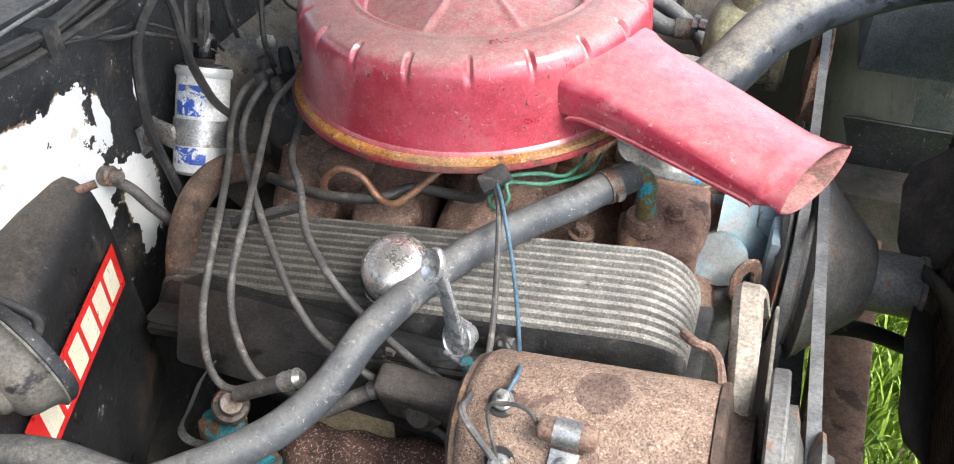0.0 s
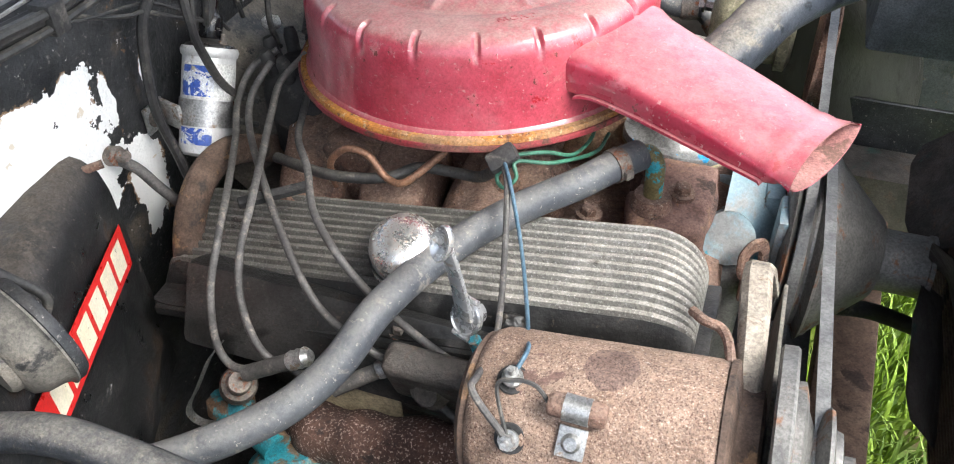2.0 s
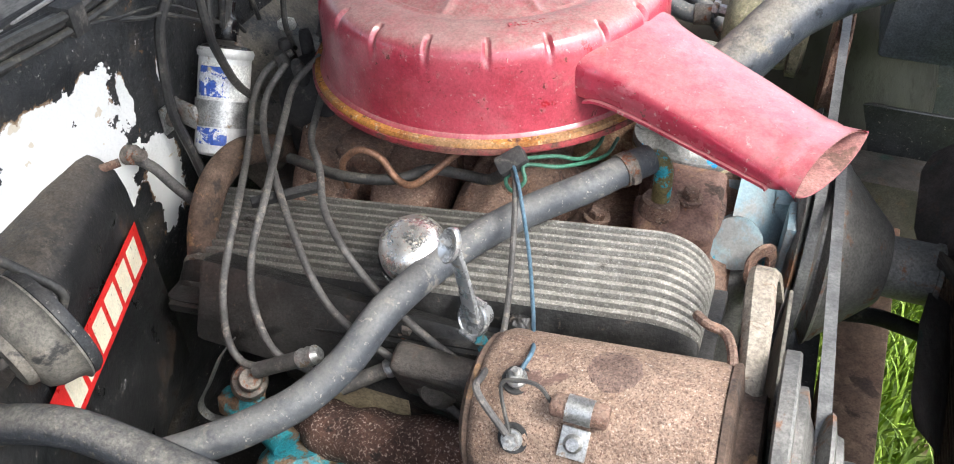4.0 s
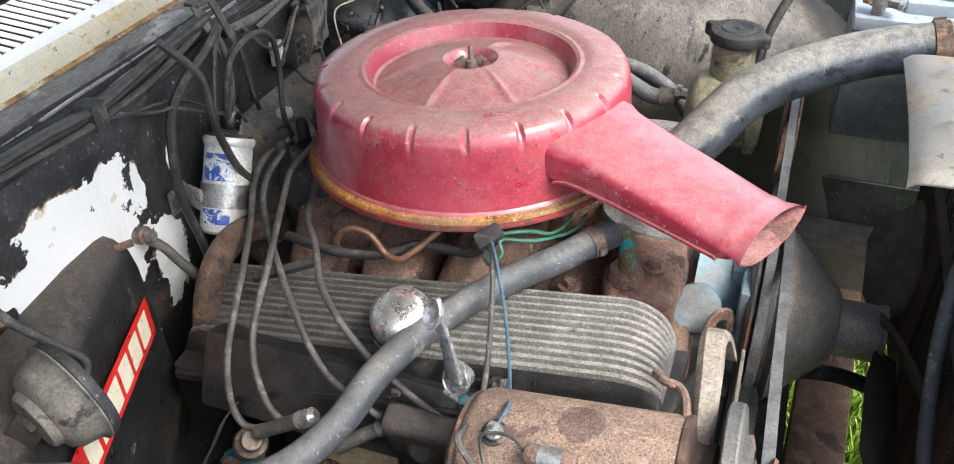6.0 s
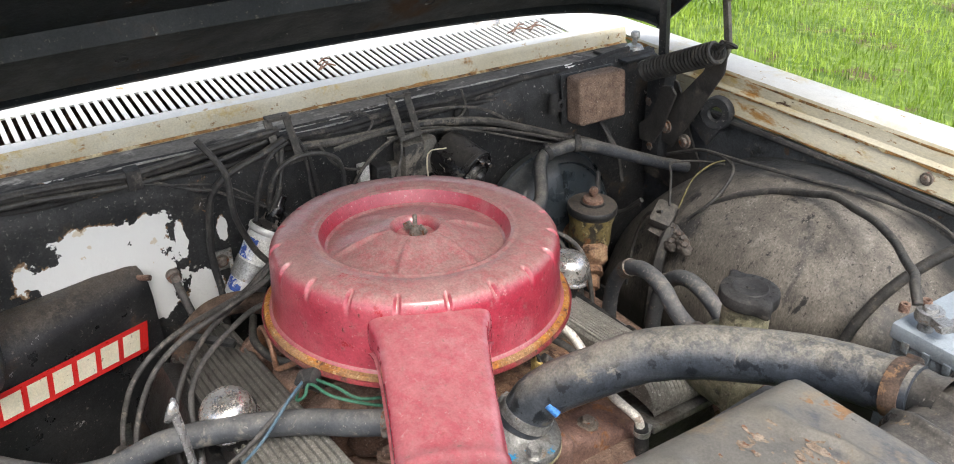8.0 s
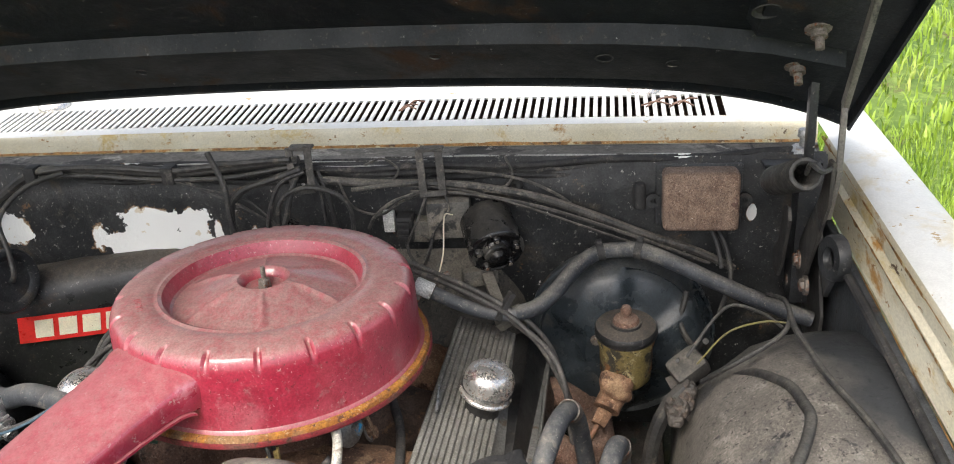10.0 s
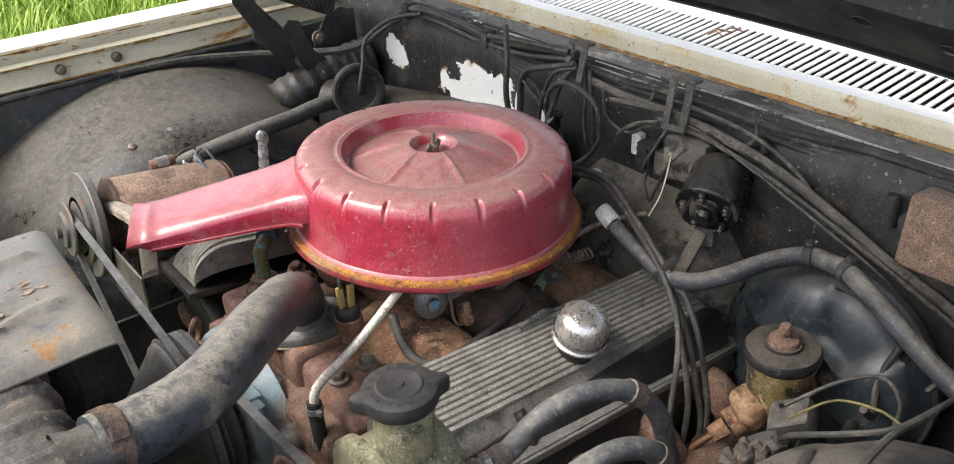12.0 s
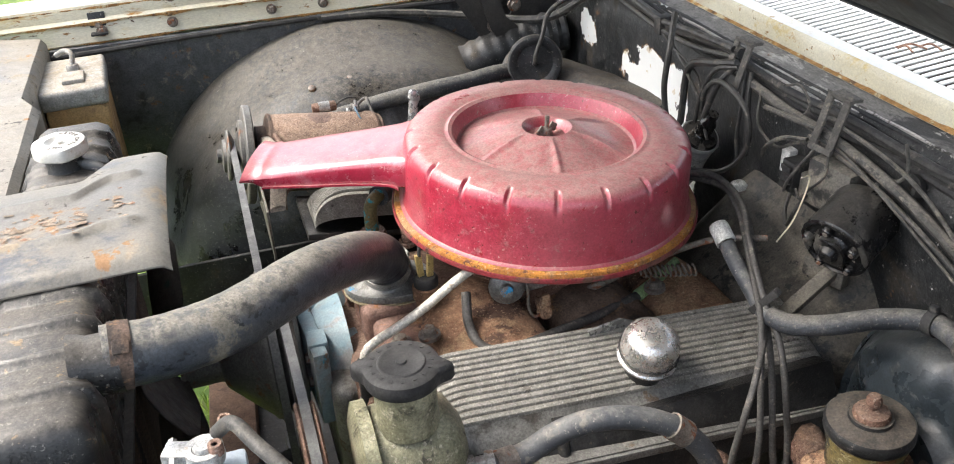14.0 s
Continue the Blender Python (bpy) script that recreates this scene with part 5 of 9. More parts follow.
def valve_cover(side):
    """Finned cast cover. side +1: the car's left bank."""
    s = side
    yi, x0, x1, zi, slope = (1.105, -0.575, -0.018, 0.676, 0.075) if s > 0 else (0.690, -0.580, 0.020, 0.680, 0.152)
    vc = root("valve_cover", ((x0 + x1) / 2, yi + s * 0.06, 0.60), "finned cast aluminium valve cover, greasy and weathered", "valve cover", "valve covers")
    ribs = 12 if s > 0 else 11
    fin = ((0.0, 0.0), (0.10, 0.0), (0.16, 0.8), (0.24, 1.0), (0.80, 1.0), (0.88, 0.8), (0.94, 0.0)) if s > 0 else ((0.0, 0.0), (0.44, 0.0), (0.50, 0.8), (0.55, 1.0), (0.86, 1.0), (0.92, 0.8), (0.98, 0.0))
    prof = [(0.0, -0.050), (0.0, -0.008)]
    for k in range(ribs):
        for ph, up in fin:
            u = (k + ph) / ribs
            prof.append((0.003 + 0.094 * u, -0.022 * u - 0.014 * u * u + (0.0040 if s > 0 else 0.0056) * (up - 1)))
    n = len(prof)
    prof += [(0.101, -0.048), (0.105, -0.056), (0.108, -0.068), (0.113, -0.073), (0.135, -0.075), (0.136, -0.084)] if s < 0 else [(0.101, -0.046), (0.107, -0.052), (0.120, -0.066), (0.131, -0.077), (0.148, -0.079), (0.149, -0.088)]
    st = []
    for k in range(11):
        a = math.pi / 2 * k / 10
        st.append((x0 + 0.030 * (1 - math.cos(a)) - 0.0, math.sin(a)))
    for k in range(1, 14):
        st.append((x0 + 0.030 + (x1 - x0 - 0.095) * k / 14, 1.0))
    for k in range(15):
        a = math.pi / 2 * (1 - k / 14)
        st.append((x1 - 0.065 * (1 - math.cos(a)), math.sin(a) ** 0.9))
    rows = []
    for x, hgt in st:
        row = []
        base = zi + slope * (x + 0.30)
        for d, z in prof:
            low = -0.075
            zz = low + (z - low) * (0.04 + 0.96 * hgt) if z > low else z
            row.append(Vector((x, yi + s * (0.068 + (d - 0.068) * (0.86 + 0.14 * hgt)), base + zz)))
        rows.append(row)
    g = G()
    g.grid([r[:n] for r in rows])
    part("cover", g, M_ALU if s > 0 else M_ALU_OILY, vc, angle=26)
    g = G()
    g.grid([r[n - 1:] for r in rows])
    # right bank: side and flange much darker than the finned top
    part("side_wall", g, M_ALU_D if s < 0 else M_ALU_M, vc, "plain dark lower side" if s < 0 else "plain grimy lower side", angle=30)
    tilt = Matrix.Translation((-0.30, 0, zi)) @ pose(0, 0, 0, 0, -math.degrees(math.atan(slope)), 0) @ Matrix.Translation((0.30, 0, -zi))
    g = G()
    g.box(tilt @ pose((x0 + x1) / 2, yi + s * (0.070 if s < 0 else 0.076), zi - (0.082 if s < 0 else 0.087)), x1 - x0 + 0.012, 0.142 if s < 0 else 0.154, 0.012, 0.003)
    part("flange", g, M_ALU_D if s < 0 else M_ALU_M, vc, "dark flange" if s < 0 else "grimy grey flange")
    for f in (0.14, 0.5, 0.86):
        x = x0 + (x1 - x0) * f
        g = G()
        g.bolt(tilt @ Vector((x, yi + s * 0.124, zi - 0.074)), (0, s * 0.25, 1), 0.008, 0.009)
        part("bolt", g, M_BOLT, vc)
    for f in (0.30, 0.70):
        x = x0 + (x1 - x0) * f
        g = G()
        if s > 0:
            g.tube([tilt @ Vector((x, yi + 0.104, zi - 0.046)), tilt @ Vector((x, yi + 0.122, zi - 0.064)), tilt @ Vector((x, yi + 0.134, zi - 0.084))], 0.0085, 14, 4)
        else:
            lump(g, tilt @ Vector((x, yi + s * 0.112, zi - 0.060)), (0.013, 0.011, 0.016), 3)
        part("boss", g, M_ALU_D, vc)
    # breather cap
    bx, by = (-0.312, 1.188) if s > 0 else (-0.272, 0.600)
    b = root("breather_cap", (bx, by, 0.69), "pitted chrome push-in breather cap", "breather cap", "breather caps")
    m = axis((bx, by, 0.690), (0, s * 0.30, 1))
    g = G()
    g.lathe([(0, 0.034), (0.010, 0.0335), (0.019, 0.0315), (0.027, 0.0270), (0.0325, 0.0205), (0.0352, 0.013), (0.0358, 0.006), (0.0355, -0.010), (0.0378, -0.012), (0.0378, -0.015), (0.034, -0.018)], m, 56)
    part("cap", g, M_CHROME, b)
    g = G()
    g.lathe([(0.038, -0.002), (0.030, -0.004), (0.026, -0.022), (0.026, -0.055)], m, 32)
    part("neck", g, M_ALU_D, b)
    return vc


valve_cover(-1)
valve_cover(1)


def engine():
    e = root("engine", (-0.28, AY, 0.25), "rusty brown V8 engine block, heads and intake manifold", "engine")
    g = G()
    g.box(pose(-0.30, AY, 0.40), 0.56, 0.36, 0.36, 0.03, 3)
    part("block", g, M_GRIME, e, "oily dark engine block")
    for s in (-1, 1):
        y0 = AY + s * 0.255
        g = G()
        off = -0.036 if s > 0 else 0.0
        g.box(pose(-0.26 + off, y0 + s * 0.01, 0.545, s * 26, 0, 0), 0.53, 0.19, 0.10, 0.012)
        part("cylinder_head", g, M_ALU_D, e, "greasy black cylinder head")
        if s < 0:
            g = G()
            pts = [(-0.40, 0.545, 0.445), (-0.375, 0.525, 0.46), (-0.34, 0.512, 0.472), (-0.29, 0.508, 0.484), (-0.23, 0.508, 0.50), (-0.17, 0.508, 0.512), (-0.08, 0.515, 0.515), (0.0, 0.54, 0.515)]
            g.tube(pts, lambda t: 0.031 + 0.005 * math.sin(t * 19) * math.sin(t * 19), 18, 8)
            part("exhaust_manifold", g, M_RUST_FLAKE, e, "flaking rusty exhaust manifold")
            for x, w in ((-0.215, 0.105), (-0.05, 0.10)):
                g = G()
                g.box(pose(x, 0.545, 0.565, 22, 0, 0), w, 0.035, 0.13, 0.012, 3)
                g.lathe([(0, 0.012), (0.012, 0.012), (0.016, 0.004), (0.022, 0.0)], axis((x - 0.005, 0.522, 0.585), (0, -1, 0.4)), 20)
                part("manifold_flange", g, M_GRIME, e, "greasy brown-black manifold flange")
            continue
        g = G()
        yy = AY + s * 0.42
        g.tube([(-0.50 + off, yy, 0.47), (-0.42 + off, yy + s * 0.01, 0.49), (-0.25 + off, yy + s * 0.02, 0.485), (-0.05 + off, yy + s * 0.015, 0.49), (0.0 + off, yy - s * 0.01, 0.50)], 0.036, 14, 6)
        for k in range(4):
            x = -0.47 + off + 0.135 * k
            u = G()
            u.tube([(x, yy - s * 0.08, 0.545), (x, yy - s * 0.04, 0.53), (x, yy + s * 0.01, 0.49)], 0.026, 12, 4)
            part("manifold_branch", u, M_RUST, e)
        part("exhaust_manifold", g, M_RUST_FLAKE if s < 0 else M_RUST, e, "flaking rusty exhaust manifold")
    # intake: plenum, runners, water crossover
    g = G()
    g.box(pose(-0.29, AY - 0.005, 0.650), 0.20, 0.17, 0.08, 0.02, 3)
    for k in range(3):
        x = -0.46 + 0.115 * k
        u = G()
        lump(u, (x, AY - 0.115, 0.650 + 0.05 * (x + 0.29)), (0.046, 0.115, 0.045), k - 5, pose(0, 0, 0, 12, 0, -(k - 1.5) * 10))
        part("runner", u, M_RUST, e, "brown rusted cast intake runner", angle=60)
    for x, w, z, mat, lab in ((-0.155, 0.078, 0.622, M_RUST_TAN, "orange-brown dusty intake runner"), (-0.325, 0.066, 0.606, M_RUST_OLD, "dark brown intake runner"), (-0.455, 0.062, 0.598, M_RUST_TAN, "orange-brown dusty intake runner")):
        u = G()
        lump(u, (x, AY + 0.125, z), (w, 0.115, 0.044), x * 37, pose(0, 0, 0, -9, 3, 8))
        part("runner", u, mat, e, lab, angle=60)
    part("plenum", g, M_RUST, e, "brown rusted cast intake plenum", angle=60)
    g = G()
    g.box(LEVEL @ pose(-0.26, AY, 0.580), 0.56, 0.36, 0.07, 0.02, 2)
    part("valley_casting", g, M_RUST, e, "brown rusted valley casting", angle=60)
    g = G()
    g.box(pose(-0.048, 0.905, 0.625), 0.092, 0.112, 0.092, 0.014, 3)
    g.box(pose(-0.035, 0.805, 0.633, 6, 0, 0), 0.082, 0.115, 0.086, 0.012, 3)
    g.box(pose(-0.052, 0.770, 0.655, 10, 0, 12), 0.062, 0.060, 0.036, 0.012, 3)
    g.box(pose(-0.052, 1.010, 0.605, -14, 0, 0), 0.080, 0.150, 0.076, 0.016, 3)
    g.box(pose(-0.008, 0.800, 0.585, 0, 0, 0), 0.030, 0.130, 0.085, 0.008, 2)
    g.box(pose(-0.010, 1.000, 0.560, 0, 0, 0), 0.034, 0.150, 0.10, 0.010, 2)
    g.tube([(-0.012, 0.755, 0.642), (-0.002, 0.790, 0.650), (0.0, 0.83, 0.645), (-0.004, 0.87, 0.635)], 0.012, 12, 5)
    part("water_crossover", g, M_MAROON, e, "brown rusted water crossover", angle=60)
    for at in ((-0.028, 0.796, 0.679), (-0.10, 0.83, 0.69), (-0.040, 1.010, 0.646), (-0.075, 1.03, 0.665), (-0.40, 1.04, 0.665), (-0.12, 0.75, 0.662), (-0.43, 0.77, 0.668)):
        g = G()
        g.bolt(at, (0.1, 0, 1), 0.010, 0.011)
        part("bolt", g, M_RUST if at[1] < 0.9 else M_BOLT, e)
    # timing cover and water pump
    g = G()
    g.box(pose(0.030, AY, 0.470), 0.06, 0.25, 0.25, 0.02, 3)
    part("timing_cover", g, M_ALU_M, e, "greasy grey timing cover")
    g = G()
    g.lathe([(0.0, 0.05), (0.035, 0.05), (0.05, 0.03), (0.075, 0.0), (0.085, -0.03)], axis((0.05, AY, 0.57), (1, 0, 0)), 36)
    g.tube([(0.03, AY - 0.11, 0.635), (0.03, AY - 0.06, 0.60), (0.04, AY, 0.58)], 0.030, 16, 5)
    g.tube([(0.065, 0.930, 0.598), (0.040, 0.926, 0.600), (0.006, 0.921, 0.601)], 0.0185, 20, 4)
    g.box(pose(0.070, 0.930, 0.580, 0, 0, 4), 0.022, 0.120, 0.12, 0.005, 2)
    g.box(pose(0.066, 0.952, 0.634), 0.028, 0.036, 0.020, 0.004, 2)
    g.box(pose(0.084, 0.822, 0.600), 0.014, 0.055, 0.13, 0.006, 2)
    part("water_pump", g, M_BLUE, e, "flaking pale blue water pump housing")
    for yy, zz in ((0.952, 0.57), (0.952, 0.61), (AY - 0.10, 0.50)):
        g = G()
        g.bolt((0.077, yy, zz), (1, 0, 0), 0.008, 0.008)
        part("pump_bolt", g, M_BOLT, e)
    # carburettor below the air cleaner
    g = G()
    g.box(pose(-0.29, AY, 0.700), 0.13, 0.11, 0.04, 0.008, 2)
    g.lathe([(0.0, 0.72), (0.062, 0.72), (0.062, 0.69), (0.055, 0.68)], Matrix.Translation((-0.29, AY, 0)), 28)
    lump(g, (-0.335, AY - 0.08, 0.70), (0.03, 0.025, 0.025), 31)
    lump(g, (-0.24, AY + 0.08, 0.70), (0.03, 0.03, 0.028), 32)
    g.lathe([(0, 0.02), (0.018, 0.02), (0.022, 0.015), (0.022, -0.02)], axis((-0.235, AY + 0.105, 0.712), (0.2, 1, -0.1)), 20)
    part("carburettor", g, M_STEEL, e, "dull grey carburettor body")
    for c_, r_, k_ in (((-0.20, 0.775, 0.66), (0.05, 0.05, 0.05), 41), ((-0.41, 0.77, 0.645), (0.05, 0.04, 0.045), 42)):
        g = G()
        lump(g, c_, r_, k_)
        part("casting_boss", g, M_RUST, e, angle=60)
    g = G()
    g.tube([(-0.555, 0.600, 0.56), (-0.555, 0.622, 0.625), (-0.555, 0.660, 0.663), (-0.555, 0.710, 0.668), (-0.555, 0.760, 0.645), (-0.555, 0.825, 0.602), (-0.555, 0.90, 0.575), (-0.555, 1.0, 0.575), (-0.555, 1.08, 0.61), (-0.555, 1.13, 0.60), (-0.555, 1.18, 0.54)], 0.018, 16, 8)
    part("bellhousing_rim", g, M_RUST_OLD, e, "rusty brown bellhousing rim")
    # lifting eye
    g = G()
    m = axis((0.060, 0.765, 0.632), (0.75, -0.65, 0.1))
    g.lathe([(0.010, -0.003), (0.020, -0.003), (0.022, 0.0), (0.020, 0.003), (0.010, 0.003), (0.010, -0.003)], m, 26, lambda a, r, z: (r * (1.0 + 0.25 * abs(math.sin(a))), z))
    g.box(Matrix.Translation((0.058, 0.768, 0.598)), 0.012, 0.032, 0.04, 0.004)
    part("lifting_eye", g, M_RUST, e, "rusty lifting eye")
    return e


engine()


def water_outlet():
    w = root("thermostat_housing", (-0.07, 0.925, 0.69), "steel thermostat housing with traces of blue paint", "thermostat housing")
    g = G()
    m = pose(-0.052, 0.905, 0.672, 0, 0, 165)
    g.lathe([(0, 0.030), (0.022, 0.029), (0.031, 0.024), (0.036, 0.016), (0.040, 0.011), (0.049, 0.010), (0.050, 0.008), (0.050, 0.0)], m, 40, lambda a, r, z: (r * (1 + (0.30 * math.cos(a) ** 2 if z < 0.012 else 0.0)), z))
    part("dome", g, M_DOME, w)
    g = G()
    g.lathe([(0.0, -0.0015), (0.0508, -0.0015), (0.0508, -0.004), (0.0, -0.004)], m, 36, lambda a, r, z: (r * (1 + 0.30 * math.cos(a) ** 2), z))
    part("gasket", g, M_CARD, w, "pale paper gasket")
    g = G()
    g.tube([(-0.050, 0.908, 0.682), (-0.049, 0.912, 0.700), (-0.046, 0.922, 0.718)], 0.029, 22, 5)
    part("spout", g, M_ALU, w)
    for at in ((-0.1005, 0.918, 0.682), (-0.0035, 0.892, 0.682)):
        g = G()
        g.bolt(at, (0, 0, 1), 0.010, 0.012)
        part("bolt", g, M_STEEL, w)
    # hose from housing to radiator
    h = root("radiator_hose", (0.1, 1.08, 0.75), "thick dusty black upper radiator hose", "hose")
    pts = [(-0.049, 0.908, 0.690), (-0.047, 0.914, 0.708), (-0.041, 0.926, 0.730), (-0.026, 0.946, 0.750), (0.000, 0.978, 0.773), (0.030, 1.022, 0.797), (0.074, 1.066, 0.814), (0.121, 1.108, 0.821), (0.165, 1.142, 0.826), (0.206, 1.162, 0.831), (0.247, 1.174, 0.836), (0.285, 1.179, 0.842)]
    path = smooth_path(pts, 7)
    g = G()
    g.sweep(path, [0.0325 + 0.0002 * math.sin(i * 1.7) for i in range(len(path))], 28)
    part("hose", g, M_HOSE_RAD, h)
    def clamp(i0, mat, lab, width=0.014):
        a, b = path[i0], path[i0 + 1]
        d = (b - a).normalized()
        c = G()
        mm = axis(a, d)
        c.lathe([(0.0330, -width / 2), (0.0345, -width / 2), (0.0352, 0), (0.0345, width / 2), (0.0330, width / 2)], mm, 32)
        c.box(mm @ pose(0.024, 0.026, 0, 0, 0, -45), 0.014, 0.007, width * 0.8, 0.002)
        part("clamp", c, mat, h, lab)
    clamp(len(path) - 4, M_RUST_OLD, "dull rusty hose clamp", 0.020)
    clamp(6, M_STEEL, "steel hose clamp")
    g = G()
    g.tube([(-0.011, 0.916, 0.743), (0.000, 0.924, 0.732)], 0.0050, 10, 2)
    part("clamp_tail", g, surf("blue_plastic", (0.05, 0.20, 0.55), (0.07, 0.24, 0.6), 20, 0.4, 0, [], 0.0), h, "blue plastic end on the clamp")


water_outlet()


def heater_hoses():
    a = root("heater_hose", (-0.2, 0.6, 0.66), "long grey heater hose lying over the valve cover", "hose", "heater hoses")
    pts = [(-0.074, 0.766, 0.740), (-0.100, 0.735, 0.738), (-0.125, 0.709, 0.731), (-0.172, 0.676, 0.715), (-0.212, 0.635, 0.702), (-0.243, 0.577, 0.696), (-0.265, 0.514, 0.690), (-0.282, 0.463, 0.668), (-0.308, 0.418, 0.652), (-0.342, 0.379, 0.645), (-0.374, 0.349, 0.642), (-0.406, 0.319, 0.640), (-0.434, 0.287, 0.620), (-0.460, 0.258, 0.610), (-0.492, 0.250, 0.634), (-0.525, 0.250, 0.652)]
    g = G()
    g.tube(pts, 0.0165, 16, 8)
    part("hose", g, M_HOSE_G, a)
    g = G()
    p = smooth_path(pts, 8)
    g.lathe([(0.0165, -0.007), (0.0182, -0.007), (0.0182, 0.007), (0.0165, 0.007)], axis(p[6], p[7] - p[6]), 22)
    g.box(axis(p[6], p[7] - p[6]) @ pose(0.019, 0, 0), 0.008, 0.010, 0.010, 0.002)
    part("clamp", g, M_BOLT, a)
    g = G()
    g.tube([(-0.51, 0.25, 0.645), (-0.54, 0.251, 0.66), (-0.60, 0.255, 0.67)], 0.0135, 14, 4)
    part("nipple", g, M_RUST, a, "rusty heater nipple")
    b = root("heater_pipe", (-0.058, 0.772, 0.67), "bent heater pipe with flaking turquoise paint", "pipe")
    g = G()
    g.tube([(-0.057, 0.773, 0.672), (-0.057, 0.773, 0.710), (-0.059, 0.772, 0.728), (-0.068, 0.770, 0.740), (-0.088, 0.752, 0.742)], 0.0105, 14, 6)
    part("pipe", g, M_PIPE_O, b)
    g = G()
    g.lathe([(0, 0.012), (0.019, 0.012), (0.022, 0.006), (0.024, -0.01)], axis((-0.057, 0.773, 0.675), (0, 0, 1)), 20)
    part("boss", g, M_RUST, b)
    c = root("heater_hose", (-0.4, 0.29, 0.66), "dusty grey heater hose along the inner wing", "hose", "heater hoses")
    g = G()
    pts = [(0.0, 0.315, 0.645), (-0.05, 0.302, 0.674), (-0.12, 0.294, 0.686), (-0.20, 0.290, 0.697), (-0.288, 0.289, 0.705), (-0.364, 0.292, 0.711), (-0.44, 0.288, 0.718), (-0.52, 0.270, 0.70), (-0.60, 0.24, 0.66), (-0.65, 0.23, 0.64)]
    g.tube(pts, 0.0165, 16, 8)
    part("hose", g, M_HOSE, c)
    p = smooth_path(pts, 8)
    for at in (4, 54):
        g = G()
        g.lathe([(0.0164, -0.006), (0.0178, -0.006), (0.0178, 0.006), (0.0164, 0.006)], axis(p[at], p[at + 1] - p[at]), 22)
        g.box(axis(p[at], p[at + 1] - p[at]) @ pose(0.019, 0, 0), 0.007, 0.009, 0.009, 0.002)
        part("clamp", g, M_BOLT, c, "dull steel band on the hose")
    g = G()
    g.tube([(0.02, 0.320, 0.628), (0.0, 0.315, 0.645), (-0.02, 0.310, 0.657)], 0.0135, 14, 4)
    part("spigot", g, M_RUST, c, "rusty pipe end inside the hose")


heater_hoses()


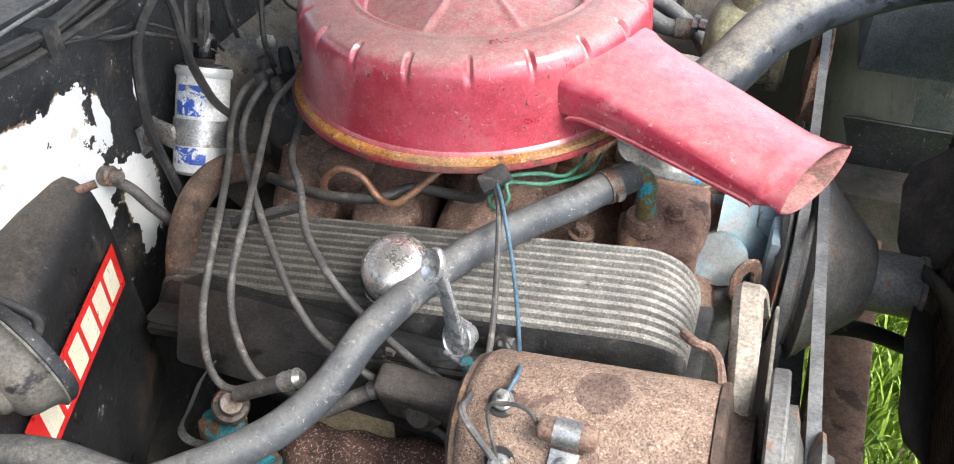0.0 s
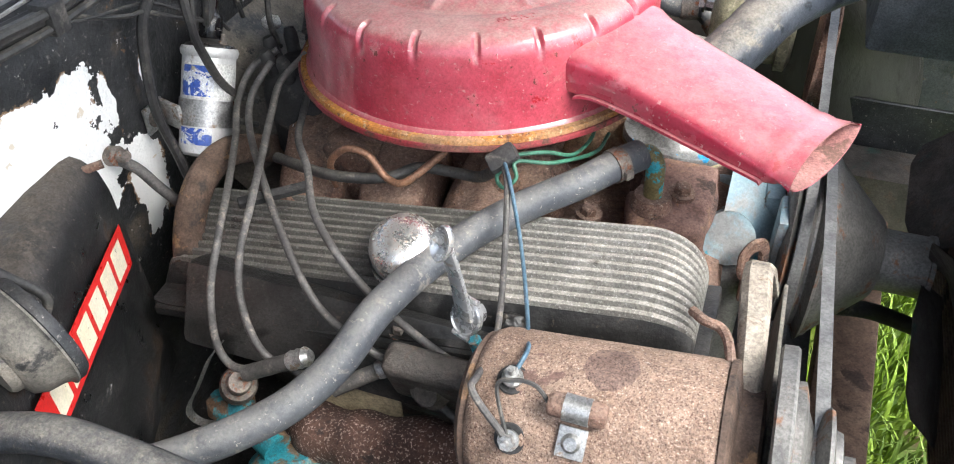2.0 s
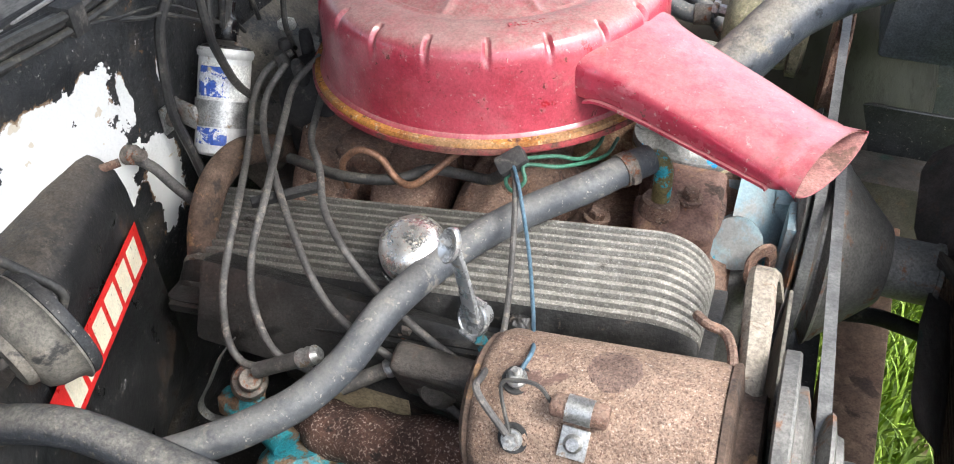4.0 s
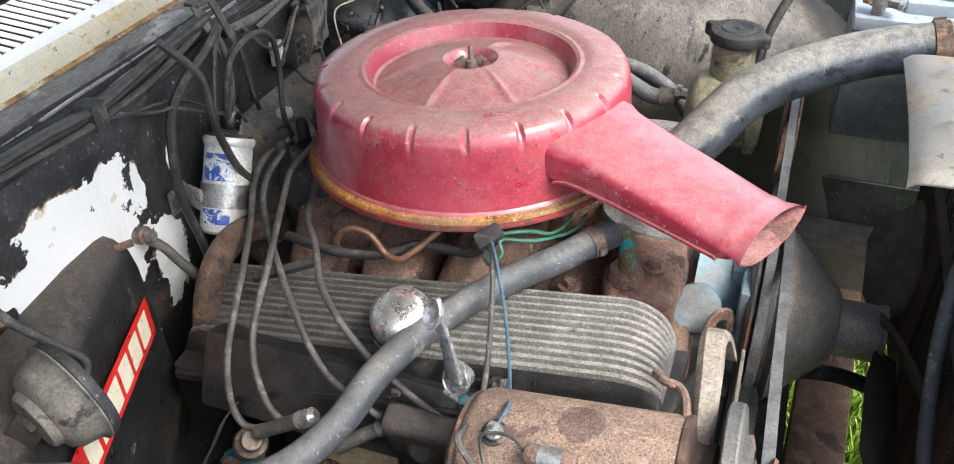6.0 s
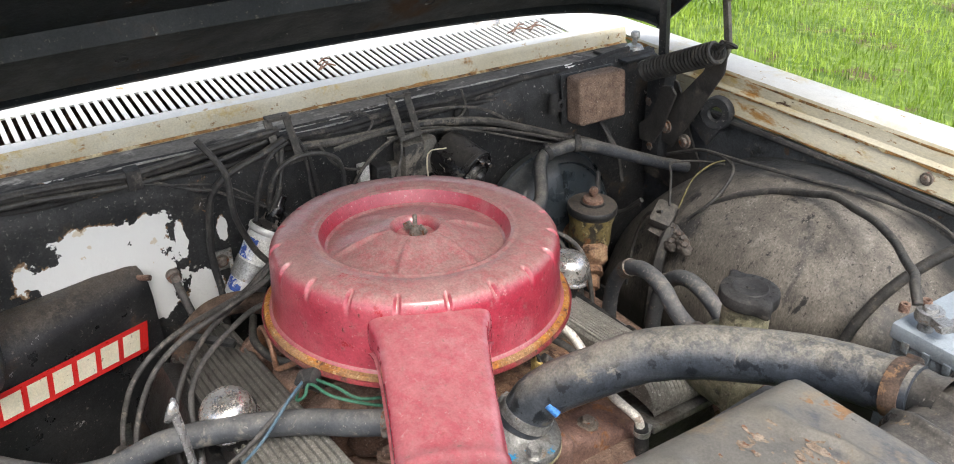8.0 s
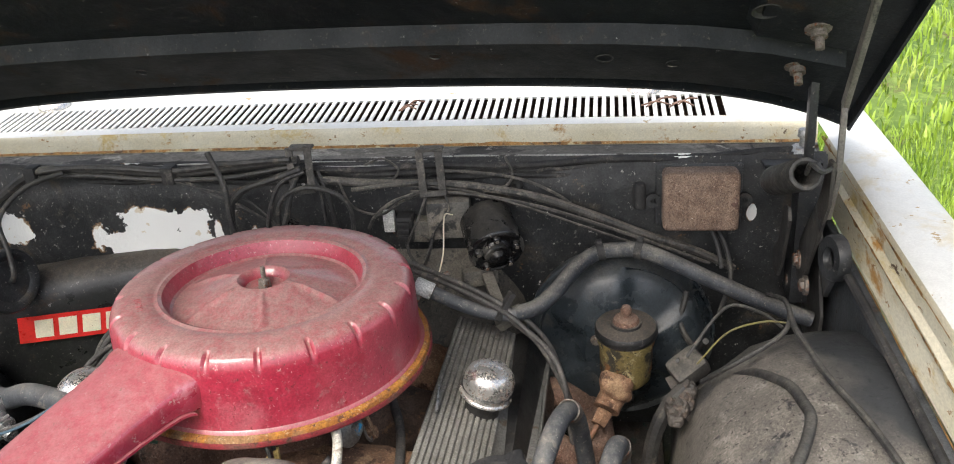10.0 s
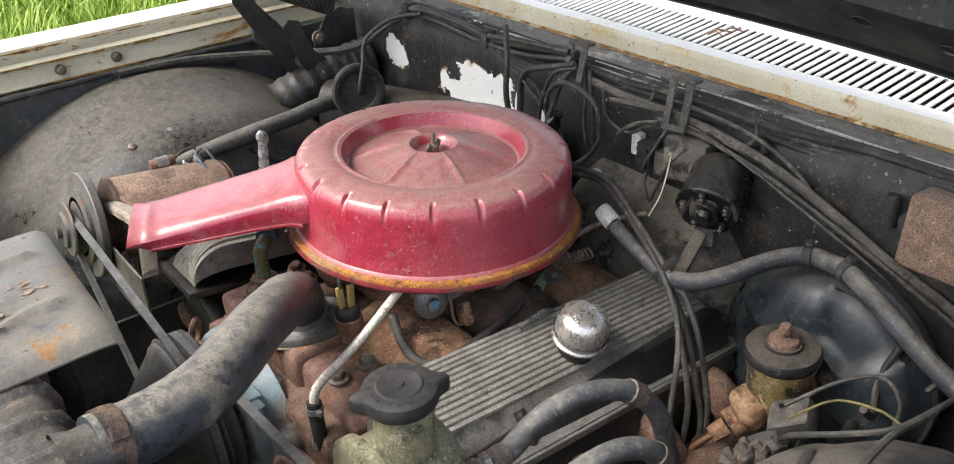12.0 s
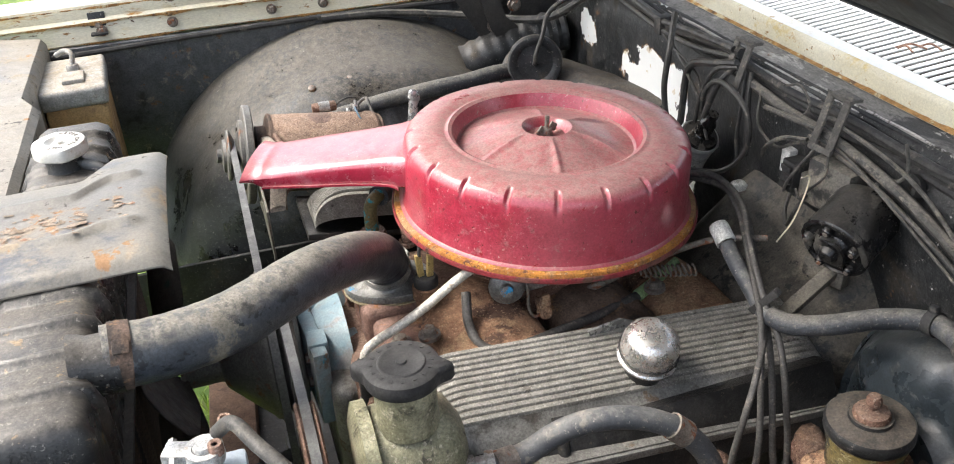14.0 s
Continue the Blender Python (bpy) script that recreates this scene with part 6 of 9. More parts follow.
def generator():
    gy, gz = 0.457, 0.690
    ge = root("generator", (-0.02, gy, 0.63), "pitted rusty steel generator with terminal studs", "generator")
    m = axis((-0.135, gy, gz - 0.016), (1, 0, 0.13))
    def gzx(x):
        return gz - 0.016 + 0.13 * (x + 0.135)
    g = G()
    g.lathe([(0.0, -0.004), (0.050, -0.003), (0.066, 0.002), (0.0695, 0.010), (0.070, 0.016), (0.070, 0.192), (0.066, 0.196), (0.0, 0.196)], m, 64)
    part("case", g, M_RUST_PIT, ge, angle=50)
    g = G()
    g.lathe([(0.060, 0.194), (0.0715, 0.194), (0.0715, 0.199), (0.068, 0.201), (0.052, 0.204), (0.050, 0.210), (0.050, 0.220), (0.04, 0.222), (0.0, 0.222)], m, 48)
    part("end_frame", g, M_RUST_OLD, ge, "rust-brown drive-end frame")
    g = G()
    g.lathe([(0.0, -0.020), (0.03, -0.018), (0.055, -0.010), (0.064, -0.004), (0.064, 0.004)], m, 48)
    part("end_cap", g, M_RUST_OLD, ge, "rusty brown rear cap")
    # oval oily mark on the case
    rows = []
    for i in range(9):
        ring = []
        for j in range(40):
            t = 2 * math.pi * j / 40
            q = i / 8 * (1 + 0.03 * math.sin(5 * t) + 0.025 * math.sin(11 * t + 1))
            x, a = -0.0365 + 0.0225 * q * math.cos(t), radians(86.5 + 20 * q * math.sin(t))
            r = 0.0705 if i < 8 else 0.0694
            ring.append(Vector((x, gy + r * math.cos(a), gzx(x) + 1.0085 * r * math.sin(a))))
        rows.append(ring)
    g = G()
    g.grid(rows, True)
    part("oil_mark", g, M_RUST_OILY, ge, "oval oil-darkened mark")
    # short bent strap behind the case
    g = G()
    strap = smooth_path([(0.012, 0.560, 0.738), (0.023, 0.545, 0.745), (0.036, 0.541, 0.745), (0.044, 0.525, 0.748), (0.049, 0.496, 0.752), (0.050, 0.480, 0.745)], 5)
    g.sweep(strap, [0.0045] * len(strap), 8)
    part("strap", g, M_RUST, ge, "short rusty bent strap")
    def stud(x, ang):
        a = radians(ang)
        n = Vector((0, math.cos(a), math.sin(a)))
        p = Vector((x, gy, gzx(x))) + n * 0.070
        s = G()
        s.lathe([(0.0, 0.0004), (0.0105, 0.0006), (0.0118, 0.0010), (0.0125, 0.0004), (0.0125, -0.002)], axis(p, n), 24)
        t = part("terminal", s, M_RUBBER, ge, "black insulated terminal")
        s = G()
        s.lathe([(0, 0.021), (0.0028, 0.021), (0.0030, 0.013)], axis(p, n), 10)
        s.lathe([(0.0, 0.0135), (0.0062, 0.0135), (0.0066, 0.008), (0.0066, 0.006)], axis(p, n), 6)
        s.lathe([(0.0, 0.006), (0.0085, 0.006), (0.0085, 0.003), (0.006, 0.0025), (0.006, -0.002)], axis(p, n), 18)
        part("nut", s, M_STEEL, t)
        return p + n * 0.007
    ta = stud(-0.108, 108)
    tb = stud(-0.099, 145)
    # suppressor capacitor in its strap
    a = radians(121)
    n = Vector((0, math.cos(a), math.sin(a)))
    p = Vector((-0.052, gy, gzx(-0.052))) + n * 0.081
    c = G()
    c.lathe([(0, -0.022), (0.008, -0.022), (0.0095, -0.020), (0.0095, 0.020), (0.008, 0.022), (0, 0.022)], axis(p, (1, 0, 0)), 24)
    cap = part("capacitor", c, M_RUST, ge, "orange-brown suppressor capacitor")
    c = G()
    c.lathe([(0.0096, -0.010), (0.0106, -0.010), (0.0106, 0.010), (0.0096, 0.010)], axis(p, (1, 0, 0)), 24)
    down = Vector((0, -math.sin(a), math.cos(a)))
    q = Vector((-0.052, gy, gzx(-0.052))) + Vector((0, math.cos(a + 0.33), math.sin(a + 0.33))) * 0.072
    c.box(axis(q, Vector((0, math.cos(a + 0.33), math.sin(a + 0.33)))), 0.022, 0.024, 0.0025, 0.001)
    c.lathe([(0, 0.005), (0.005, 0.0048), (0.0075, 0.002), (0.0075, -0.001)], axis(q + Vector((0, math.cos(a + 0.33), math.sin(a + 0.33))) * 0.001, Vector((0, math.cos(a + 0.33), math.sin(a + 0.33)))), 18)
    part("strap", c, M_STEEL, cap, "zinc strap and screw")
    c = G()
    c.tube([p + Vector((-0.022, 0, 0)), p + Vector((-0.034, 0.004, 0.010)), p + Vector((-0.05, 0.002, 0.012)), p + Vector((-0.062, -0.002, 0.004)), tb], 0.0018, 6, 6)
    part("lead", c, M_CABLE, cap)
    # oil stain on the crown of the case
    g = G()
    rows = []
    for i in range(9):
        u = i / 8 * 2 - 1
        row = []
        for k in range(9):
            v = (k / 8 * 2 - 1) * math.sqrt(max(0.0, 1 - u * u))
            t = radians(86) + v * 0.25
            x = -0.048 + 0.029 * u
            row.append(Vector((x, gy + 0.0704 * math.cos(t), gzx(x) + 0.0704 * math.sin(t))))
        rows.append(row)
    g.grid(rows)
    part("oil_stain", g, surf("dark_oil_stain", (0.12, 0.070, 0.054), (0.155, 0.095, 0.075), 60, 0.6, 0, [((0.06, 0.033, 0.025), 620, 0.52, 0.66, 0.9), ((0.26, 0.19, 0.15), 560, 0.60, 0.70, 0.8)], 0.4, 700), ge, "dark round oil stain")
    # pulley with its fan
    g = G()
    g.lathe([(0.0, 0.228), (0.085, 0.228), (0.088, 0.230), (0.088, 0.240), (0.086, 0.242), (0.062, 0.243), (0.062, 0.249), (0.050, 0.252)], m, 64)
    part("fan_disc", g, M_PULLEY, ge, "grey cooling fan disc")
    g = G()
    g.lathe([(0.0, 0.250), (0.040, 0.250), (0.043, 0.252), (0.030, 0.257), (0.030, 0.259), (0.043, 0.265), (0.046, 0.268), (0.044, 0.271), (0.030, 0.273), (0.028, 0.278), (0.012, 0.280), (0.012, 0.288), (0, 0.288)], m, 48)
    part("pulley", g, M_PULLEY, ge, "grey generator pulley")
    # slotted adjusting arm arching over
    g = G()
    arc = [(0.070, 0.405, 0.690), (0.068, 0.435, 0.716), (0.065, 0.490, 0.738), (0.061, 0.550, 0.752), (0.058, 0.600, 0.755), (0.062, 0.635, 0.735), (0.072, 0.655, 0.690)]
    rows = []
    for i, q in enumerate(smooth_path(arc, 6)):
        t = i / 36
        w, th = 0.0062 + 0.0062 * min(1.0, t / 0.55), 0.008 + 0.006 * math.sin(math.pi * t)
        rows.append([q + Vector((-w, 0, th * 0.3)), q + Vector((-w * 0.6, 0.0, th * 0.7)), q + Vector((w * 0.6, 0, th * 0.7)), q + Vector((w, 0, th * 0.3)), q + Vector((w, 0, -th * 0.5)), q + Vector((-w, 0, -th * 0.5))])
    g.grid(rows, True)
    part("adjusting_arm", g, surf("dirty_cast_arm", (0.24, 0.205, 0.165), (0.31, 0.275, 0.225), 14, 0.75, 0, [((0.16, 0.10, 0.06), 30, 0.60, 0.74, 0.9), ((0.12, 0.11, 0.10), 60, 0.66, 0.74, 0.8)], 0.4, 260), ge, "beige dirty cast adjusting arm", angle=40)
    g = G()
    g.box(pose(0.0895, gy + 0.08, gz - 0.045, 0, 0, 0), 0.004, 0.26, 0.10, 0.0015)
    part("bracket", g, M_GREY_SHEET, ge, "thin grey bracket plate")
    g = G()
    g.lathe([(0, 0.022), (0.010, 0.022), (0.011, 0.018), (0.011, 0.0), (0.016, -0.002), (0.016, -0.02)], axis((0.080, 0.54, 0.655), (0.1, -0.3, 1)), 20)
    part("grease_cap", g, M_GREY_SHEET, ge, "dusty rubber cap")
    g = G()
    rows = []
    for q in smooth_path([(0.012, 0.535, 0.655), (0.020, 0.545, 0.672), (0.040, 0.55, 0.674), (0.050, 0.535, 0.655), (0.052, 0.52, 0.62)], 5):
        rows.append([q + Vector(d) for d in ((0.002, -0.009, 0.002), (0.002, 0.009, 0.002), (-0.002, 0.009, -0.002), (-0.002, -0.009, -0.002))])
    g.grid(rows, True)
    part("strap_bracket", g, M_RUST, ge, "rusty brown bent strap")
    # thin wires to the studs
    def wire(pts, r, mat, name, lab):
        w = G()
        w.tube(pts, r, 8, 8)
        single(name, w, mat, lab, "wire", "generator wires")
    wire([(-0.193, 0.674, 0.760), (-0.183, 0.652, 0.752), (-0.165, 0.59, 0.722), (-0.15, 0.53, 0.708), (-0.14, 0.48, 0.715), (-0.135, 0.43, 0.745), (-0.13, 0.405, 0.755), tuple(tb)], 0.0030, M_WIRE, "generator_wire", "grey-brown wire to the lower generator stud")
    wire([(-0.193, 0.676, 0.764), (-0.178, 0.650, 0.756), (-0.152, 0.60, 0.730), (-0.130, 0.545, 0.720), (-0.112, 0.49, 0.735), (-0.103, 0.455, 0.757), tuple(ta)], 0.0020, M_BLUE_W, "generator_wire", "thin blue wire to the upper generator stud")
    return ge


generator()


def belts_and_fan():
    fx, fy, fz = 0.105, AY - 0.03, 0.585
    p = root("fan_pulley", (fx, fy, fz - 0.12), "grooved fan pulley with a conical grey fan drive", "pulley")
    m = axis((fx, fy, fz), (1, 0, 0))
    g = G()
    g.lathe([(0.0, -0.02), (0.085, -0.02), (0.108, -0.016), (0.112, -0.013), (0.097, -0.006), (0.097, -0.003), (0.112, 0.003), (0.112, 0.005), (0.097, 0.011), (0.097, 0.014), (0.113, 0.021), (0.110, 0.024), (0.105, 0.026)], m, 72)
    part("pulley", g, M_PULLEY, p)
    g = G()
    g.lathe([(0.108, 0.024), (0.106, 0.030), (0.100, 0.034), (0.048, 0.088), (0.044, 0.091), (0.037, 0.093), (0.036, 0.096), (0.036, 0.142), (0.038, 0.143), (0.038, 0.148), (0.0, 0.150)], m, 64)
    part("fan_drive", g, M_PULLEY, p, "conical grey fan spacer")
    for deg in (20, 150, 200, 330):
        a = radians(deg)
        rows = []
        for i in range(9):
            r = 0.030 + 0.170 * i / 8
            w = 0.026 + 0.024 * min(1, i / 3)
            tw = radians(32)
            row = []
            for j in range(7):
                q = (j / 6 - 0.5) * 2 * w * (1 - 0.25 * (i == 8))
                ang = a + q * math.cos(tw) / max(r, 0.05)
                row.append(Vector((fx + 0.153 + q * math.sin(tw) + 0.006 * (1 - (q / w) ** 2), fy + r * math.cos(ang), fz + r * math.sin(ang))))
            rows.append(row)
        b = G()
        b.grid(rows)
        b.grid([[v + Vector((0.002, 0, 0)) for v in r_] for r_ in rows])
        part("fan_blade", b, M_GRIME, p, "dark oily steel fan blade")
    # belts
    def belt(circles, x, name, lab):
        """A belt round pulleys given as (y, z, radius), in order round the outside."""
        pts = []
        n = len(circles)
        for i in range(n):
            (y0, z0, r0), (y1, z1, r1) = circles[i], circles[(i + 1) % n]
            d = math.hypot(y1 - y0, z1 - z0)
            base = math.atan2(z1 - z0, y1 - y0)
            off = math.acos((r0 - r1) / d)
            th = base - off
            pts.append(((y0 + r0 * math.cos(th), z0 + r0 * math.sin(th), th), (y1 + r1 * math.cos(th), z1 + r1 * math.sin(th), th), i))
        loop = []
        for i in range(n):
            (a, b, _), (c, _, _) = pts[i], pts[(i + 1) % n]
            loop += [(a[0], a[1], a[2]), (b[0], b[1], b[2])]
            y1, z1, r1 = circles[(i + 1) % n]
            t0, t1 = b[2], c[2]
            while t1 < t0:
                t1 += 2 * math.pi
            for k in range(1, 12):
                t = t0 + (t1 - t0) * k / 12
                loop.append((y1 + r1 * math.cos(t), z1 + r1 * math.sin(t), t))
        g = G()
        rows = []
        for y, z, t in loop + loop[:1]:
            cy, cz = math.cos(t), math.sin(t)
            rows.append([Vector((x - 0.0055, y, z)), Vector((x - 0.0055, y + 0.001 * cy, z + 0.001 * cz)), Vector((x + 0.0055, y + 0.001 * cy, z + 0.001 * cz)), Vector((x + 0.0055, y, z)), Vector((x + 0.004, y - 0.008 * cy, z - 0.008 * cz)), Vector((x - 0.004, y - 0.008 * cy, z - 0.008 * cz))])
        g.grid(rows, True)
        single(name, g, M_BELT, lab, "belt", "drive belts")
    crank = (AY, 0.33, 0.085)
    belt([(fy, fz, 0.112), (0.457, 0.690, 0.045), crank], fx + 0.017, "drive_belt", "worn grey generator drive belt")
    belt([(1.205, 0.655, 0.075), (fy, fz, 0.112), crank], fx, "drive_belt", "worn grey power steering drive belt")
    c = root("crank_pulley", (fx, AY, 0.24), "dark greasy crankshaft pulley below the fan", "pulley")
    g = G()
    g.lathe([(0, -0.02), (0.085, -0.016), (0.088, 0.0), (0.085, 0.026), (0.03, 0.03), (0, 0.03)], axis((fx, AY, 0.33), (1, 0, 0)), 48)
    part("pulley", g, M_PULLEY, c)


belts_and_fan()


def steering_pump():
    py, pz = 1.235, 0.675
    ps = root("power_steering_pump", (0.02, py, 0.60), "oily olive power steering pump with black filler cap", "steering pump")
    m = axis((-0.035, py, pz), (1, 0, 0))
    g = G()
    g.lathe([(0.0, -0.022), (0.03, -0.020), (0.052, -0.008), (0.058, 0.004), (0.058, 0.070), (0.056, 0.076), (0.066, 0.078), (0.066, 0.092), (0.05, 0.098), (0.0, 0.10)], m, 56)
    g.box(pose(0.0, py + 0.03, pz - 0.03), 0.08, 0.08, 0.06, 0.02, 3)
    part("reservoir", g, M_OLIVE, ps)
    g = G()
    g.lathe([(0.034, 0.725), (0.033, 0.735), (0.0325, 0.790), (0.0, 0.790)], Matrix.Translation((0.004, 1.245, 0)), 40)
    part("filler_neck", g, M_OLIVE, ps)
    cap = G()
    def ear(a, r, z):
        if r < 0.03:
            return r, z
        return r + 0.013 * math.exp(-((math.degrees(a) % 180 - 160) / 11) ** 2), z
    cap.lathe([(0, 0.8135), (0.005, 0.8135), (0.006, 0.8115), (0.020, 0.8115), (0.0215, 0.8125), (0.024, 0.8125), (0.0255, 0.8110), (0.036, 0.8105), (0.0395, 0.808), (0.0405, 0.804), (0.0405, 0.794), (0.039, 0.791), (0.033, 0.790)], Matrix.Translation((0.005, 1.245, -0.006)), 90, ear)
    c = part("filler_cap", cap, M_RUBBER, ps, "black winged filler cap")
    g = G()
    for k in range(16):
        a = 2 * math.pi * k / 16 + 0.2
        g.box(pose(0.005 + 0.031 * math.cos(a), 1.245 + 0.031 * math.sin(a), 0.8052, 0, 0, math.degrees(a)), 0.004, 0.004, 0.0007, 0)
    part("marking_bars", g, M_RUBBER, c)
    g = G()
    g.lathe([(0.0, 0.130), (0.070, 0.128), (0.074, 0.130), (0.068, 0.136), (0.068, 0.142), (0.075, 0.148), (0.072, 0.151), (0.03, 0.146), (0.0, 0.146)], axis((-0.035, 1.205, 0.655), (1, 0, 0)), 60)
    part("pulley", g, M_RUST, ps, "rusty brown pump pulley")
    g = G()
    g.lathe([(0, 0.0), (0.012, 0.0), (0.012, 0.012), (0.009, 0.013), (0.009, 0.024), (0.013, 0.025), (0.013, 0.034), (0.0, 0.034)], axis((-0.045, 1.275, 0.668), (-1, 0.1, 0.05)), 6)
    part("union", g, M_STEEL, ps, "hexagon hose union")
    # two hoses
    for k, pts in enumerate(([(-0.075, 1.277, 0.660), (-0.115, 1.272, 0.660), (-0.150, 1.272, 0.676), (-0.180, 1.279, 0.690), (-0.220, 1.288, 0.694), (-0.262, 1.297, 0.683), (-0.300, 1.305, 0.656), (-0.33, 1.312, 0.61), (-0.345, 1.32, 0.54), (-0.35, 1.33, 0.45)],
                            [(-0.040, 1.31, 0.60), (-0.075, 1.335, 0.625), (-0.115, 1.345, 0.650), (-0.155, 1.352, 0.665), (-0.200, 1.360, 0.668), (-0.240, 1.367, 0.650), (-0.270, 1.37, 0.61), (-0.285, 1.375, 0.54), (-0.29, 1.38, 0.45)])):
        h = root("power_steering_hose", pts[4], "thick grey rubber power steering hose", "hose", "steering hoses")
        g = G()
        g.tube(pts, 0.0135, 14, 7)
        part("hose", g, M_HOSE_G, h)
        q = smooth_path(pts, 7)
        for i in (3, 40):
            g = G()
            g.lathe([(0.0135, -0.013), (0.0158, -0.012), (0.0158, 0.012), (0.0135, 0.013)], axis(q[i], q[i + 1] - q[i]), 18)
            part("ferrule", g, M_BOLT, h, "crimped hose end")


steering_pump()


def fuel_pipe():
    f = root("fuel_pipe", (-0.05, 1.03, 0.66), "bright bent metal fuel pipe with a rubber end", "pipe")
    g = G()
    g.tube([(-0.175, 1.000, 0.752), (-0.145, 1.020, 0.748), (-0.113, 1.034, 0.741), (-0.067, 1.037, 0.712), (-0.030, 1.038, 0.692), (-0.004, 1.043, 0.684), (0.014, 1.049, 0.674), (0.018, 1.052, 0.650)], 0.0062, 12, 8)
    part("pipe", g, M_SILVERP, f)
    g = G()
    g.tube([(0.0175, 1.0515, 0.664), (0.019, 1.054, 0.64), (0.018, 1.058, 0.60), (0.012, 1.06, 0.56)], 0.0095, 12, 6)
    part("rubber_end", g, M_RUBBER, f)
    for z in (0.655, 0.600):
        g = G()
        g.lathe([(0.0096, -0.004), (0.0112, -0.004), (0.0112, 0.004), (0.0096, 0.004)], axis((0.0185, 1.0535, z), (0, 0.06, -1)), 16)
        g.box(pose(0.0185, 1.066, z, 0, 0, 20), 0.007, 0.008, 0.008, 0.0015)
        part("clip", g, M_STEEL, f, "small steel hose clip")


fuel_pipe()


def sender():
    s = root("temperature_sender", (-0.095, 0.965, 0.68), "brass temperature sender with two spade wires", "sender")
    g = G()
    g.lathe([(0.016, 0.660), (0.016, 0.676), (0.0195, 0.677), (0.0195, 0.694), (0.016, 0.697), (0, 0.697)], Matrix.Translation((-0.092, 0.960, 0)), 24)
    part("body", g, M_RUST_TAN, s)
    g = G()
    g.lathe([(0.017, 0.696), (0.017, 0.706), (0.014, 0.710), (0, 0.710)], Matrix.Translation((-0.092, 0.960, 0)), 24)
    part("insulator", g, M_RUBBER, s, "black insulator")
    for k in (-1, 1):
        g = G()
        g.box(pose(-0.092 + k * 0.0068, 0.960 - k * 0.002, 0.727, 0, k * 4, 10), 0.009, 0.006, 0.034, 0.0012)
        t = part("spade", g, M_SPADE, s, "yellowed spade terminal")
        w = G()
        w.tube([(-0.092 + k * 0.0068, 0.960, 0.742), (-0.096 + k * 0.007, 0.955, 0.756), (-0.115 + k * 0.006, 0.935, 0.758), (-0.14, 0.905, 0.735 + 0.005 * k)], 0.0026, 8, 6)
        part("lead", w, M_CABLE, t)


sender()


def dipstick():
    d = root("dipstick", (-0.17, 0.535, 0.60), "chrome dipstick handle in a turquoise tube", "dipstick")
    top, base = Vector((-0.198, 0.519, 0.789)), Vector((-0.182, 0.531, 0.694))
    n = Vector((-0.35, -0.85, 0.40)).normalized()
    e2 = (Vector((0, 0, 1)) - n * n.z).normalized()
    e1 = n.cross(e2)
    def facing(at, w, h):
        m = Matrix.Identity(4)
        for i, c in enumerate((e1 * w, e2 * h, n)):
            m.col[i][:3] = c
        m.translation = at
        return m
    g = G()
    g.lathe([(0, -0.0012), (0.005, -0.0008), (0.0082, 0.0022), (0.0098, 0.0028), (0.0106, 0.0012), (0.0104, -0.003), (0.007, -0.008), (0, -0.010)], facing(top, 1.0, 1.6), 32)
    rows = []
    pts = smooth_path([top - n * 0.004, top.lerp(base, 0.3) - n * 0.004, top.lerp(base, 0.65) - n * 0.002, base + n * 0.002], 5)
    for i, p in enumerate(pts):
        t = i / (len(pts) - 1)
        w, h = 0.0080 + 0.0020 * t, 0.0066 - 0.0020 * math.sin(math.pi * t)
        rows.append([p + w * math.cos(q) * e1 + h * math.copysign(abs(math.sin(q)) ** 0.7, math.sin(q)) * n for q in [2 * math.pi * k / 16 for k in range(16)]])
    g.grid(rows, True)
    part("handle", g, M_ZINC, d, "bright cast handle with a scooped end")
    g = G()
    g.lathe([(0, 0.0035), (0.010, 0.0030), (0.0150, 0.0022), (0.0165, 0.0036), (0.0182, 0.0024), (0.0185, -0.001), (0.0175, -0.004), (0.011, -0.006), (0.010, -0.018), (0, -0.018)], facing(base, 0.95, 1.0), 36)
    for k in (-1, 1):
        q = base + e2 * (0.0185 * k) + n * 0.001
        g.tube([q - e1 * 0.009, q + e1 * 0.009], 0.0032, 10, 2)
    part("cap", g, M_ZINC, d, "cast zinc cap with two lugs")
    g = G()
    g.tube([base + Vector((0.006, 0.002, -0.03)), base + Vector((0.022, 0.010, -0.09)), base + Vector((0.04, 0.02, -0.18))], 0.0065, 10, 5)
    part("tube", g, M_TURQ, d, "turquoise painted tube")


dipstick()


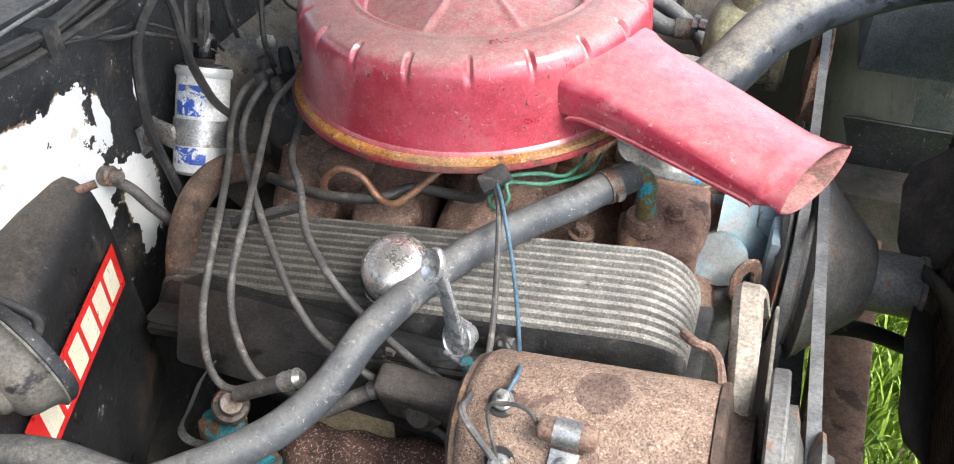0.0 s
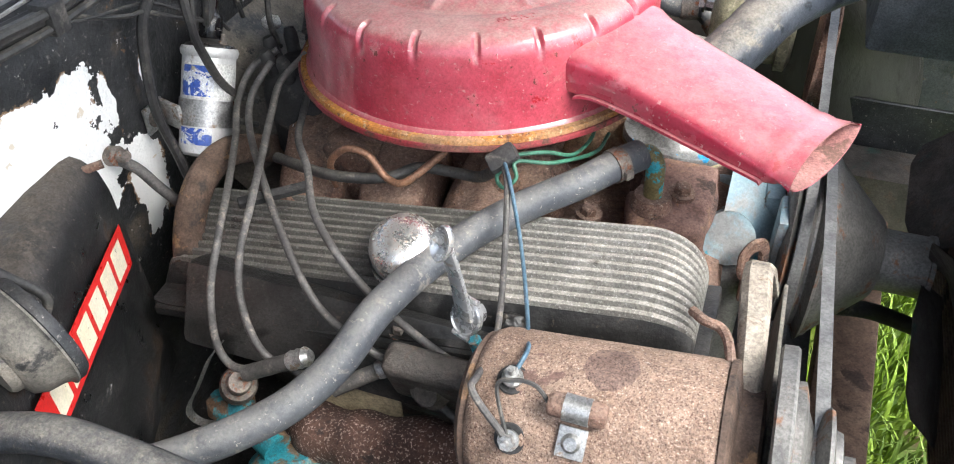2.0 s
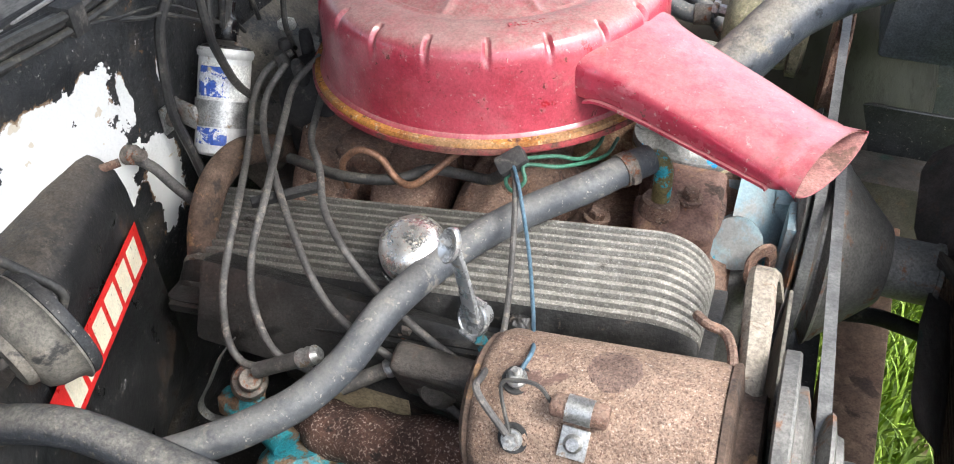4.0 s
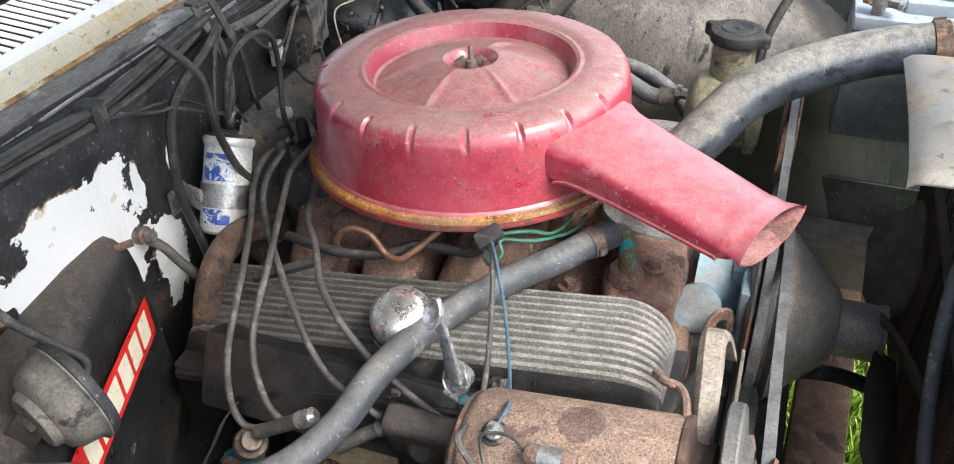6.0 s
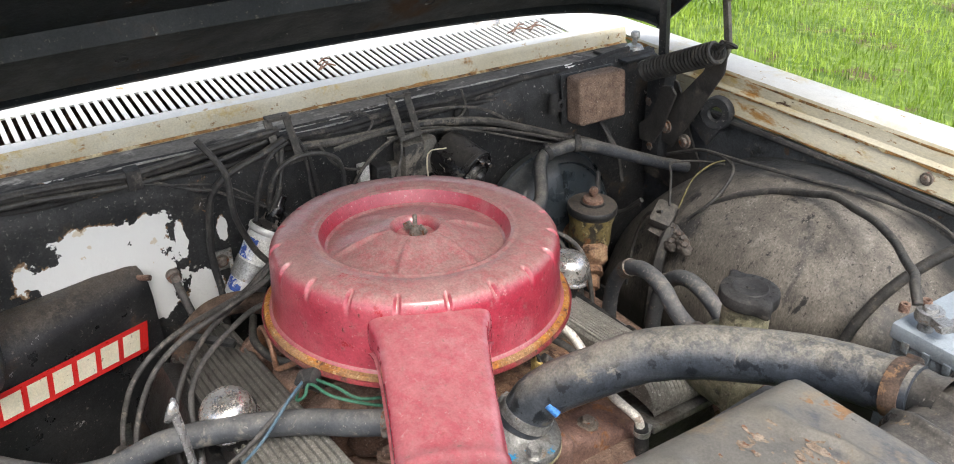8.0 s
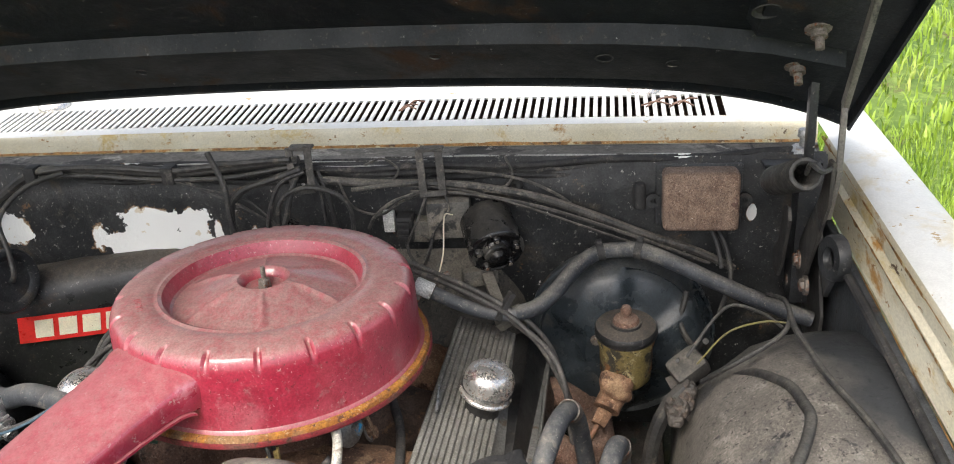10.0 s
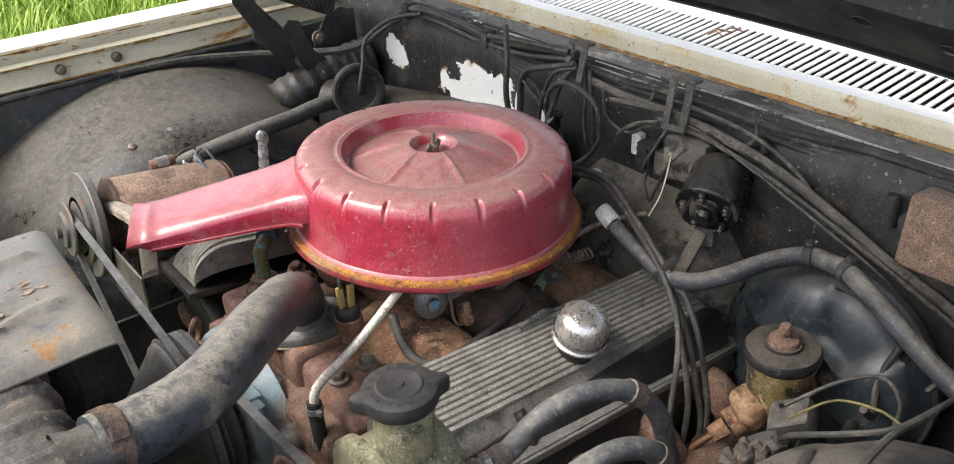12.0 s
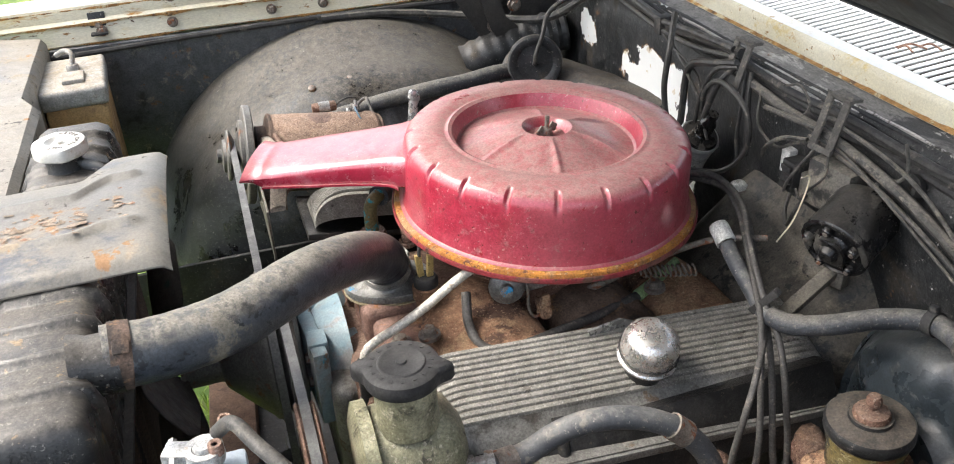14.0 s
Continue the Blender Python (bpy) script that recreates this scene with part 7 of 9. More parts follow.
def coil():
    a, b = Vector((-0.598, 0.731, 0.645)), Vector((-0.606, 0.797, 0.757))
    c = root("ignition_coil", a, "silver ignition coil with a scratched blue label", "ignition coil")
    m = axis(a, b - a)
    L = (b - a).length
    g = G()
    g.lathe([(0, 0.0), (0.027, 0.0), (0.0315, 0.004), (0.0315, L - 0.012), (0.0335, L - 0.010), (0.0345, L - 0.004), (0.0325, L), (0.029, L - 0.003)], m, 48)
    part("can", g, M_COIL, c)
    g = G()
    g.lathe([(0.0308, L - 0.001), (0.028, L + 0.003), (0.016, L + 0.006), (0.0125, L + 0.010), (0.0140, L + 0.012), (0.0140, L + 0.032), (0.0125, L + 0.036), (0.0085, L + 0.042), (0.0085, L + 0.056), (0.0, L + 0.058)], m, 32)
    part("tower", g, M_MOTOR, c, "black coil tower and boot")
    for k in (-1, 1):
        g = G()
        g.lathe([(0, 0.018), (0.0025, 0.018), (0.0025, 0.010), (0.005, 0.009), (0.005, 0.0)], m @ Matrix.Translation((0.018 * k, 0.004, L - 0.001)), 8)
        part("terminal", g, M_BOLT, c)
    g = G()
    g.lathe([(0.0315, 0.069), (0.03165, 0.069), (0.03165, 0.112), (0.0315, 0.112)], m, 48)
    part("paper_wrap", g, M_WHITE_P, c, "torn white paper wrap")
    q = m.inverted().to_3x3() @ Vector((0.45, -0.80, 0.3))
    mid = math.atan2(q.y, q.x)
    q = m.inverted().to_3x3() @ Vector((0.3, -1.4, 0.0))
    turn = 1 if (math.atan2(q.y, q.x) - mid) % (2 * math.pi) < math.pi else -1
    face = [mid + turn * radians(a) for a in np.linspace(-18, 58, 14)]
    for z0, z1 in ((0.072, 0.108), (0.014, 0.034)):
        g = G()
        rows = []
        for z in (z0, z1):
            rows.append([m @ Vector((0.0319 * math.cos(t), 0.0319 * math.sin(t), z)) for t in face])
        g.grid(rows)
        g.grid([[p + Vector((0.0002, -0.0003, 0.0002)) for p in r] for r in rows])
        part("label_band", g, M_COILLABEL, c, "scratched blue paper label")
    g = G()
    g.lathe([(0.0318, 0.036), (0.0335, 0.036), (0.0335, 0.068), (0.0318, 0.068)], m, 40)
    g.box(pose(-0.637, 0.733, 0.696, 0, 0, -15), 0.045, 0.006, 0.034, 0.002)
    g.box(pose(-0.650, 0.722, 0.696), 0.004, 0.036, 0.036, 0.0015)
    br = part("bracket", g, M_STEEL, c, "zinc clamp bracket")
    g = G()
    g.bolt((-0.647, 0.720, 0.696), (1, 0, 0), 0.008, 0.008)
    part("bolt", g, M_BOLT, br)


coil()


def distributor():
    d = root("distributor", (-0.505, 0.835, 0.60), "black distributor cap with plug wires at the back of the engine", "distributor")
    g = G()
    g.lathe([(0.0, 0.735), (0.030, 0.735), (0.046, 0.722), (0.052, 0.700), (0.052, 0.672), (0.046, 0.668), (0.045, 0.62), (0.03, 0.58), (0.0, 0.58)], Matrix.Translation((-0.505, 0.835, 0)), 40)
    part("cap", g, M_RUBBER, d)
    for k in range(8):
        a = 2 * math.pi * k / 8
        p = Vector((-0.505 + 0.034 * math.cos(a), 0.835 + 0.034 * math.sin(a), 0.728))
        g = G()
        g.lathe([(0.0, 0.034), (0.006, 0.034), (0.0085, 0.026), (0.009, 0.0)], axis(p, (0.3 * math.cos(a), 0.3 * math.sin(a), 1)), 14)
        part("tower", g, M_RUBBER, d)
    g = G()
    g.box(pose(-0.485, 0.785, 0.668, 0, 0, 20), 0.028, 0.004, 0.020, 0.001)
    part("window_tag", g, M_WHITE_P, d, "pale tag on the distributor")


distributor()


def plug_wires():
    def wire(pts, lab, r=0.0042, mat=M_WIRE, boot=None):
        w = root("plug_wire", pts[len(pts) // 2], lab, "plug wire", "plug wires")
        g = G()
        g.tube(pts, r, 10, 8)
        part("wire", g, mat, w)
        if boot:
            g = G()
            a, b = Vector(pts[-1]), Vector(boot)
            g.tube([a.lerp(b, -0.25), a.lerp(b, 0.3), b], 0.0085, 12, 3)
            part("boot", g, M_WIRE, w, "rubber plug boot")
            g = G()
            d = (b - a).normalized()
            g.lathe([(0.0, 0.0), (0.0095, 0.0), (0.0105, 0.004), (0.0095, 0.008), (0.0105, 0.012), (0.0095, 0.016), (0.0105, 0.02), (0.006, 0.026), (0, 0.026)], axis(b, d), 14)
            part("plug_shield", g, M_STEEL, w, "bright ribbed plug shield")
    lab = "grimy grey-black plug wire looping over the valve cover"
    wire([(-0.53, 0.825, 0.752), (-0.555, 0.80, 0.735), (-0.555, 0.76, 0.712), (-0.533, 0.712, 0.695), (-0.482, 0.613, 0.702), (-0.460, 0.555, 0.690), (-0.452, 0.516, 0.655), (-0.443, 0.494, 0.610), (-0.425, 0.485, 0.588), (-0.392, 0.480, 0.596)], lab, boot=(-0.352, 0.487, 0.618))
    wire([(-0.485, 0.815, 0.760), (-0.50, 0.775, 0.742), (-0.490, 0.730, 0.727), (-0.465, 0.663, 0.720), (-0.441, 0.595, 0.710), (-0.434, 0.552, 0.683), (-0.422, 0.521, 0.644), (-0.392, 0.498, 0.606), (-0.352, 0.498, 0.588), (-0.315, 0.512, 0.566)], lab, boot=(-0.282, 0.532, 0.580))
    wire([(-0.525, 0.80, 0.750), (-0.535, 0.765, 0.725), (-0.520, 0.725, 0.705), (-0.453, 0.640, 0.706), (-0.406, 0.588, 0.690), (-0.372, 0.558, 0.664), (-0.343, 0.543, 0.637), (-0.305, 0.535, 0.616), (-0.262, 0.535, 0.588), (-0.20, 0.52, 0.56), (-0.15, 0.50, 0.552)], lab)
    wire([(-0.47, 0.80, 0.745), (-0.465, 0.755, 0.715), (-0.440, 0.70, 0.722), (-0.404, 0.653, 0.725), (-0.375, 0.606, 0.713), (-0.339, 0.574, 0.698), (-0.309, 0.562, 0.674), (-0.278, 0.558, 0.645), (-0.235, 0.548, 0.625), (-0.18, 0.54, 0.60)], lab)
    lab = "grimy plug wire bundled over the rear of the valve cover"
    wire([(-0.52, 0.875, 0.752), (-0.545, 0.95, 0.765), (-0.535, 1.02, 0.762), (-0.506, 1.09, 0.752), (-0.475, 1.16, 0.728), (-0.450, 1.22, 0.703), (-0.412, 1.267, 0.680), (-0.387, 1.289, 0.644), (-0.372, 1.296, 0.585), (-0.368, 1.30, 0.53), (-0.36, 1.29, 0.46)], lab)
    wire([(-0.50, 0.88, 0.752), (-0.535, 0.955, 0.770), (-0.53, 1.03, 0.770), (-0.497, 1.104, 0.758), (-0.473, 1.162, 0.744), (-0.462, 1.206, 0.722), (-0.460, 1.239, 0.696), (-0.454, 1.268, 0.655), (-0.455, 1.290, 0.575), (-0.45, 1.30, 0.52), (-0.44, 1.295, 0.46)], lab)
    wire([(-0.515, 0.872, 0.745), (-0.55, 0.96, 0.752), (-0.54, 1.03, 0.750), (-0.508, 1.10, 0.742), (-0.476, 1.168, 0.720), (-0.455, 1.226, 0.690), (-0.438, 1.266, 0.652), (-0.430, 1.292, 0.590), (-0.43, 1.305, 0.53), (-0.42, 1.30, 0.46)], lab)
    wire([(-0.495, 0.872, 0.748), (-0.54, 0.965, 0.760), (-0.525, 1.035, 0.758), (-0.492, 1.11, 0.748), (-0.466, 1.170, 0.732), (-0.448, 1.215, 0.712), (-0.425, 1.258, 0.672), (-0.41, 1.292, 0.60), (-0.40, 1.302, 0.54), (-0.39, 1.295, 0.46)], lab)
    # comb and clip that hold them
    for at, rot in (((-0.440, 0.634, 0.694), 42), ((-0.4625, 1.198, 0.728), 30)):
        g = G()
        g.box(pose(*at, 0, 0, rot) @ pose(0, 0, 0, 20 if at[1] < 1 else 55, 0, 0), 0.075 if at[1] < 1 else 0.012, 0.010 if at[1] < 1 else 0.05, 0.010, 0.002)
        single("wire_clip", g, M_RUBBER, "black clip holding the plug wires together", "clip", "wire clips")
    # white-capped tube end lying with the bundle
    t = root("capped_hose", (-0.47, 1.12, 0.72), "grey hose end closed with a white cap", "hose")
    g = G()
    g.tube([(-0.478, 1.085, 0.742), (-0.476, 1.115, 0.728), (-0.475, 1.15, 0.714), (-0.465, 1.19, 0.712), (-0.462, 1.22, 0.715)], 0.011, 12, 6)
    part("hose", g, M_HOSE_G, t)
    g = G()
    g.lathe([(0, 0.026), (0.012, 0.026), (0.0135, 0.022), (0.0135, -0.004), (0.011, -0.004)], axis((-0.4785, 1.080, 0.745), (-0.05, -0.85, 0.42)), 20)
    part("cap", g, M_WHITE_P, t, "white plastic cap")


plug_wires()


def front_left_bits():
    # oil filter and pump below the hose
    f = root("oil_filter", (-0.37, 0.46, 0.35), "blue and silver oil filter low beside the engine", "oil filter")
    g = G()
    g.lathe([(0, 0.0), (0.045, 0.0), (0.050, 0.008), (0.050, 0.07), (0.04, 0.085), (0.0, 0.085)], axis((-0.375, 0.474, 0.437), (0.10, -0.35, -0.93)), 36)
    part("can", g, M_COIL, f)
    g = G()
    g.lathe([(0, -0.03), (0.028, -0.03), (0.046, -0.012), (0.050, -0.001), (0.0, -0.001)], axis((-0.375, 0.474, 0.437), (0.10, -0.35, -0.93)), 36)
    lump(g, (-0.455, 0.50, 0.490), (0.026, 0.020, 0.016), 61)
    g.tube([(-0.45, 0.50, 0.488), (-0.42, 0.49, 0.48), (-0.385, 0.475, 0.475)], 0.018, 12, 5)
    part("head", g, M_TURQ, f, "turquoise painted filter head")
    s = root("oil_sender", (-0.385, 0.515, 0.545), "chromed oil pressure sender", "sender")
    g = G()
    g.lathe([(0, 0.05), (0.011, 0.05), (0.013, 0.047), (0.013, 0.036), (0.009, 0.034), (0.009, 0.026), (0.018, 0.024), (0.020, 0.018), (0.020, -0.02), (0, -0.02)], axis((-0.432, 0.495, 0.540), (0.45, -0.42, 0.78)), 28)
    part("body", g, M_BOLT, s)
    g = G()
    rows = []
    for q in smooth_path([(-0.44, 0.497, 0.602), (-0.462, 0.497, 0.57), (-0.492, 0.497, 0.51), (-0.515, 0.497, 0.465), (-0.508, 0.497, 0.445), (-0.48, 0.497, 0.45), (-0.455, 0.497, 0.475)], 6):
        rows.append([q + Vector(d) for d in ((0.001, -0.005, 0), (0.001, 0.005, 0), (-0.001, 0.005, 0), (-0.001, -0.005, 0))])
    g.grid(rows, True)
    single("sender_strap", g, M_STEEL, "thin bent steel strap beside the oil sender", "strap")
    # tan gasket board behind the manifold
    g = G()
    g.prism([(-0.379, 0.482), (-0.35, 0.515), (-0.32, 0.54), (-0.295, 0.546), (-0.262, 0.552), (-0.260, 0.500), (-0.30, 0.488), (-0.34, 0.480)], pose(0, 0.537, 0, 90, 0, 0), 0.002)
    single("heat_shield", g, M_CARD, "tan heat shield strip above the exhaust manifold", "heat shield")
    # copper choke tube, junction of the loom
    g = G()
    g.tube([(-0.400, 0.700, 0.668), (-0.402, 0.696, 0.690), (-0.396, 0.692, 0.712), (-0.374, 0.690, 0.732), (-0.350, 0.690, 0.728), (-0.332, 0.688, 0.706), (-0.312, 0.684, 0.704), (-0.294, 0.692, 0.716), (-0.268, 0.714, 0.738), (-0.24, 0.75, 0.752)], 0.0042, 10, 8)
    single("choke_tube", g, M_COPPER, "bent dull copper choke tube", "tube")
    g = G()
    g.tube([(-0.48, 0.71, 0.682), (-0.410, 0.686, 0.694), (-0.365, 0.685, 0.698), (-0.328, 0.694, 0.702), (-0.302, 0.712, 0.708), (-0.265, 0.718, 0.706), (-0.232, 0.712, 0.712), (-0.205, 0.690, 0.745)], 0.0062, 10, 8)
    single("taped_loom", g, M_CABLE, "black taped wiring loom beside the manifold", "wiring loom", "wiring")
    g = G()
    g.box(pose(-0.198, 0.685, 0.762, 25, -30, 30), 0.032, 0.022, 0.016, 0.005, 2)
    single("wire_connector", g, M_RUBBER, "black rubber wire connector", "connector", "wiring")
    for k, pts in enumerate(([(-0.190, 0.688, 0.766), (-0.160, 0.705, 0.765), (-0.135, 0.73, 0.752), (-0.13, 0.79, 0.745), (-0.17, 0.82, 0.745)], [(-0.192, 0.680, 0.762), (-0.200, 0.672, 0.748), (-0.190, 0.665, 0.742), (-0.180, 0.672, 0.752), (-0.183, 0.682, 0.764), (-0.150, 0.70, 0.758), (-0.12, 0.755, 0.74), (-0.115, 0.80, 0.735)])):
        g = G()
        g.tube(pts, 0.0021, 8, 8)
        single("green_wire", g, M_GREEN_W, "thin green wire under the air cleaner", "wire", "wiring")
    # throttle rod, spring and green hose at the rear of the intake
    g = G()
    g.tube([(-0.318, 0.995, 0.650), (-0.345, 1.004, 0.668), (-0.40, 1.028, 0.702), (-0.47, 1.062, 0.738), (-0.53, 1.10, 0.748)], lambda t: 0.0062 if t < 0.3 else 0.0045, 12, 6)
    single("throttle_rod", g, M_BOLT, "greasy steel throttle rod", "rod")
    g = G()
    a, b = Vector((-0.37, 1.045, 0.70)), Vector((-0.44, 1.075, 0.705))
    path = [a.lerp(b, i / 120) + 0.0085 * Vector((0.3 * math.sin(i * 0.6), math.cos(i * 0.6), math.sin(i * 0.6))) for i in range(121)]
    g.sweep(path, [0.0014] * 121, 6)
    single("throttle_spring", g, M_BOLT, "greasy throttle return spring", "spring")
    g = G()
    g.tube([(-0.385, 1.020, 0.640), (-0.425, 1.006, 0.652), (-0.462, 0.990, 0.664)], lambda t: 0.0092 - 0.003 * t, 14, 6)
    single("green_sleeve", g, surf("dull_green_sleeve", (0.20, 0.31, 0.14), (0.26, 0.37, 0.19), 30, 0.6, 0, [], 0.1), "dull green rubber sleeve on a vacuum pipe", "sleeve")
    g = G()
    g.tube([(-0.135, 1.005, 0.700), (-0.128, 1.035, 0.672), (-0.135, 1.066, 0.655), (-0.165, 1.086, 0.655), (-0.25, 1.072, 0.655), (-0.32, 1.046, 0.646), (-0.39, 1.018, 0.640)], 0.0066, 12, 7)
    single("vacuum_pipe", g, M_WIRE, "grimy rubber vacuum pipe along the manifold", "pipe")
    g = G()
    g.prism([(-0.245, 0.700), (-0.262, 0.664), (-0.272, 0.668), (-0.280, 0.684), (-0.312, 0.660), (-0.330, 0.668), (-0.318, 0.690), (-0.292, 0.706)], Matrix.Translation((0, 1.006, 0)) @ pose(0, 0, 0, 78, 0, 6), 0.003, 0.0008)
    single("throttle_linkage", g, M_ZINC, "grey bent throttle linkage plate", "linkage")
    # choke pull-off hanging below the air cleaner
    d = root("choke_diaphragm", (-0.184, 1.02, 0.70), "dull silver choke diaphragm below the air cleaner", "diaphragm")
    g = G()
    g.lathe([(0.0, 0.016), (0.008, 0.016), (0.010, 0.010), (0.020, 0.007), (0.024, 0.002), (0.024, -0.002), (0.020, -0.007), (0.009, -0.012), (0.006, -0.03), (0.0, -0.03)], axis((-0.186, 1.024, 0.708), (0.25, 0.85, 0.15)), 32)
    part("can", g, M_DOME, d)
    g = G()
    g.tube([(-0.213, 1.015, 0.726), (-0.214, 1.030, 0.700), (-0.213, 1.036, 0.675), (-0.220, 1.040, 0.662), (-0.232, 1.038, 0.664)], 0.0022, 8, 6)
    part("link_rod", g, M_BOLT, d, "thin bent link rod")
    g = G()
    g.box(pose(-0.236, 1.030, 0.676, 20, 0, 10), 0.020, 0.012, 0.018, 0.003)
    g.lathe([(0.0, 0.006), (0.009, 0.006), (0.010, 0.0), (0.010, -0.006)], axis((-0.236, 1.036, 0.662), (0, 1, 0.4)), 16)
    part("lever", g, M_RUST_TAN, d, "corroded lever and screw")
    g = G()
    g.lathe([(0, 0.012), (0.010, 0.012), (0.010, 0.003), (0.0075, 0.002), (0.0075, -0.014), (0.011, -0.015), (0.011, -0.026), (0, -0.026)], axis((-0.166, 1.005, 0.747), (0.8, 0.5, 0.1)), 6)
    single("pipe_union", g, M_BRASS, "small brass fuel union under the air cleaner", "union")


front_left_bits()

# ---- on the bulkhead ----
def heater_box():
    h = root("heater_box", (-0.60, 0.43, 0.40), "black steel heater box, top rusting, red sticker on its front", "heater box")
    # plan of the front face runs from (-0.615, 0.59) to (-0.50, 0.28)
    def F(t):
        return Vector((-0.626 + 0.128 * t, 0.592 - 0.312 * t, 0))
    out = Vector((0.94, 0.35, 0)).normalized()
    prof = [(-0.10, 0.715), (-0.055, 0.728), (-0.035, 0.730), (-0.018, 0.722), (-0.004, 0.705), (0.001, 0.680), (0.004, 0.62), (0.008, 0.52), (0.010, 0.40)]
    rows = []
    for i in range(31):
        t = -0.02 + 1.25 * i / 30
        p = F(t)
        rows.append([p + out * d + Vector((0, 0, z + 0.0015 * noise.noise(Vector((t * 8, d * 60, 3))))) for d, z in prof])
    g = G()
    g.grid(rows)
    for r in (rows[0], rows[-1]):
        k = len(g.v)
        bottom = [Vector((q.x, q.y, 0.40)) - out * 0.11 for q in (r[-1],)]
        g.add([*r, *bottom], [tuple(range(len(r) + 1))])
    part("body", g, M_BLACK_RUSTTOP, h, angle=50)
    # sticker with plain cream blocks in place of its print
    tl, tr, br, bl = Vector((-0.513, 0.330, 0.668)), Vector((-0.617, 0.577, 0.650)), Vector((-0.608, 0.568, 0.601)), Vector((-0.505, 0.326, 0.620))
    tl, bl = tr + 1.01 * (tl - tr), br + 1.01 * (bl - br)
    n = (tr - tl).cross(bl - tl).normalized()
    if n.x < 0:
        n = -n
    def S(u, v, lift):
        return tl.lerp(tr, u).lerp(bl.lerp(br, u), v) + n * lift
    shift = 0.006
    g = G()
    g.add([S(u, v, shift + l) for l in (0.0, 0.0006) for u, v in ((0, 0), (1, 0), (1, 1), (0, 1))], [(4, 5, 6, 7), (0, 3, 2, 1), (0, 1, 5, 4), (1, 2, 6, 5), (2, 3, 7, 6), (3, 0, 4, 7)])
    st = part("sticker", g, M_STICKER, h, "red sticker with a row of cream blocks")
    for k in range(6):
        u0 = 0.10 + 0.146 * k
        w = 0.112
        g = G()
        pts = [(u0, 0.16), (u0 + w, 0.16), (u0 + w, 0.84), (u0, 0.84)]
        a = [S(u, v, shift + 0.0009) for u, v in pts]
        b = [S(u, v, shift + 0.0013) for u, v in pts]
        g.add(a + b, [(4, 5, 6, 7), (0, 1, 5, 4), (1, 2, 6, 5), (2, 3, 7, 6), (3, 0, 4, 7)])
        part("block", g, M_CREAM, st)
    # stub on the top corner
    g = G()
    g.tube([(-0.640, 0.583, 0.714), (-0.625, 0.600, 0.716)], 0.005, 10, 2)
    part("stud", g, M_RUST, h, "rusty stud")
    return h


heater_box()


def vacuum_can():
    at, way = Vector((-0.492, 0.352, 0.752)), Vector((0.27, 0.95, 0.12)).normalized()
    c = root("vacuum_canister", at, "round flat black canister with a thin hose to its middle", "canister")
    m = axis(at, way)
    g = G()
    g.lathe([(0, 0.012), (0.005, 0.012), (0.006, 0.006), (0.010, 0.004), (0.036, 0.004), (0.040, 0.008), (0.047, 0.010), (0.0525, 0.009), (0.0555, 0.004), (0.0550, -0.001), (0.0515, -0.003)], m, 56)
    part("can", g, M_BLACK, c)
    g = G()
    g.lathe([(0.0515, -0.0025), (0.0555, -0.002), (0.0560, -0.004), (0.0520, -0.006), (0.0490, -0.012), (0.0460, -0.024), (0.0400, -0.032), (0.0310, -0.035), (0.0300, -0.040), (0.0275, -0.043), (0.0, -0.044)], m, 56)
    part("back_shell", g, M_GREY_SHEET, c, "dusty grey back of the canister")
    g = G()
    foot = at - way * 0.040
    g.box(axis(foot + Vector((-0.02, -0.004, -0.022)), (0.6, 0.1, 0.75)), 0.006, 0.030, 0.070, 0.002)
    g.bolt(foot, -way, 0.008, 0.010)
    part("mounting_strap", g, M_GRIME, c, "greasy mounting strap")
    g = G()
    g.tube([at + way * 0.010, at + way * 0.020 + Vector((0, 0, 0.02)), (-0.505, 0.358, 0.805), (-0.53, 0.34, 0.85), (-0.58, 0.365, 0.885), (-0.615, 0.42, 0.898)], 0.0045, 10, 8)
    part("hose", g, M_CABLE, c)
    f = root("fresh_air_duct", (-0.55, 0.16, 0.70), "black ribbed duct between bulkhead and inner wing", "duct")
    g = G()
    p = smooth_path([(-0.64, 0.16, 0.745), (-0.58, 0.15, 0.735), (-0.50, 0.14, 0.715), (-0.42, 0.12, 0.68)], 12)
    g.sweep(p, [0.046 + 0.002 * math.sin(i * 1.6) for i in range(len(p))], 24)
    part("duct", g, M_BLACK, f)


vacuum_can()


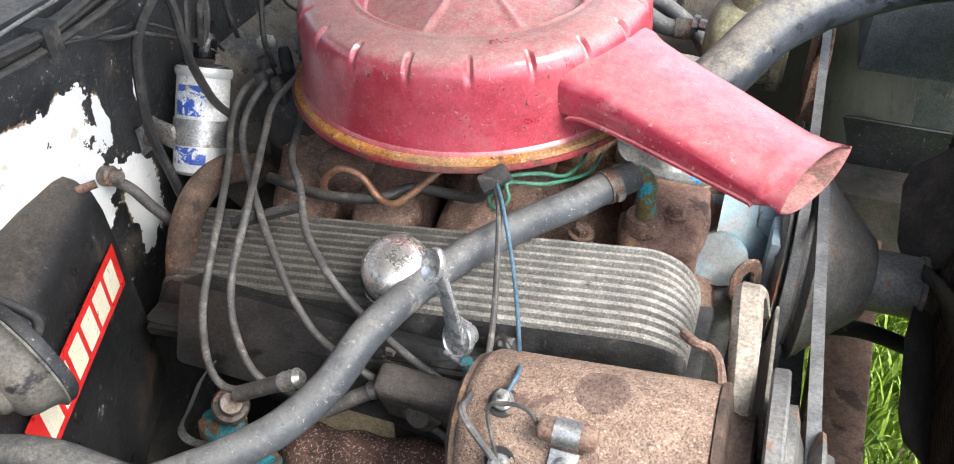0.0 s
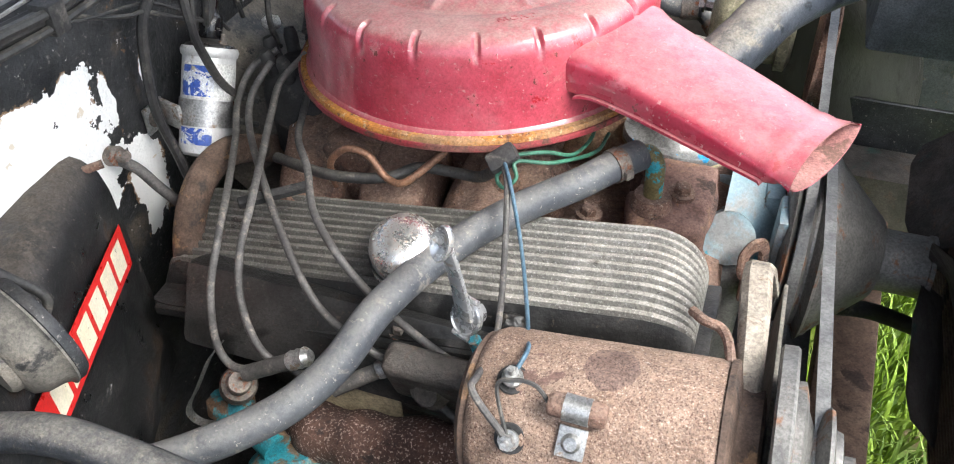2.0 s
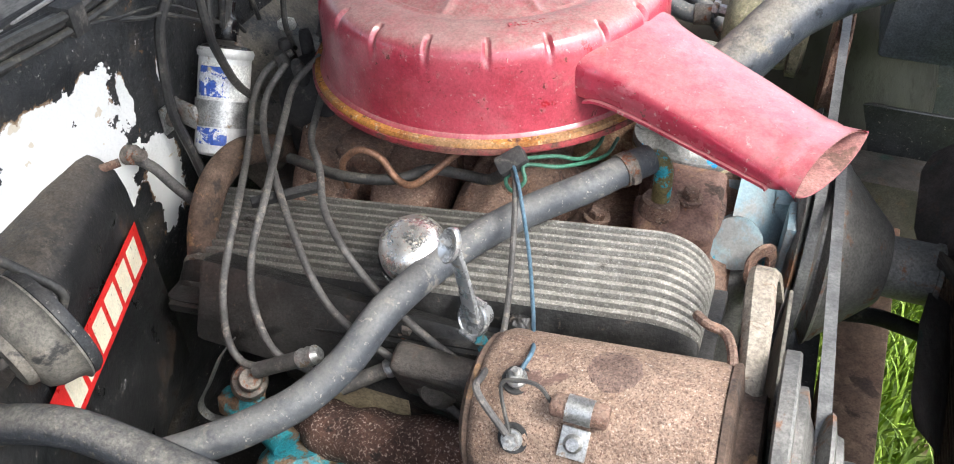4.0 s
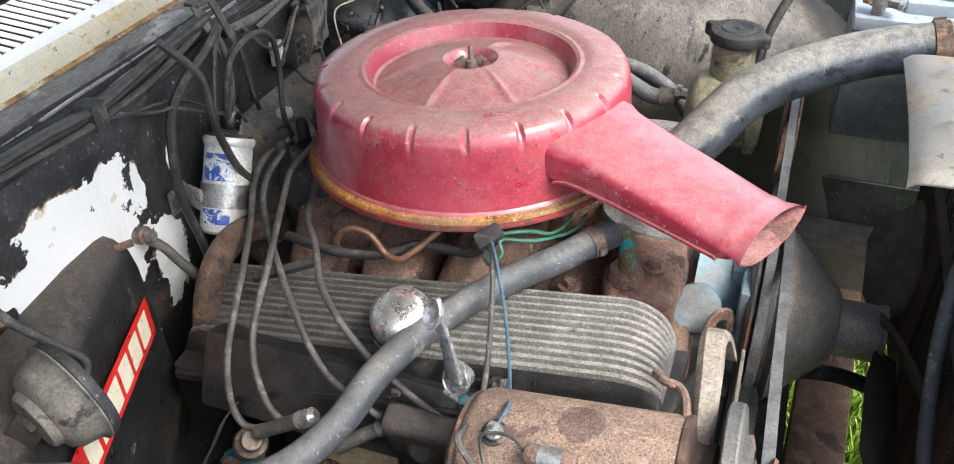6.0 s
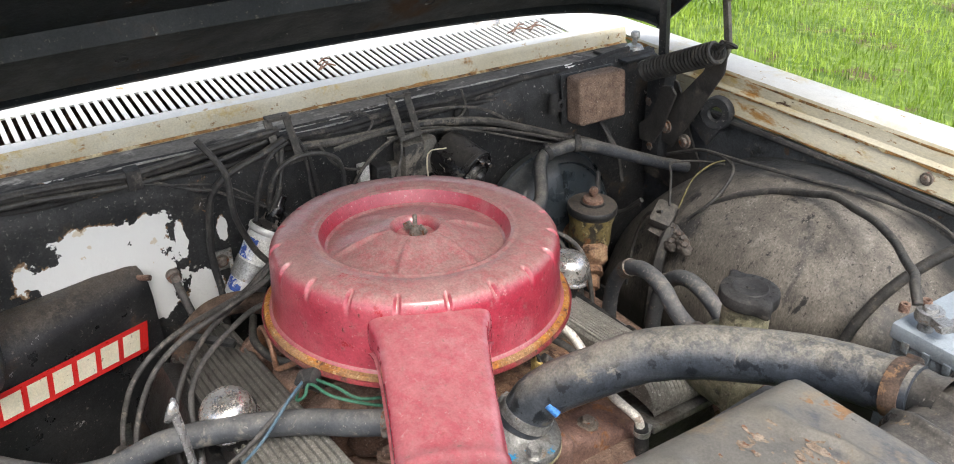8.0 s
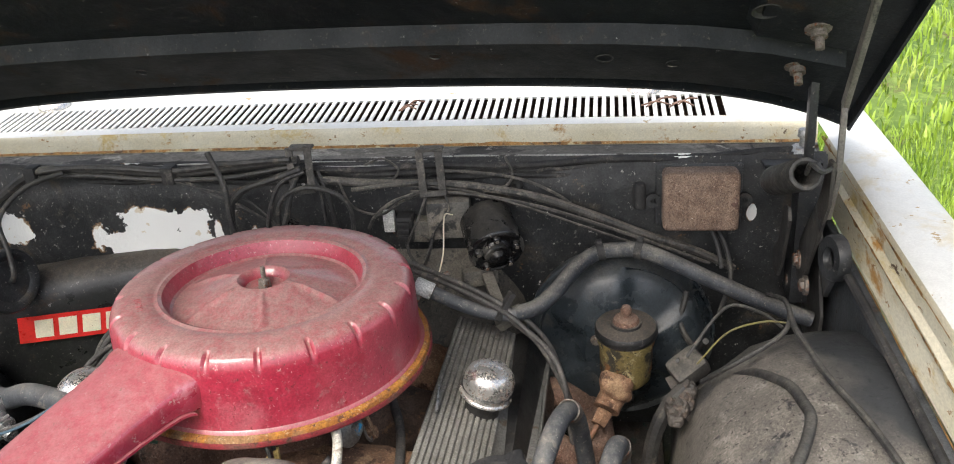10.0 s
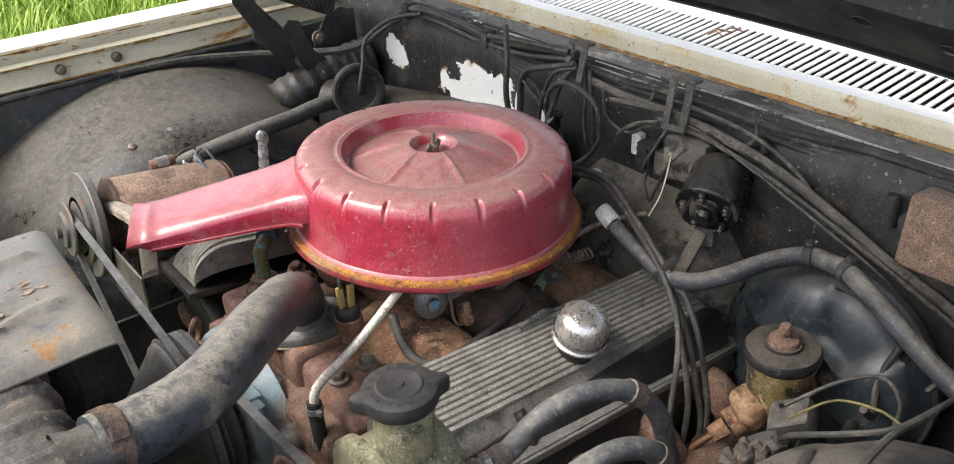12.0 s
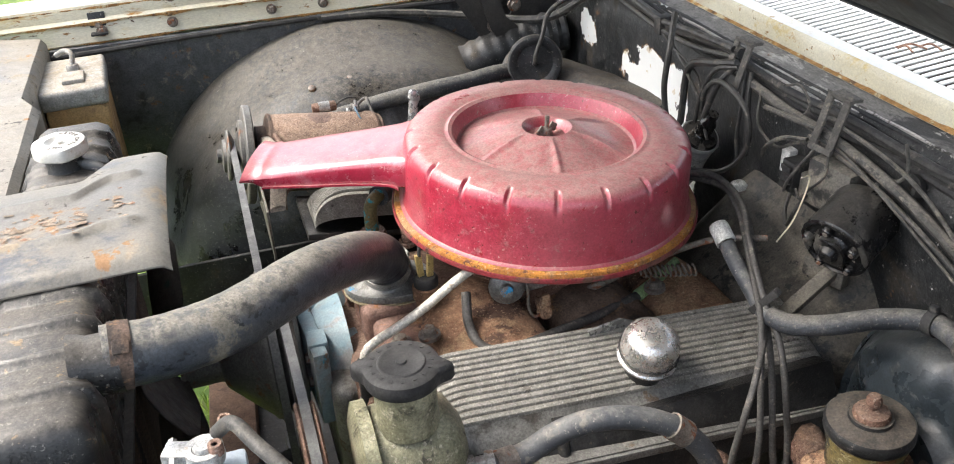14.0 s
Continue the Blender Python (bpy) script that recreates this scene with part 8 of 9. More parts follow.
def relay_box():
    r = root("voltage_regulator", (-0.64, 1.492, 0.77), "rust-covered rectangular voltage regulator on the bulkhead", "regulator")
    m = pose(-0.622, 1.499, 0.834, 0, -6, 0)
    g = G()
    g.box(m, 0.05, 0.118, 0.096, 0.011, 3)
    part("cover", g, M_RUST_PIT, r)
    g = G()
    g.box(m @ Matrix.Translation((-0.028, 0, 0)), 0.006, 0.136, 0.100, 0.003)
    for s in (-1, 1):
        g.lathe([(0.005, 0.004), (0.012, 0.004), (0.012, -0.003)], m @ Matrix.Translation((-0.024, s * 0.072, -0.01)) @ pose(0, 0, 0, 0, 90, 0), 16)
    part("base", g, M_BLACK, r)
    g = G()
    g.lathe([(0, 0.022), (0.008, 0.022), (0.010, 0.016), (0.010, -0.02), (0, -0.02)], axis((-0.640, 1.405, 0.832), (0, 0, 1)), 16)
    single("suppressor", g, M_RUBBER, "small black capacitor on the bulkhead", "capacitor")


relay_box()


def wiper_motor():
    w = root("wiper_motor", (-0.63, 1.16, 0.74), "round black wiper motor with chipped paint", "wiper motor")
    a, d = Vector((-0.640, 1.150, 0.795)), Vector((0.80, 0.30, -0.34)).normalized()
    m = axis(a, d)
    g = G()
    g.lathe([(0.0, 0.0), (0.042, 0.0), (0.045, 0.006), (0.045, 0.070), (0.0465, 0.071), (0.0465, 0.078), (0.044, 0.081), (0.041, 0.082), (0.0395, 0.079), (0.026, 0.079), (0.023, 0.083), (0.0225, 0.087), (0.020, 0.089), (0.013, 0.089), (0.011, 0.094), (0.009, 0.097), (0, 0.098)], m, 56)
    part("body", g, M_MOTOR, w)
    for k in range(5):
        t = 2 * math.pi * k / 5 + 0.4
        g = G()
        g.lathe([(0, 0.088), (0.0052, 0.088), (0.0068, 0.086), (0.0072, 0.078)], m @ Matrix.Translation((0.0335 * math.cos(t), 0.0335 * math.sin(t), 0)), 16)
        boss = part("boss", g, M_MOTOR, w)
        g = G()
        g.lathe([(0, 0.0895), (0.0030, 0.0893), (0.0034, 0.087)], m @ Matrix.Translation((0.0335 * math.cos(t), 0.0335 * math.sin(t), 0)), 10)
        part("screw", g, M_BOLT, boss)
    g = G()
    g.box(pose(-0.635, 1.09, 0.800, 0, 0, 8), 0.04, 0.075, 0.07, 0.010, 2)
    g.box(pose(-0.640, 1.045, 0.775, 0, 0, 0), 0.03, 0.05, 0.04, 0.006, 2)
    part("gear_case", g, M_GREY_SHEET, w, "greasy grey gear case")
    c = root("wire_plug", (-0.63, 1.005, 0.79), "grubby white wiring plug beside the wiper motor", "plug")
    g = G()
    g.box(pose(-0.636, 0.985, 0.792, 0, 0, 0), 0.014, 0.020, 0.038, 0.003)
    part("housing", g, M_WHITE_P, c)
    g = G()
    g.box(pose(-0.628, 1.015, 0.785), 0.03, 0.028, 0.045, 0.003)
    for k in range(3):
        g.box(pose(-0.611, 1.015, 0.772 + 0.013 * k), 0.006, 0.020, 0.007, 0.001)
    part("socket", g, M_RUBBER, c)
    g = G()
    g.tube([(-0.628, 1.012, 0.760), (-0.615, 1.02, 0.735), (-0.605, 1.04, 0.72), (-0.60, 1.055, 0.745), (-0.61, 1.065, 0.78)], 0.0028, 8, 8)
    part("lead", g, M_CABLE, c)
    g = G()
    g.tube([(-0.56, 1.11, 0.838), (-0.59, 1.09, 0.82), (-0.58, 1.085, 0.76), (-0.565, 1.075, 0.72)], 0.0012, 6, 6)
    single("loose_strand", g, M_CREAM, "loose pale strand of wire", "wire", "wiring")
    # bracket below the motor
    g = G()
    g.box(pose(-0.55, 1.17, 0.70, 0, 12, 20), 0.12, 0.02, 0.010, 0.003)
    g.box(pose(-0.50, 1.20, 0.685, 30, 12, 20), 0.02, 0.05, 0.02, 0.004)
    g.box(pose(-0.60, 1.14, 0.705, 0, 0, 20), 0.02, 0.06, 0.03, 0.004)
    single("throttle_bracket", g, M_GREY_SHEET, "greasy steel throttle bracket on the tunnel", "bracket")
    g = G()
    lump(g, (-0.60, 0.925, 0.728), (0.012, 0.010, 0.008), 81)
    single("plastic_scrap", g, M_WHITE_P, "scrap of white plastic lying on the tunnel", "scrap")


wiper_motor()


def brakes():
    b = root("brake_booster", (-0.60, 1.385, 0.48), "large round black brake booster", "brake booster")
    a = Vector((-0.640, 1.372, 0.590))
    d = Vector((1, 0.02, 0.06)).normalized()
    m = axis(a, d)
    def dent(t, r, z):
        if 0.06 < r < 0.135 and z > 0.05:
            return r, z - 0.015 * math.exp(-((math.degrees(t) % 120 - 60) / 27) ** 6) * min(1, (r - 0.06) / 0.012)
        return r, z
    g = G()
    g.lathe([(0.0, 0.0), (0.128, 0.0), (0.146, 0.008), (0.152, 0.02), (0.155, 0.034), (0.150, 0.042), (0.143, 0.050), (0.138, 0.066), (0.133, 0.073), (0.126, 0.080), (0.118, 0.0845), (0.108, 0.0885), (0.098, 0.092), (0.088, 0.0945), (0.078, 0.097), (0.070, 0.0985), (0.064, 0.0995), (0.058, 0.1005), (0.0, 0.102)], m, 120, dent)
    part("shell", g, M_BOOST, b)
    g = G()
    g.lathe([(0.153, 0.022), (0.158, 0.024), (0.158, 0.038), (0.153, 0.040)], m, 90)
    part("clamp_ring", g, M_BOOST, b)
    g = G()
    g.lathe([(0, 0.03), (0.007, 0.03), (0.008, 0.026), (0.008, 0.008), (0.014, 0.006), (0.014, -0.004)], axis(a + Vector((0.088, 0.085, -0.02)), (1, 0.2, 0.1)), 18)
    part("hose_nipple", g, M_RUBBER, b)
    for t in (30, 150, 270):
        g = G()
        p = m @ Vector((0.045 * math.cos(radians(t)), 0.045 * math.sin(radians(t)), 0.100))
        g.bolt(p, d, 0.007, 0.007)
        part("stud_nut", g, M_BOLT, b)
    mc = root("master_cylinder", (-0.49, 1.38, 0.60), "corroded yellow brake master cylinder with a dark round lid", "master cylinder")
    m = axis((-0.483, 1.381, 0.60), (0.05, 0, 1))
    g = G()
    g.lathe([(0.0, -0.02), (0.030, -0.018), (0.038, -0.008), (0.0405, 0.01), (0.041, 0.05), (0.0445, 0.062), (0.0445, 0.070), (0, 0.070)], m, 40)
    part("reservoir", g, M_BRASS, mc)
    g = G()
    g.lathe([(0.0455, 0.070), (0.048, 0.074), (0.048, 0.083), (0.0455, 0.087), (0.024, 0.090), (0.023, 0.094), (0.0, 0.094)], m, 48)
    lid = part("lid", g, M_BLACK_RUSTTOP, mc, "dark rusty round lid")
    g = G()
    g.lathe([(0, 0.122), (0.006, 0.121), (0.0085, 0.116), (0.0085, 0.110), (0.005, 0.106), (0.005, 0.103), (0.018, 0.100), (0.020, 0.096), (0.020, 0.092)], m, 24)
    part("vent_knob", g, M_RUST, lid, "rusty vent knob")
    g = G()
    lump(g, (-0.455, 1.366, 0.595), (0.030, 0.026, 0.026), 91)
    g.tube([(-0.55, 1.383, 0.60), (-0.48, 1.378, 0.590), (-0.445, 1.358, 0.573), (-0.430, 1.350, 0.563)], 0.021, 18, 5)
    g.lathe([(0, 0.024), (0.012, 0.024), (0.014, 0.0)], axis((-0.428, 1.348, 0.561), (0.7, -0.45, -0.55)), 6)
    part("barrel", g, M_RUST_TAN, mc, "rust-brown cylinder barrel")
    g = G()
    g.tube([(-0.414, 1.339, 0.550), (-0.394, 1.322, 0.525), (-0.39, 1.32, 0.49), (-0.41, 1.34, 0.47), (-0.44, 1.37, 0.455)], 0.0045, 10, 7)
    part("brake_pipe", g, M_COPPER, mc, "rusty brake pipe")
    # vacuum hose from the engine over the booster to the wing
    v = root("vacuum_hose", (-0.55, 1.3, 0.72), "thick dusty black vacuum hose with two clips", "hose")
    pts = [(-0.462, 1.215, 0.716), (-0.470, 1.245, 0.722), (-0.500, 1.275, 0.735), (-0.545, 1.305, 0.752), (-0.575, 1.338, 0.762), (-0.573, 1.375, 0.768), (-0.560, 1.408, 0.773), (-0.545, 1.46, 0.757), (-0.53, 1.53, 0.728), (-0.52, 1.60, 0.700), (-0.51, 1.66, 0.68)]
    g = G()
    g.tube(pts, 0.0125, 14, 8)
    part("hose", g, M_HOSE, v)
    q = smooth_path(pts, 8)
    for i in (33, 47):
        g = G()
        g.lathe([(0.0128, -0.006), (0.0150, -0.006), (0.0150, 0.006), (0.0128, 0.006)], axis(q[i], q[i + 1] - q[i]), 18)
        g.box(axis(q[i], q[i + 1] - q[i]) @ pose(0, 0.017, 0), 0.008, 0.010, 0.010, 0.002)
        part("clip", g, M_RUBBER, v)


brakes()


def wiring():
    def bundle(paths, lab, name="wiring_loom", rs=(0.006,), mat=M_CABLE):
        w = root(name, paths[0][len(paths[0]) // 2], lab, "wiring loom", "wiring")
        for i, pts in enumerate(paths):
            g = G()
            g.tube(pts, rs[i % len(rs)], 8, 7)
            part("cable", g, mat, w)
        return w
    X = FW + 0.018
    loom = bundle([
        [(-0.12, 0.024, 0.800), (-0.26, 0.028, 0.796), (-0.40, 0.055, 0.782), (-0.50, 0.11, 0.775), (-0.58, 0.20, 0.79), (X, 0.27, 0.845), (X, 0.345, 0.888), (X, 0.42, 0.896), (X, 0.53, 0.892), (X, 0.61, 0.886), (X, 0.70, 0.893), (X, 0.79, 0.903), (X, 0.84, 0.905)],
        [(X + 0.008, 0.345, 0.893), (X + 0.01, 0.44, 0.902), (X + 0.01, 0.53, 0.899), (X + 0.01, 0.61, 0.893), (X + 0.01, 0.72, 0.904), (X + 0.008, 0.83, 0.910)],
        [(X + 0.006, 0.345, 0.882), (X + 0.008, 0.45, 0.887), (X + 0.01, 0.55, 0.880), (X + 0.01, 0.62, 0.877), (X + 0.006, 0.72, 0.879), (X, 0.82, 0.893)],
    ], "black wiring loom clipped along the bulkhead", rs=(0.0085, 0.0052, 0.0045), mat=M_CABLE)
    for y, z in ((0.607, 0.885), (0.35, 0.888)):
        g = G()
        g.box(pose(X + 0.004, y, z), 0.026, 0.022, 0.032, 0.003)
        part("clip", g, M_RUBBER, loom)
    # fan of leads from the bracket
    bundle([
        [(X + 0.01, 0.845, 0.893), (X + 0.02, 0.80, 0.880), (X + 0.022, 0.745, 0.862), (X + 0.016, 0.715, 0.83), (X + 0.012, 0.705, 0.78), (X + 0.012, 0.70, 0.72), (X + 0.02, 0.705, 0.66), (-0.60, 0.70, 0.62), (-0.56, 0.69, 0.605)],
        [(X + 0.01, 0.85, 0.888), (X + 0.025, 0.81, 0.872), (X + 0.03, 0.785, 0.82), (X + 0.03, 0.775, 0.77), (-0.605, 0.765, 0.72), (-0.585, 0.77, 0.68), (-0.555, 0.79, 0.66)],
        [(X + 0.012, 0.612, 0.876), (X + 0.014, 0.66, 0.862), (X + 0.012, 0.70, 0.852), (X + 0.012, 0.745, 0.835), (-0.61, 0.79, 0.80), (-0.605, 0.80, 0.785)],
        [(-0.606, 0.800, 0.785), (-0.60, 0.805, 0.83), (-0.60, 0.83, 0.862), (-0.595, 0.88, 0.872), (-0.60, 0.925, 0.845), (-0.60, 0.93, 0.79), (-0.585, 0.90, 0.745), (-0.55, 0.86, 0.735)],
        [(X, 0.87, 0.885), (X + 0.01, 0.885, 0.85), (X + 0.012, 0.892, 0.80), (X + 0.01, 0.895, 0.76)],
        [(X + 0.006, 0.862, 0.885), (X + 0.015, 0.876, 0.85), (X + 0.02, 0.88, 0.79), (X + 0.02, 0.89, 0.75)],
    ], "black leads dropping from the bulkhead bracket to coil and distributor", rs=(0.0062, 0.0038, 0.0018, 0.0042, 0.004, 0.0032))
    bundle([
        [(X, 0.87, 0.870), (X, 0.96, 0.862), (X + 0.004, 1.06, 0.862), (X + 0.004, 1.14, 0.855), (X + 0.004, 1.24, 0.835), (X, 1.33, 0.800), (X, 1.42, 0.762), (X - 0.005, 1.50, 0.73), (X, 1.56, 0.70)],
        [(X + 0.01, 1.03, 0.850), (X + 0.012, 1.13, 0.845), (X + 0.012, 1.24, 0.822), (X + 0.008, 1.34, 0.786), (X + 0.004, 1.44, 0.745), (X, 1.52, 0.71)],
        [(X + 0.006, 1.075, 0.885), (X + 0.006, 1.15, 0.880), (X + 0.004, 1.22, 0.865), (X, 1.28, 0.832), (X, 1.31, 0.80)],
        [(X + 0.012, 0.93, 0.855), (X + 0.014, 0.98, 0.862), (X + 0.012, 1.05, 0.868)],
        [(X, 1.19, 0.905), (X, 1.20, 0.875), (X, 1.19, 0.855), (X, 1.17, 0.85)],
        [(X, 0.955, 0.895), (X, 0.985, 0.905), (X, 1.01, 0.885), (X, 0.99, 0.86), (X, 0.965, 0.865)],
    ], "grey-taped wiring loom across the bulkhead past the wiper motor", rs=(0.0072, 0.0032, 0.0028, 0.0040, 0.0024, 0.0020), mat=M_TAPE)
    bundle([
        [(X + 0.016, 1.035, 0.848), (X + 0.026, 1.00, 0.838), (X + 0.030, 0.97, 0.815), (X + 0.026, 0.955, 0.79)],
        [(X + 0.018, 1.055, 0.842), (X + 0.03, 1.045, 0.815), (X + 0.034, 1.03, 0.785), (X + 0.03, 1.02, 0.765)],
        [(X + 0.020, 1.085, 0.860), (X + 0.028, 1.095, 0.825), (X + 0.030, 1.075, 0.795), (X + 0.034, 1.06, 0.775), (X + 0.03, 1.045, 0.78)],
        [(X + 0.004, 0.905, 0.868), (X + 0.020, 0.93, 0.828), (X + 0.018, 0.975, 0.812), (X + 0.014, 1.01, 0.832), (X + 0.01, 1.05, 0.848)],
        [(X + 0.006, 1.01, 0.86), (X + 0.012, 1.12, 0.852), (X + 0.014, 1.22, 0.822), (X + 0.010, 1.33, 0.778), (X + 0.008, 1.42, 0.74), (X + 0.008, 1.47, 0.70), (X + 0.03, 1.49, 0.66)],
    ], "tangle of thin grimy wires below the bulkhead bracket", rs=(0.0030, 0.0022, 0.0017, 0.0024, 0.0020), mat=M_TAPE)
    bundle([
        [(-0.60, 1.535, 0.72), (-0.62, 1.53, 0.75), (-0.635, 1.52, 0.775)],
        [(-0.56, 1.53, 0.66), (-0.60, 1.55, 0.70), (-0.625, 1.545, 0.74), (-0.64, 1.53, 0.77)],
        [(-0.47, 1.50, 0.665), (-0.52, 1.49, 0.62), (-0.56, 1.47, 0.64), (-0.58, 1.48, 0.69)],
    ], "thin black leads hanging below the regulator", rs=(0.0035, 0.004, 0.005))
    bundle([
        [(-0.60, 0.70, 0.935), (-0.578, 0.728, 0.885), (-0.572, 0.730, 0.835), (-0.572, 0.733, 0.807), (-0.572, 0.743, 0.775), (-0.572, 0.758, 0.739), (-0.570, 0.780, 0.708), (-0.56, 0.805, 0.688)],
        [(-0.606, 0.797, 0.775), (-0.603, 0.808, 0.796), (-0.602, 0.818, 0.82), (-0.61, 0.83, 0.86), (-0.63, 0.84, 0.888)],
        [(-0.632, 0.617, 0.884), (-0.628, 0.655, 0.861), (-0.624, 0.70, 0.842), (-0.618, 0.72, 0.838), (-0.615, 0.777, 0.802), (-0.60, 0.815, 0.783), (-0.598, 0.83, 0.765)],
    ], "black leads passing in front of the coil", rs=(0.0052, 0.0048, 0.0026))
    # lead from the stub on the heater wall
    g = G()
    g.tube([(-0.648, 0.640, 0.690), (-0.62, 0.640, 0.682), (-0.60, 0.645, 0.655), (-0.575, 0.655, 0.620), (-0.55, 0.66, 0.60)], 0.0065, 10, 8)
    single("vacuum_pipe", g, M_WIRE, "grimy rubber pipe from the bulkhead stub", "pipe")
    g = G()
    g.lathe([(0, 0.022), (0.006, 0.022), (0.008, 0.018), (0.008, 0.010), (0.012, 0.008), (0.012, -0.004)], axis((-0.650, 0.640, 0.693), (1, 0, 0.2)), 16)
    single("pipe_stub", g, M_BOLT, "dark threaded pipe stub on the bulkhead", "stub")
    # pressed brackets
    for y, z in ((0.845, 0.895), (1.067, 0.888)):
        b = root("cable_bracket", (FW, y, z), "dusty folded steel cable bracket on the bulkhead", "bracket", "cable brackets")
        lean = Matrix.Translation((FW + 0.028, y, z - 0.004)) @ pose(0, 0, 0, 6, -20, 0)
        for s in (-1, 1):
            g = G()
            g.box(lean @ pose(0, s * 0.016, 0, 0, 0, s * 4), 0.004, 0.013, 0.080, 0.0015)
            part("leg", g, M_TAPE, b)
        g = G()
        g.box(lean @ pose(0.001, 0, -0.036), 0.005, 0.044, 0.009, 0.002)
        part("web", g, M_TAPE, b)
        g = G()
        g.box(pose(FW + 0.010, y, z + 0.030), 0.022, 0.040, 0.005, 0.0015)
        part("mounting_tab", g, M_TAPE, b)
    # round bulkhead grommets
    for y, z in ((0.50, 0.882), (1.08, 0.80), (1.20, 0.85)):
        g = G()
        g.lathe([(0.004, 0.006), (0.012, 0.008), (0.016, 0.003), (0.016, -0.003)], axis((FW + 0.003, y, z), (1, 0, 0)), 18)
        single("grommet", g, M_RUBBER, "black rubber grommet in the bulkhead", "grommet", "grommets")


wiring()


# ---- front of the bay ----
def radiator():
    r = root("radiator", (0.33, 0.90, 0.30), "black radiator with ribbed top tank", "radiator")
    y0, y1 = 0.56, 1.297
    rows = []
    n = 200
    for i in range(n + 1):
        y = y0 + (y1 - y0) * i / n
        rib = 0.0080 * max(0.0, 1 - ((((y - 0.60) / 0.055) % 1.0 - 0.5) / 0.16) ** 2) if 0.6 < y < 1.25 else 0
        e = min(1.0, min(y - y0, y1 - y) / 0.022)
        k = (1 - (1 - e) ** 2) ** 0.5
        hw, zt = 0.02 + 0.035 * k, 0.855 - 0.035 * (1 - k)
        prof = [(-hw, 0.735), (-hw - rib, 0.80), (-hw - rib, zt - 0.022), (-hw + 0.006 - rib * 0.7, zt - 0.008 + rib), (-hw + 0.020, zt + rib), (hw - 0.02, zt + rib), (hw - 0.006, zt - 0.008 + rib), (hw + rib, zt - 0.022), (hw + rib, 0.80), (hw, 0.735)]
        rows.append([(0.345 + dx, y, z) for dx, z in prof])
    g = G()
    g.grid(rows)
    g.add(rows[0], [tuple(range(len(rows[0])))])
    g.add(rows[-1], [tuple(range(len(rows[-1])))])
    part("top_tank", g, M_TANK, r, "black ribbed top tank", angle=60)
    g = G()
    g.box(pose(0.345, 0.916, 0.732), 0.13, 0.74, 0.008, 0.002)
    part("tank_flange", g, M_BLACK_RUSTTOP, r)
    g = G()
    g.box(pose(0.345, 0.916, 0.545), 0.05, 0.70, 0.37, 0.004)
    part("core", g, M_RUST_OLD, r)
    fin = None
    for k in range(38):
        if fin is None:
            g = G()
            g.box(pose(0.318, 0.916, 0.366), 0.006, 0.685, 0.002, 0)
            fin = part("fin", g, M_RUST_OLD, r)
        else:
            ob = new("fin", fin.data)
            ob.parent = r
            ob.location = (0, 0, 0.0095 * k)
    g = G()
    g.lathe([(0.036, -0.012), (0.034, -0.003), (0.0312, 0.004), (0.0312, 0.032)], axis((0.300, 1.184, 0.838), (-1, -0.05, -0.02)), 28)
    part("hose_neck", g, M_TANK, r, "dusty black hose neck")
    # filler neck and cap
    g = G()
    g.lathe([(0.034, 0.845), (0.030, 0.852), (0.024, 0.86), (0.024, 0.874), (0.034, 0.876), (0.034, 0.879)], Matrix.Translation((0.345, 0.730, 0)), 32)
    g.tube([(0.345, 0.73, 0.865), (0.320, 0.742, 0.862), (0.305, 0.752, 0.858)], 0.0065, 10, 4)
    part("filler_neck", g, M_BLACK, r)
    m = Matrix.Translation((0.345, 0.730, 0))
    g = G()
    g.lathe([(0, 0.893), (0.005, 0.893), (0.0065, 0.8905), (0.011, 0.8885), (0.014, 0.8895), (0.018, 0.8935), (0.030, 0.8935), (0.0335, 0.892), (0.0355, 0.888), (0.0355, 0.877), (0.033, 0.875)], m, 60, lambda a, r_, z: (r_ + (0.003 * math.exp(-((math.degrees(a) % 180 - 100) / 14) ** 2) if r_ > 0.03 else 0), z))
    cap = part("filler_cap", g, M_CAP, r, "bright aluminium radiator cap")
    def rim_letters(text, start, step):
        for k, ch in enumerate(text):
            if ch == " ":
                continue
            ang = start - step * k
            a = radians(ang)
            cu = bpy.data.curves.new("letter", "FONT")
            cu.body, cu.size, cu.extrude, cu.align_x, cu.align_y = ch, 0.0088, 0.0005, "CENTER", "CENTER"
            tmp = bpy.data.objects.new("tmp", cu)
            me = bpy.data.meshes.new_from_object(tmp)
            bpy.data.objects.remove(tmp)
            me.transform(Matrix.Translation(Vector((0.345 + 0.0245 * math.cos(a), 0.730 + 0.0245 * math.sin(a), 0.8938)) - ROOT_AT[cap]) @ pose(0, 0, 0, 0, 0, ang - 90))
            me.materials.append(M_STAMP)
            ob = new("letter", me)
            ob.parent = cap
    rim_letters("NEVER OPEN HOT", 265, 15)
    # overflow hose
    o = root("overflow_hose", (0.30, 0.70, 0.6), "grey rubber overflow hose beside the radiator", "hose")
    g = G()
    g.tube([(0.318, 0.745, 0.862), (0.300, 0.755, 0.855), (0.283, 0.752, 0.835), (0.273, 0.735, 0.79), (0.272, 0.705, 0.72), (0.280, 0.67, 0.64), (0.292, 0.63, 0.56), (0.30, 0.60, 0.46)], 0.0078, 12, 8)
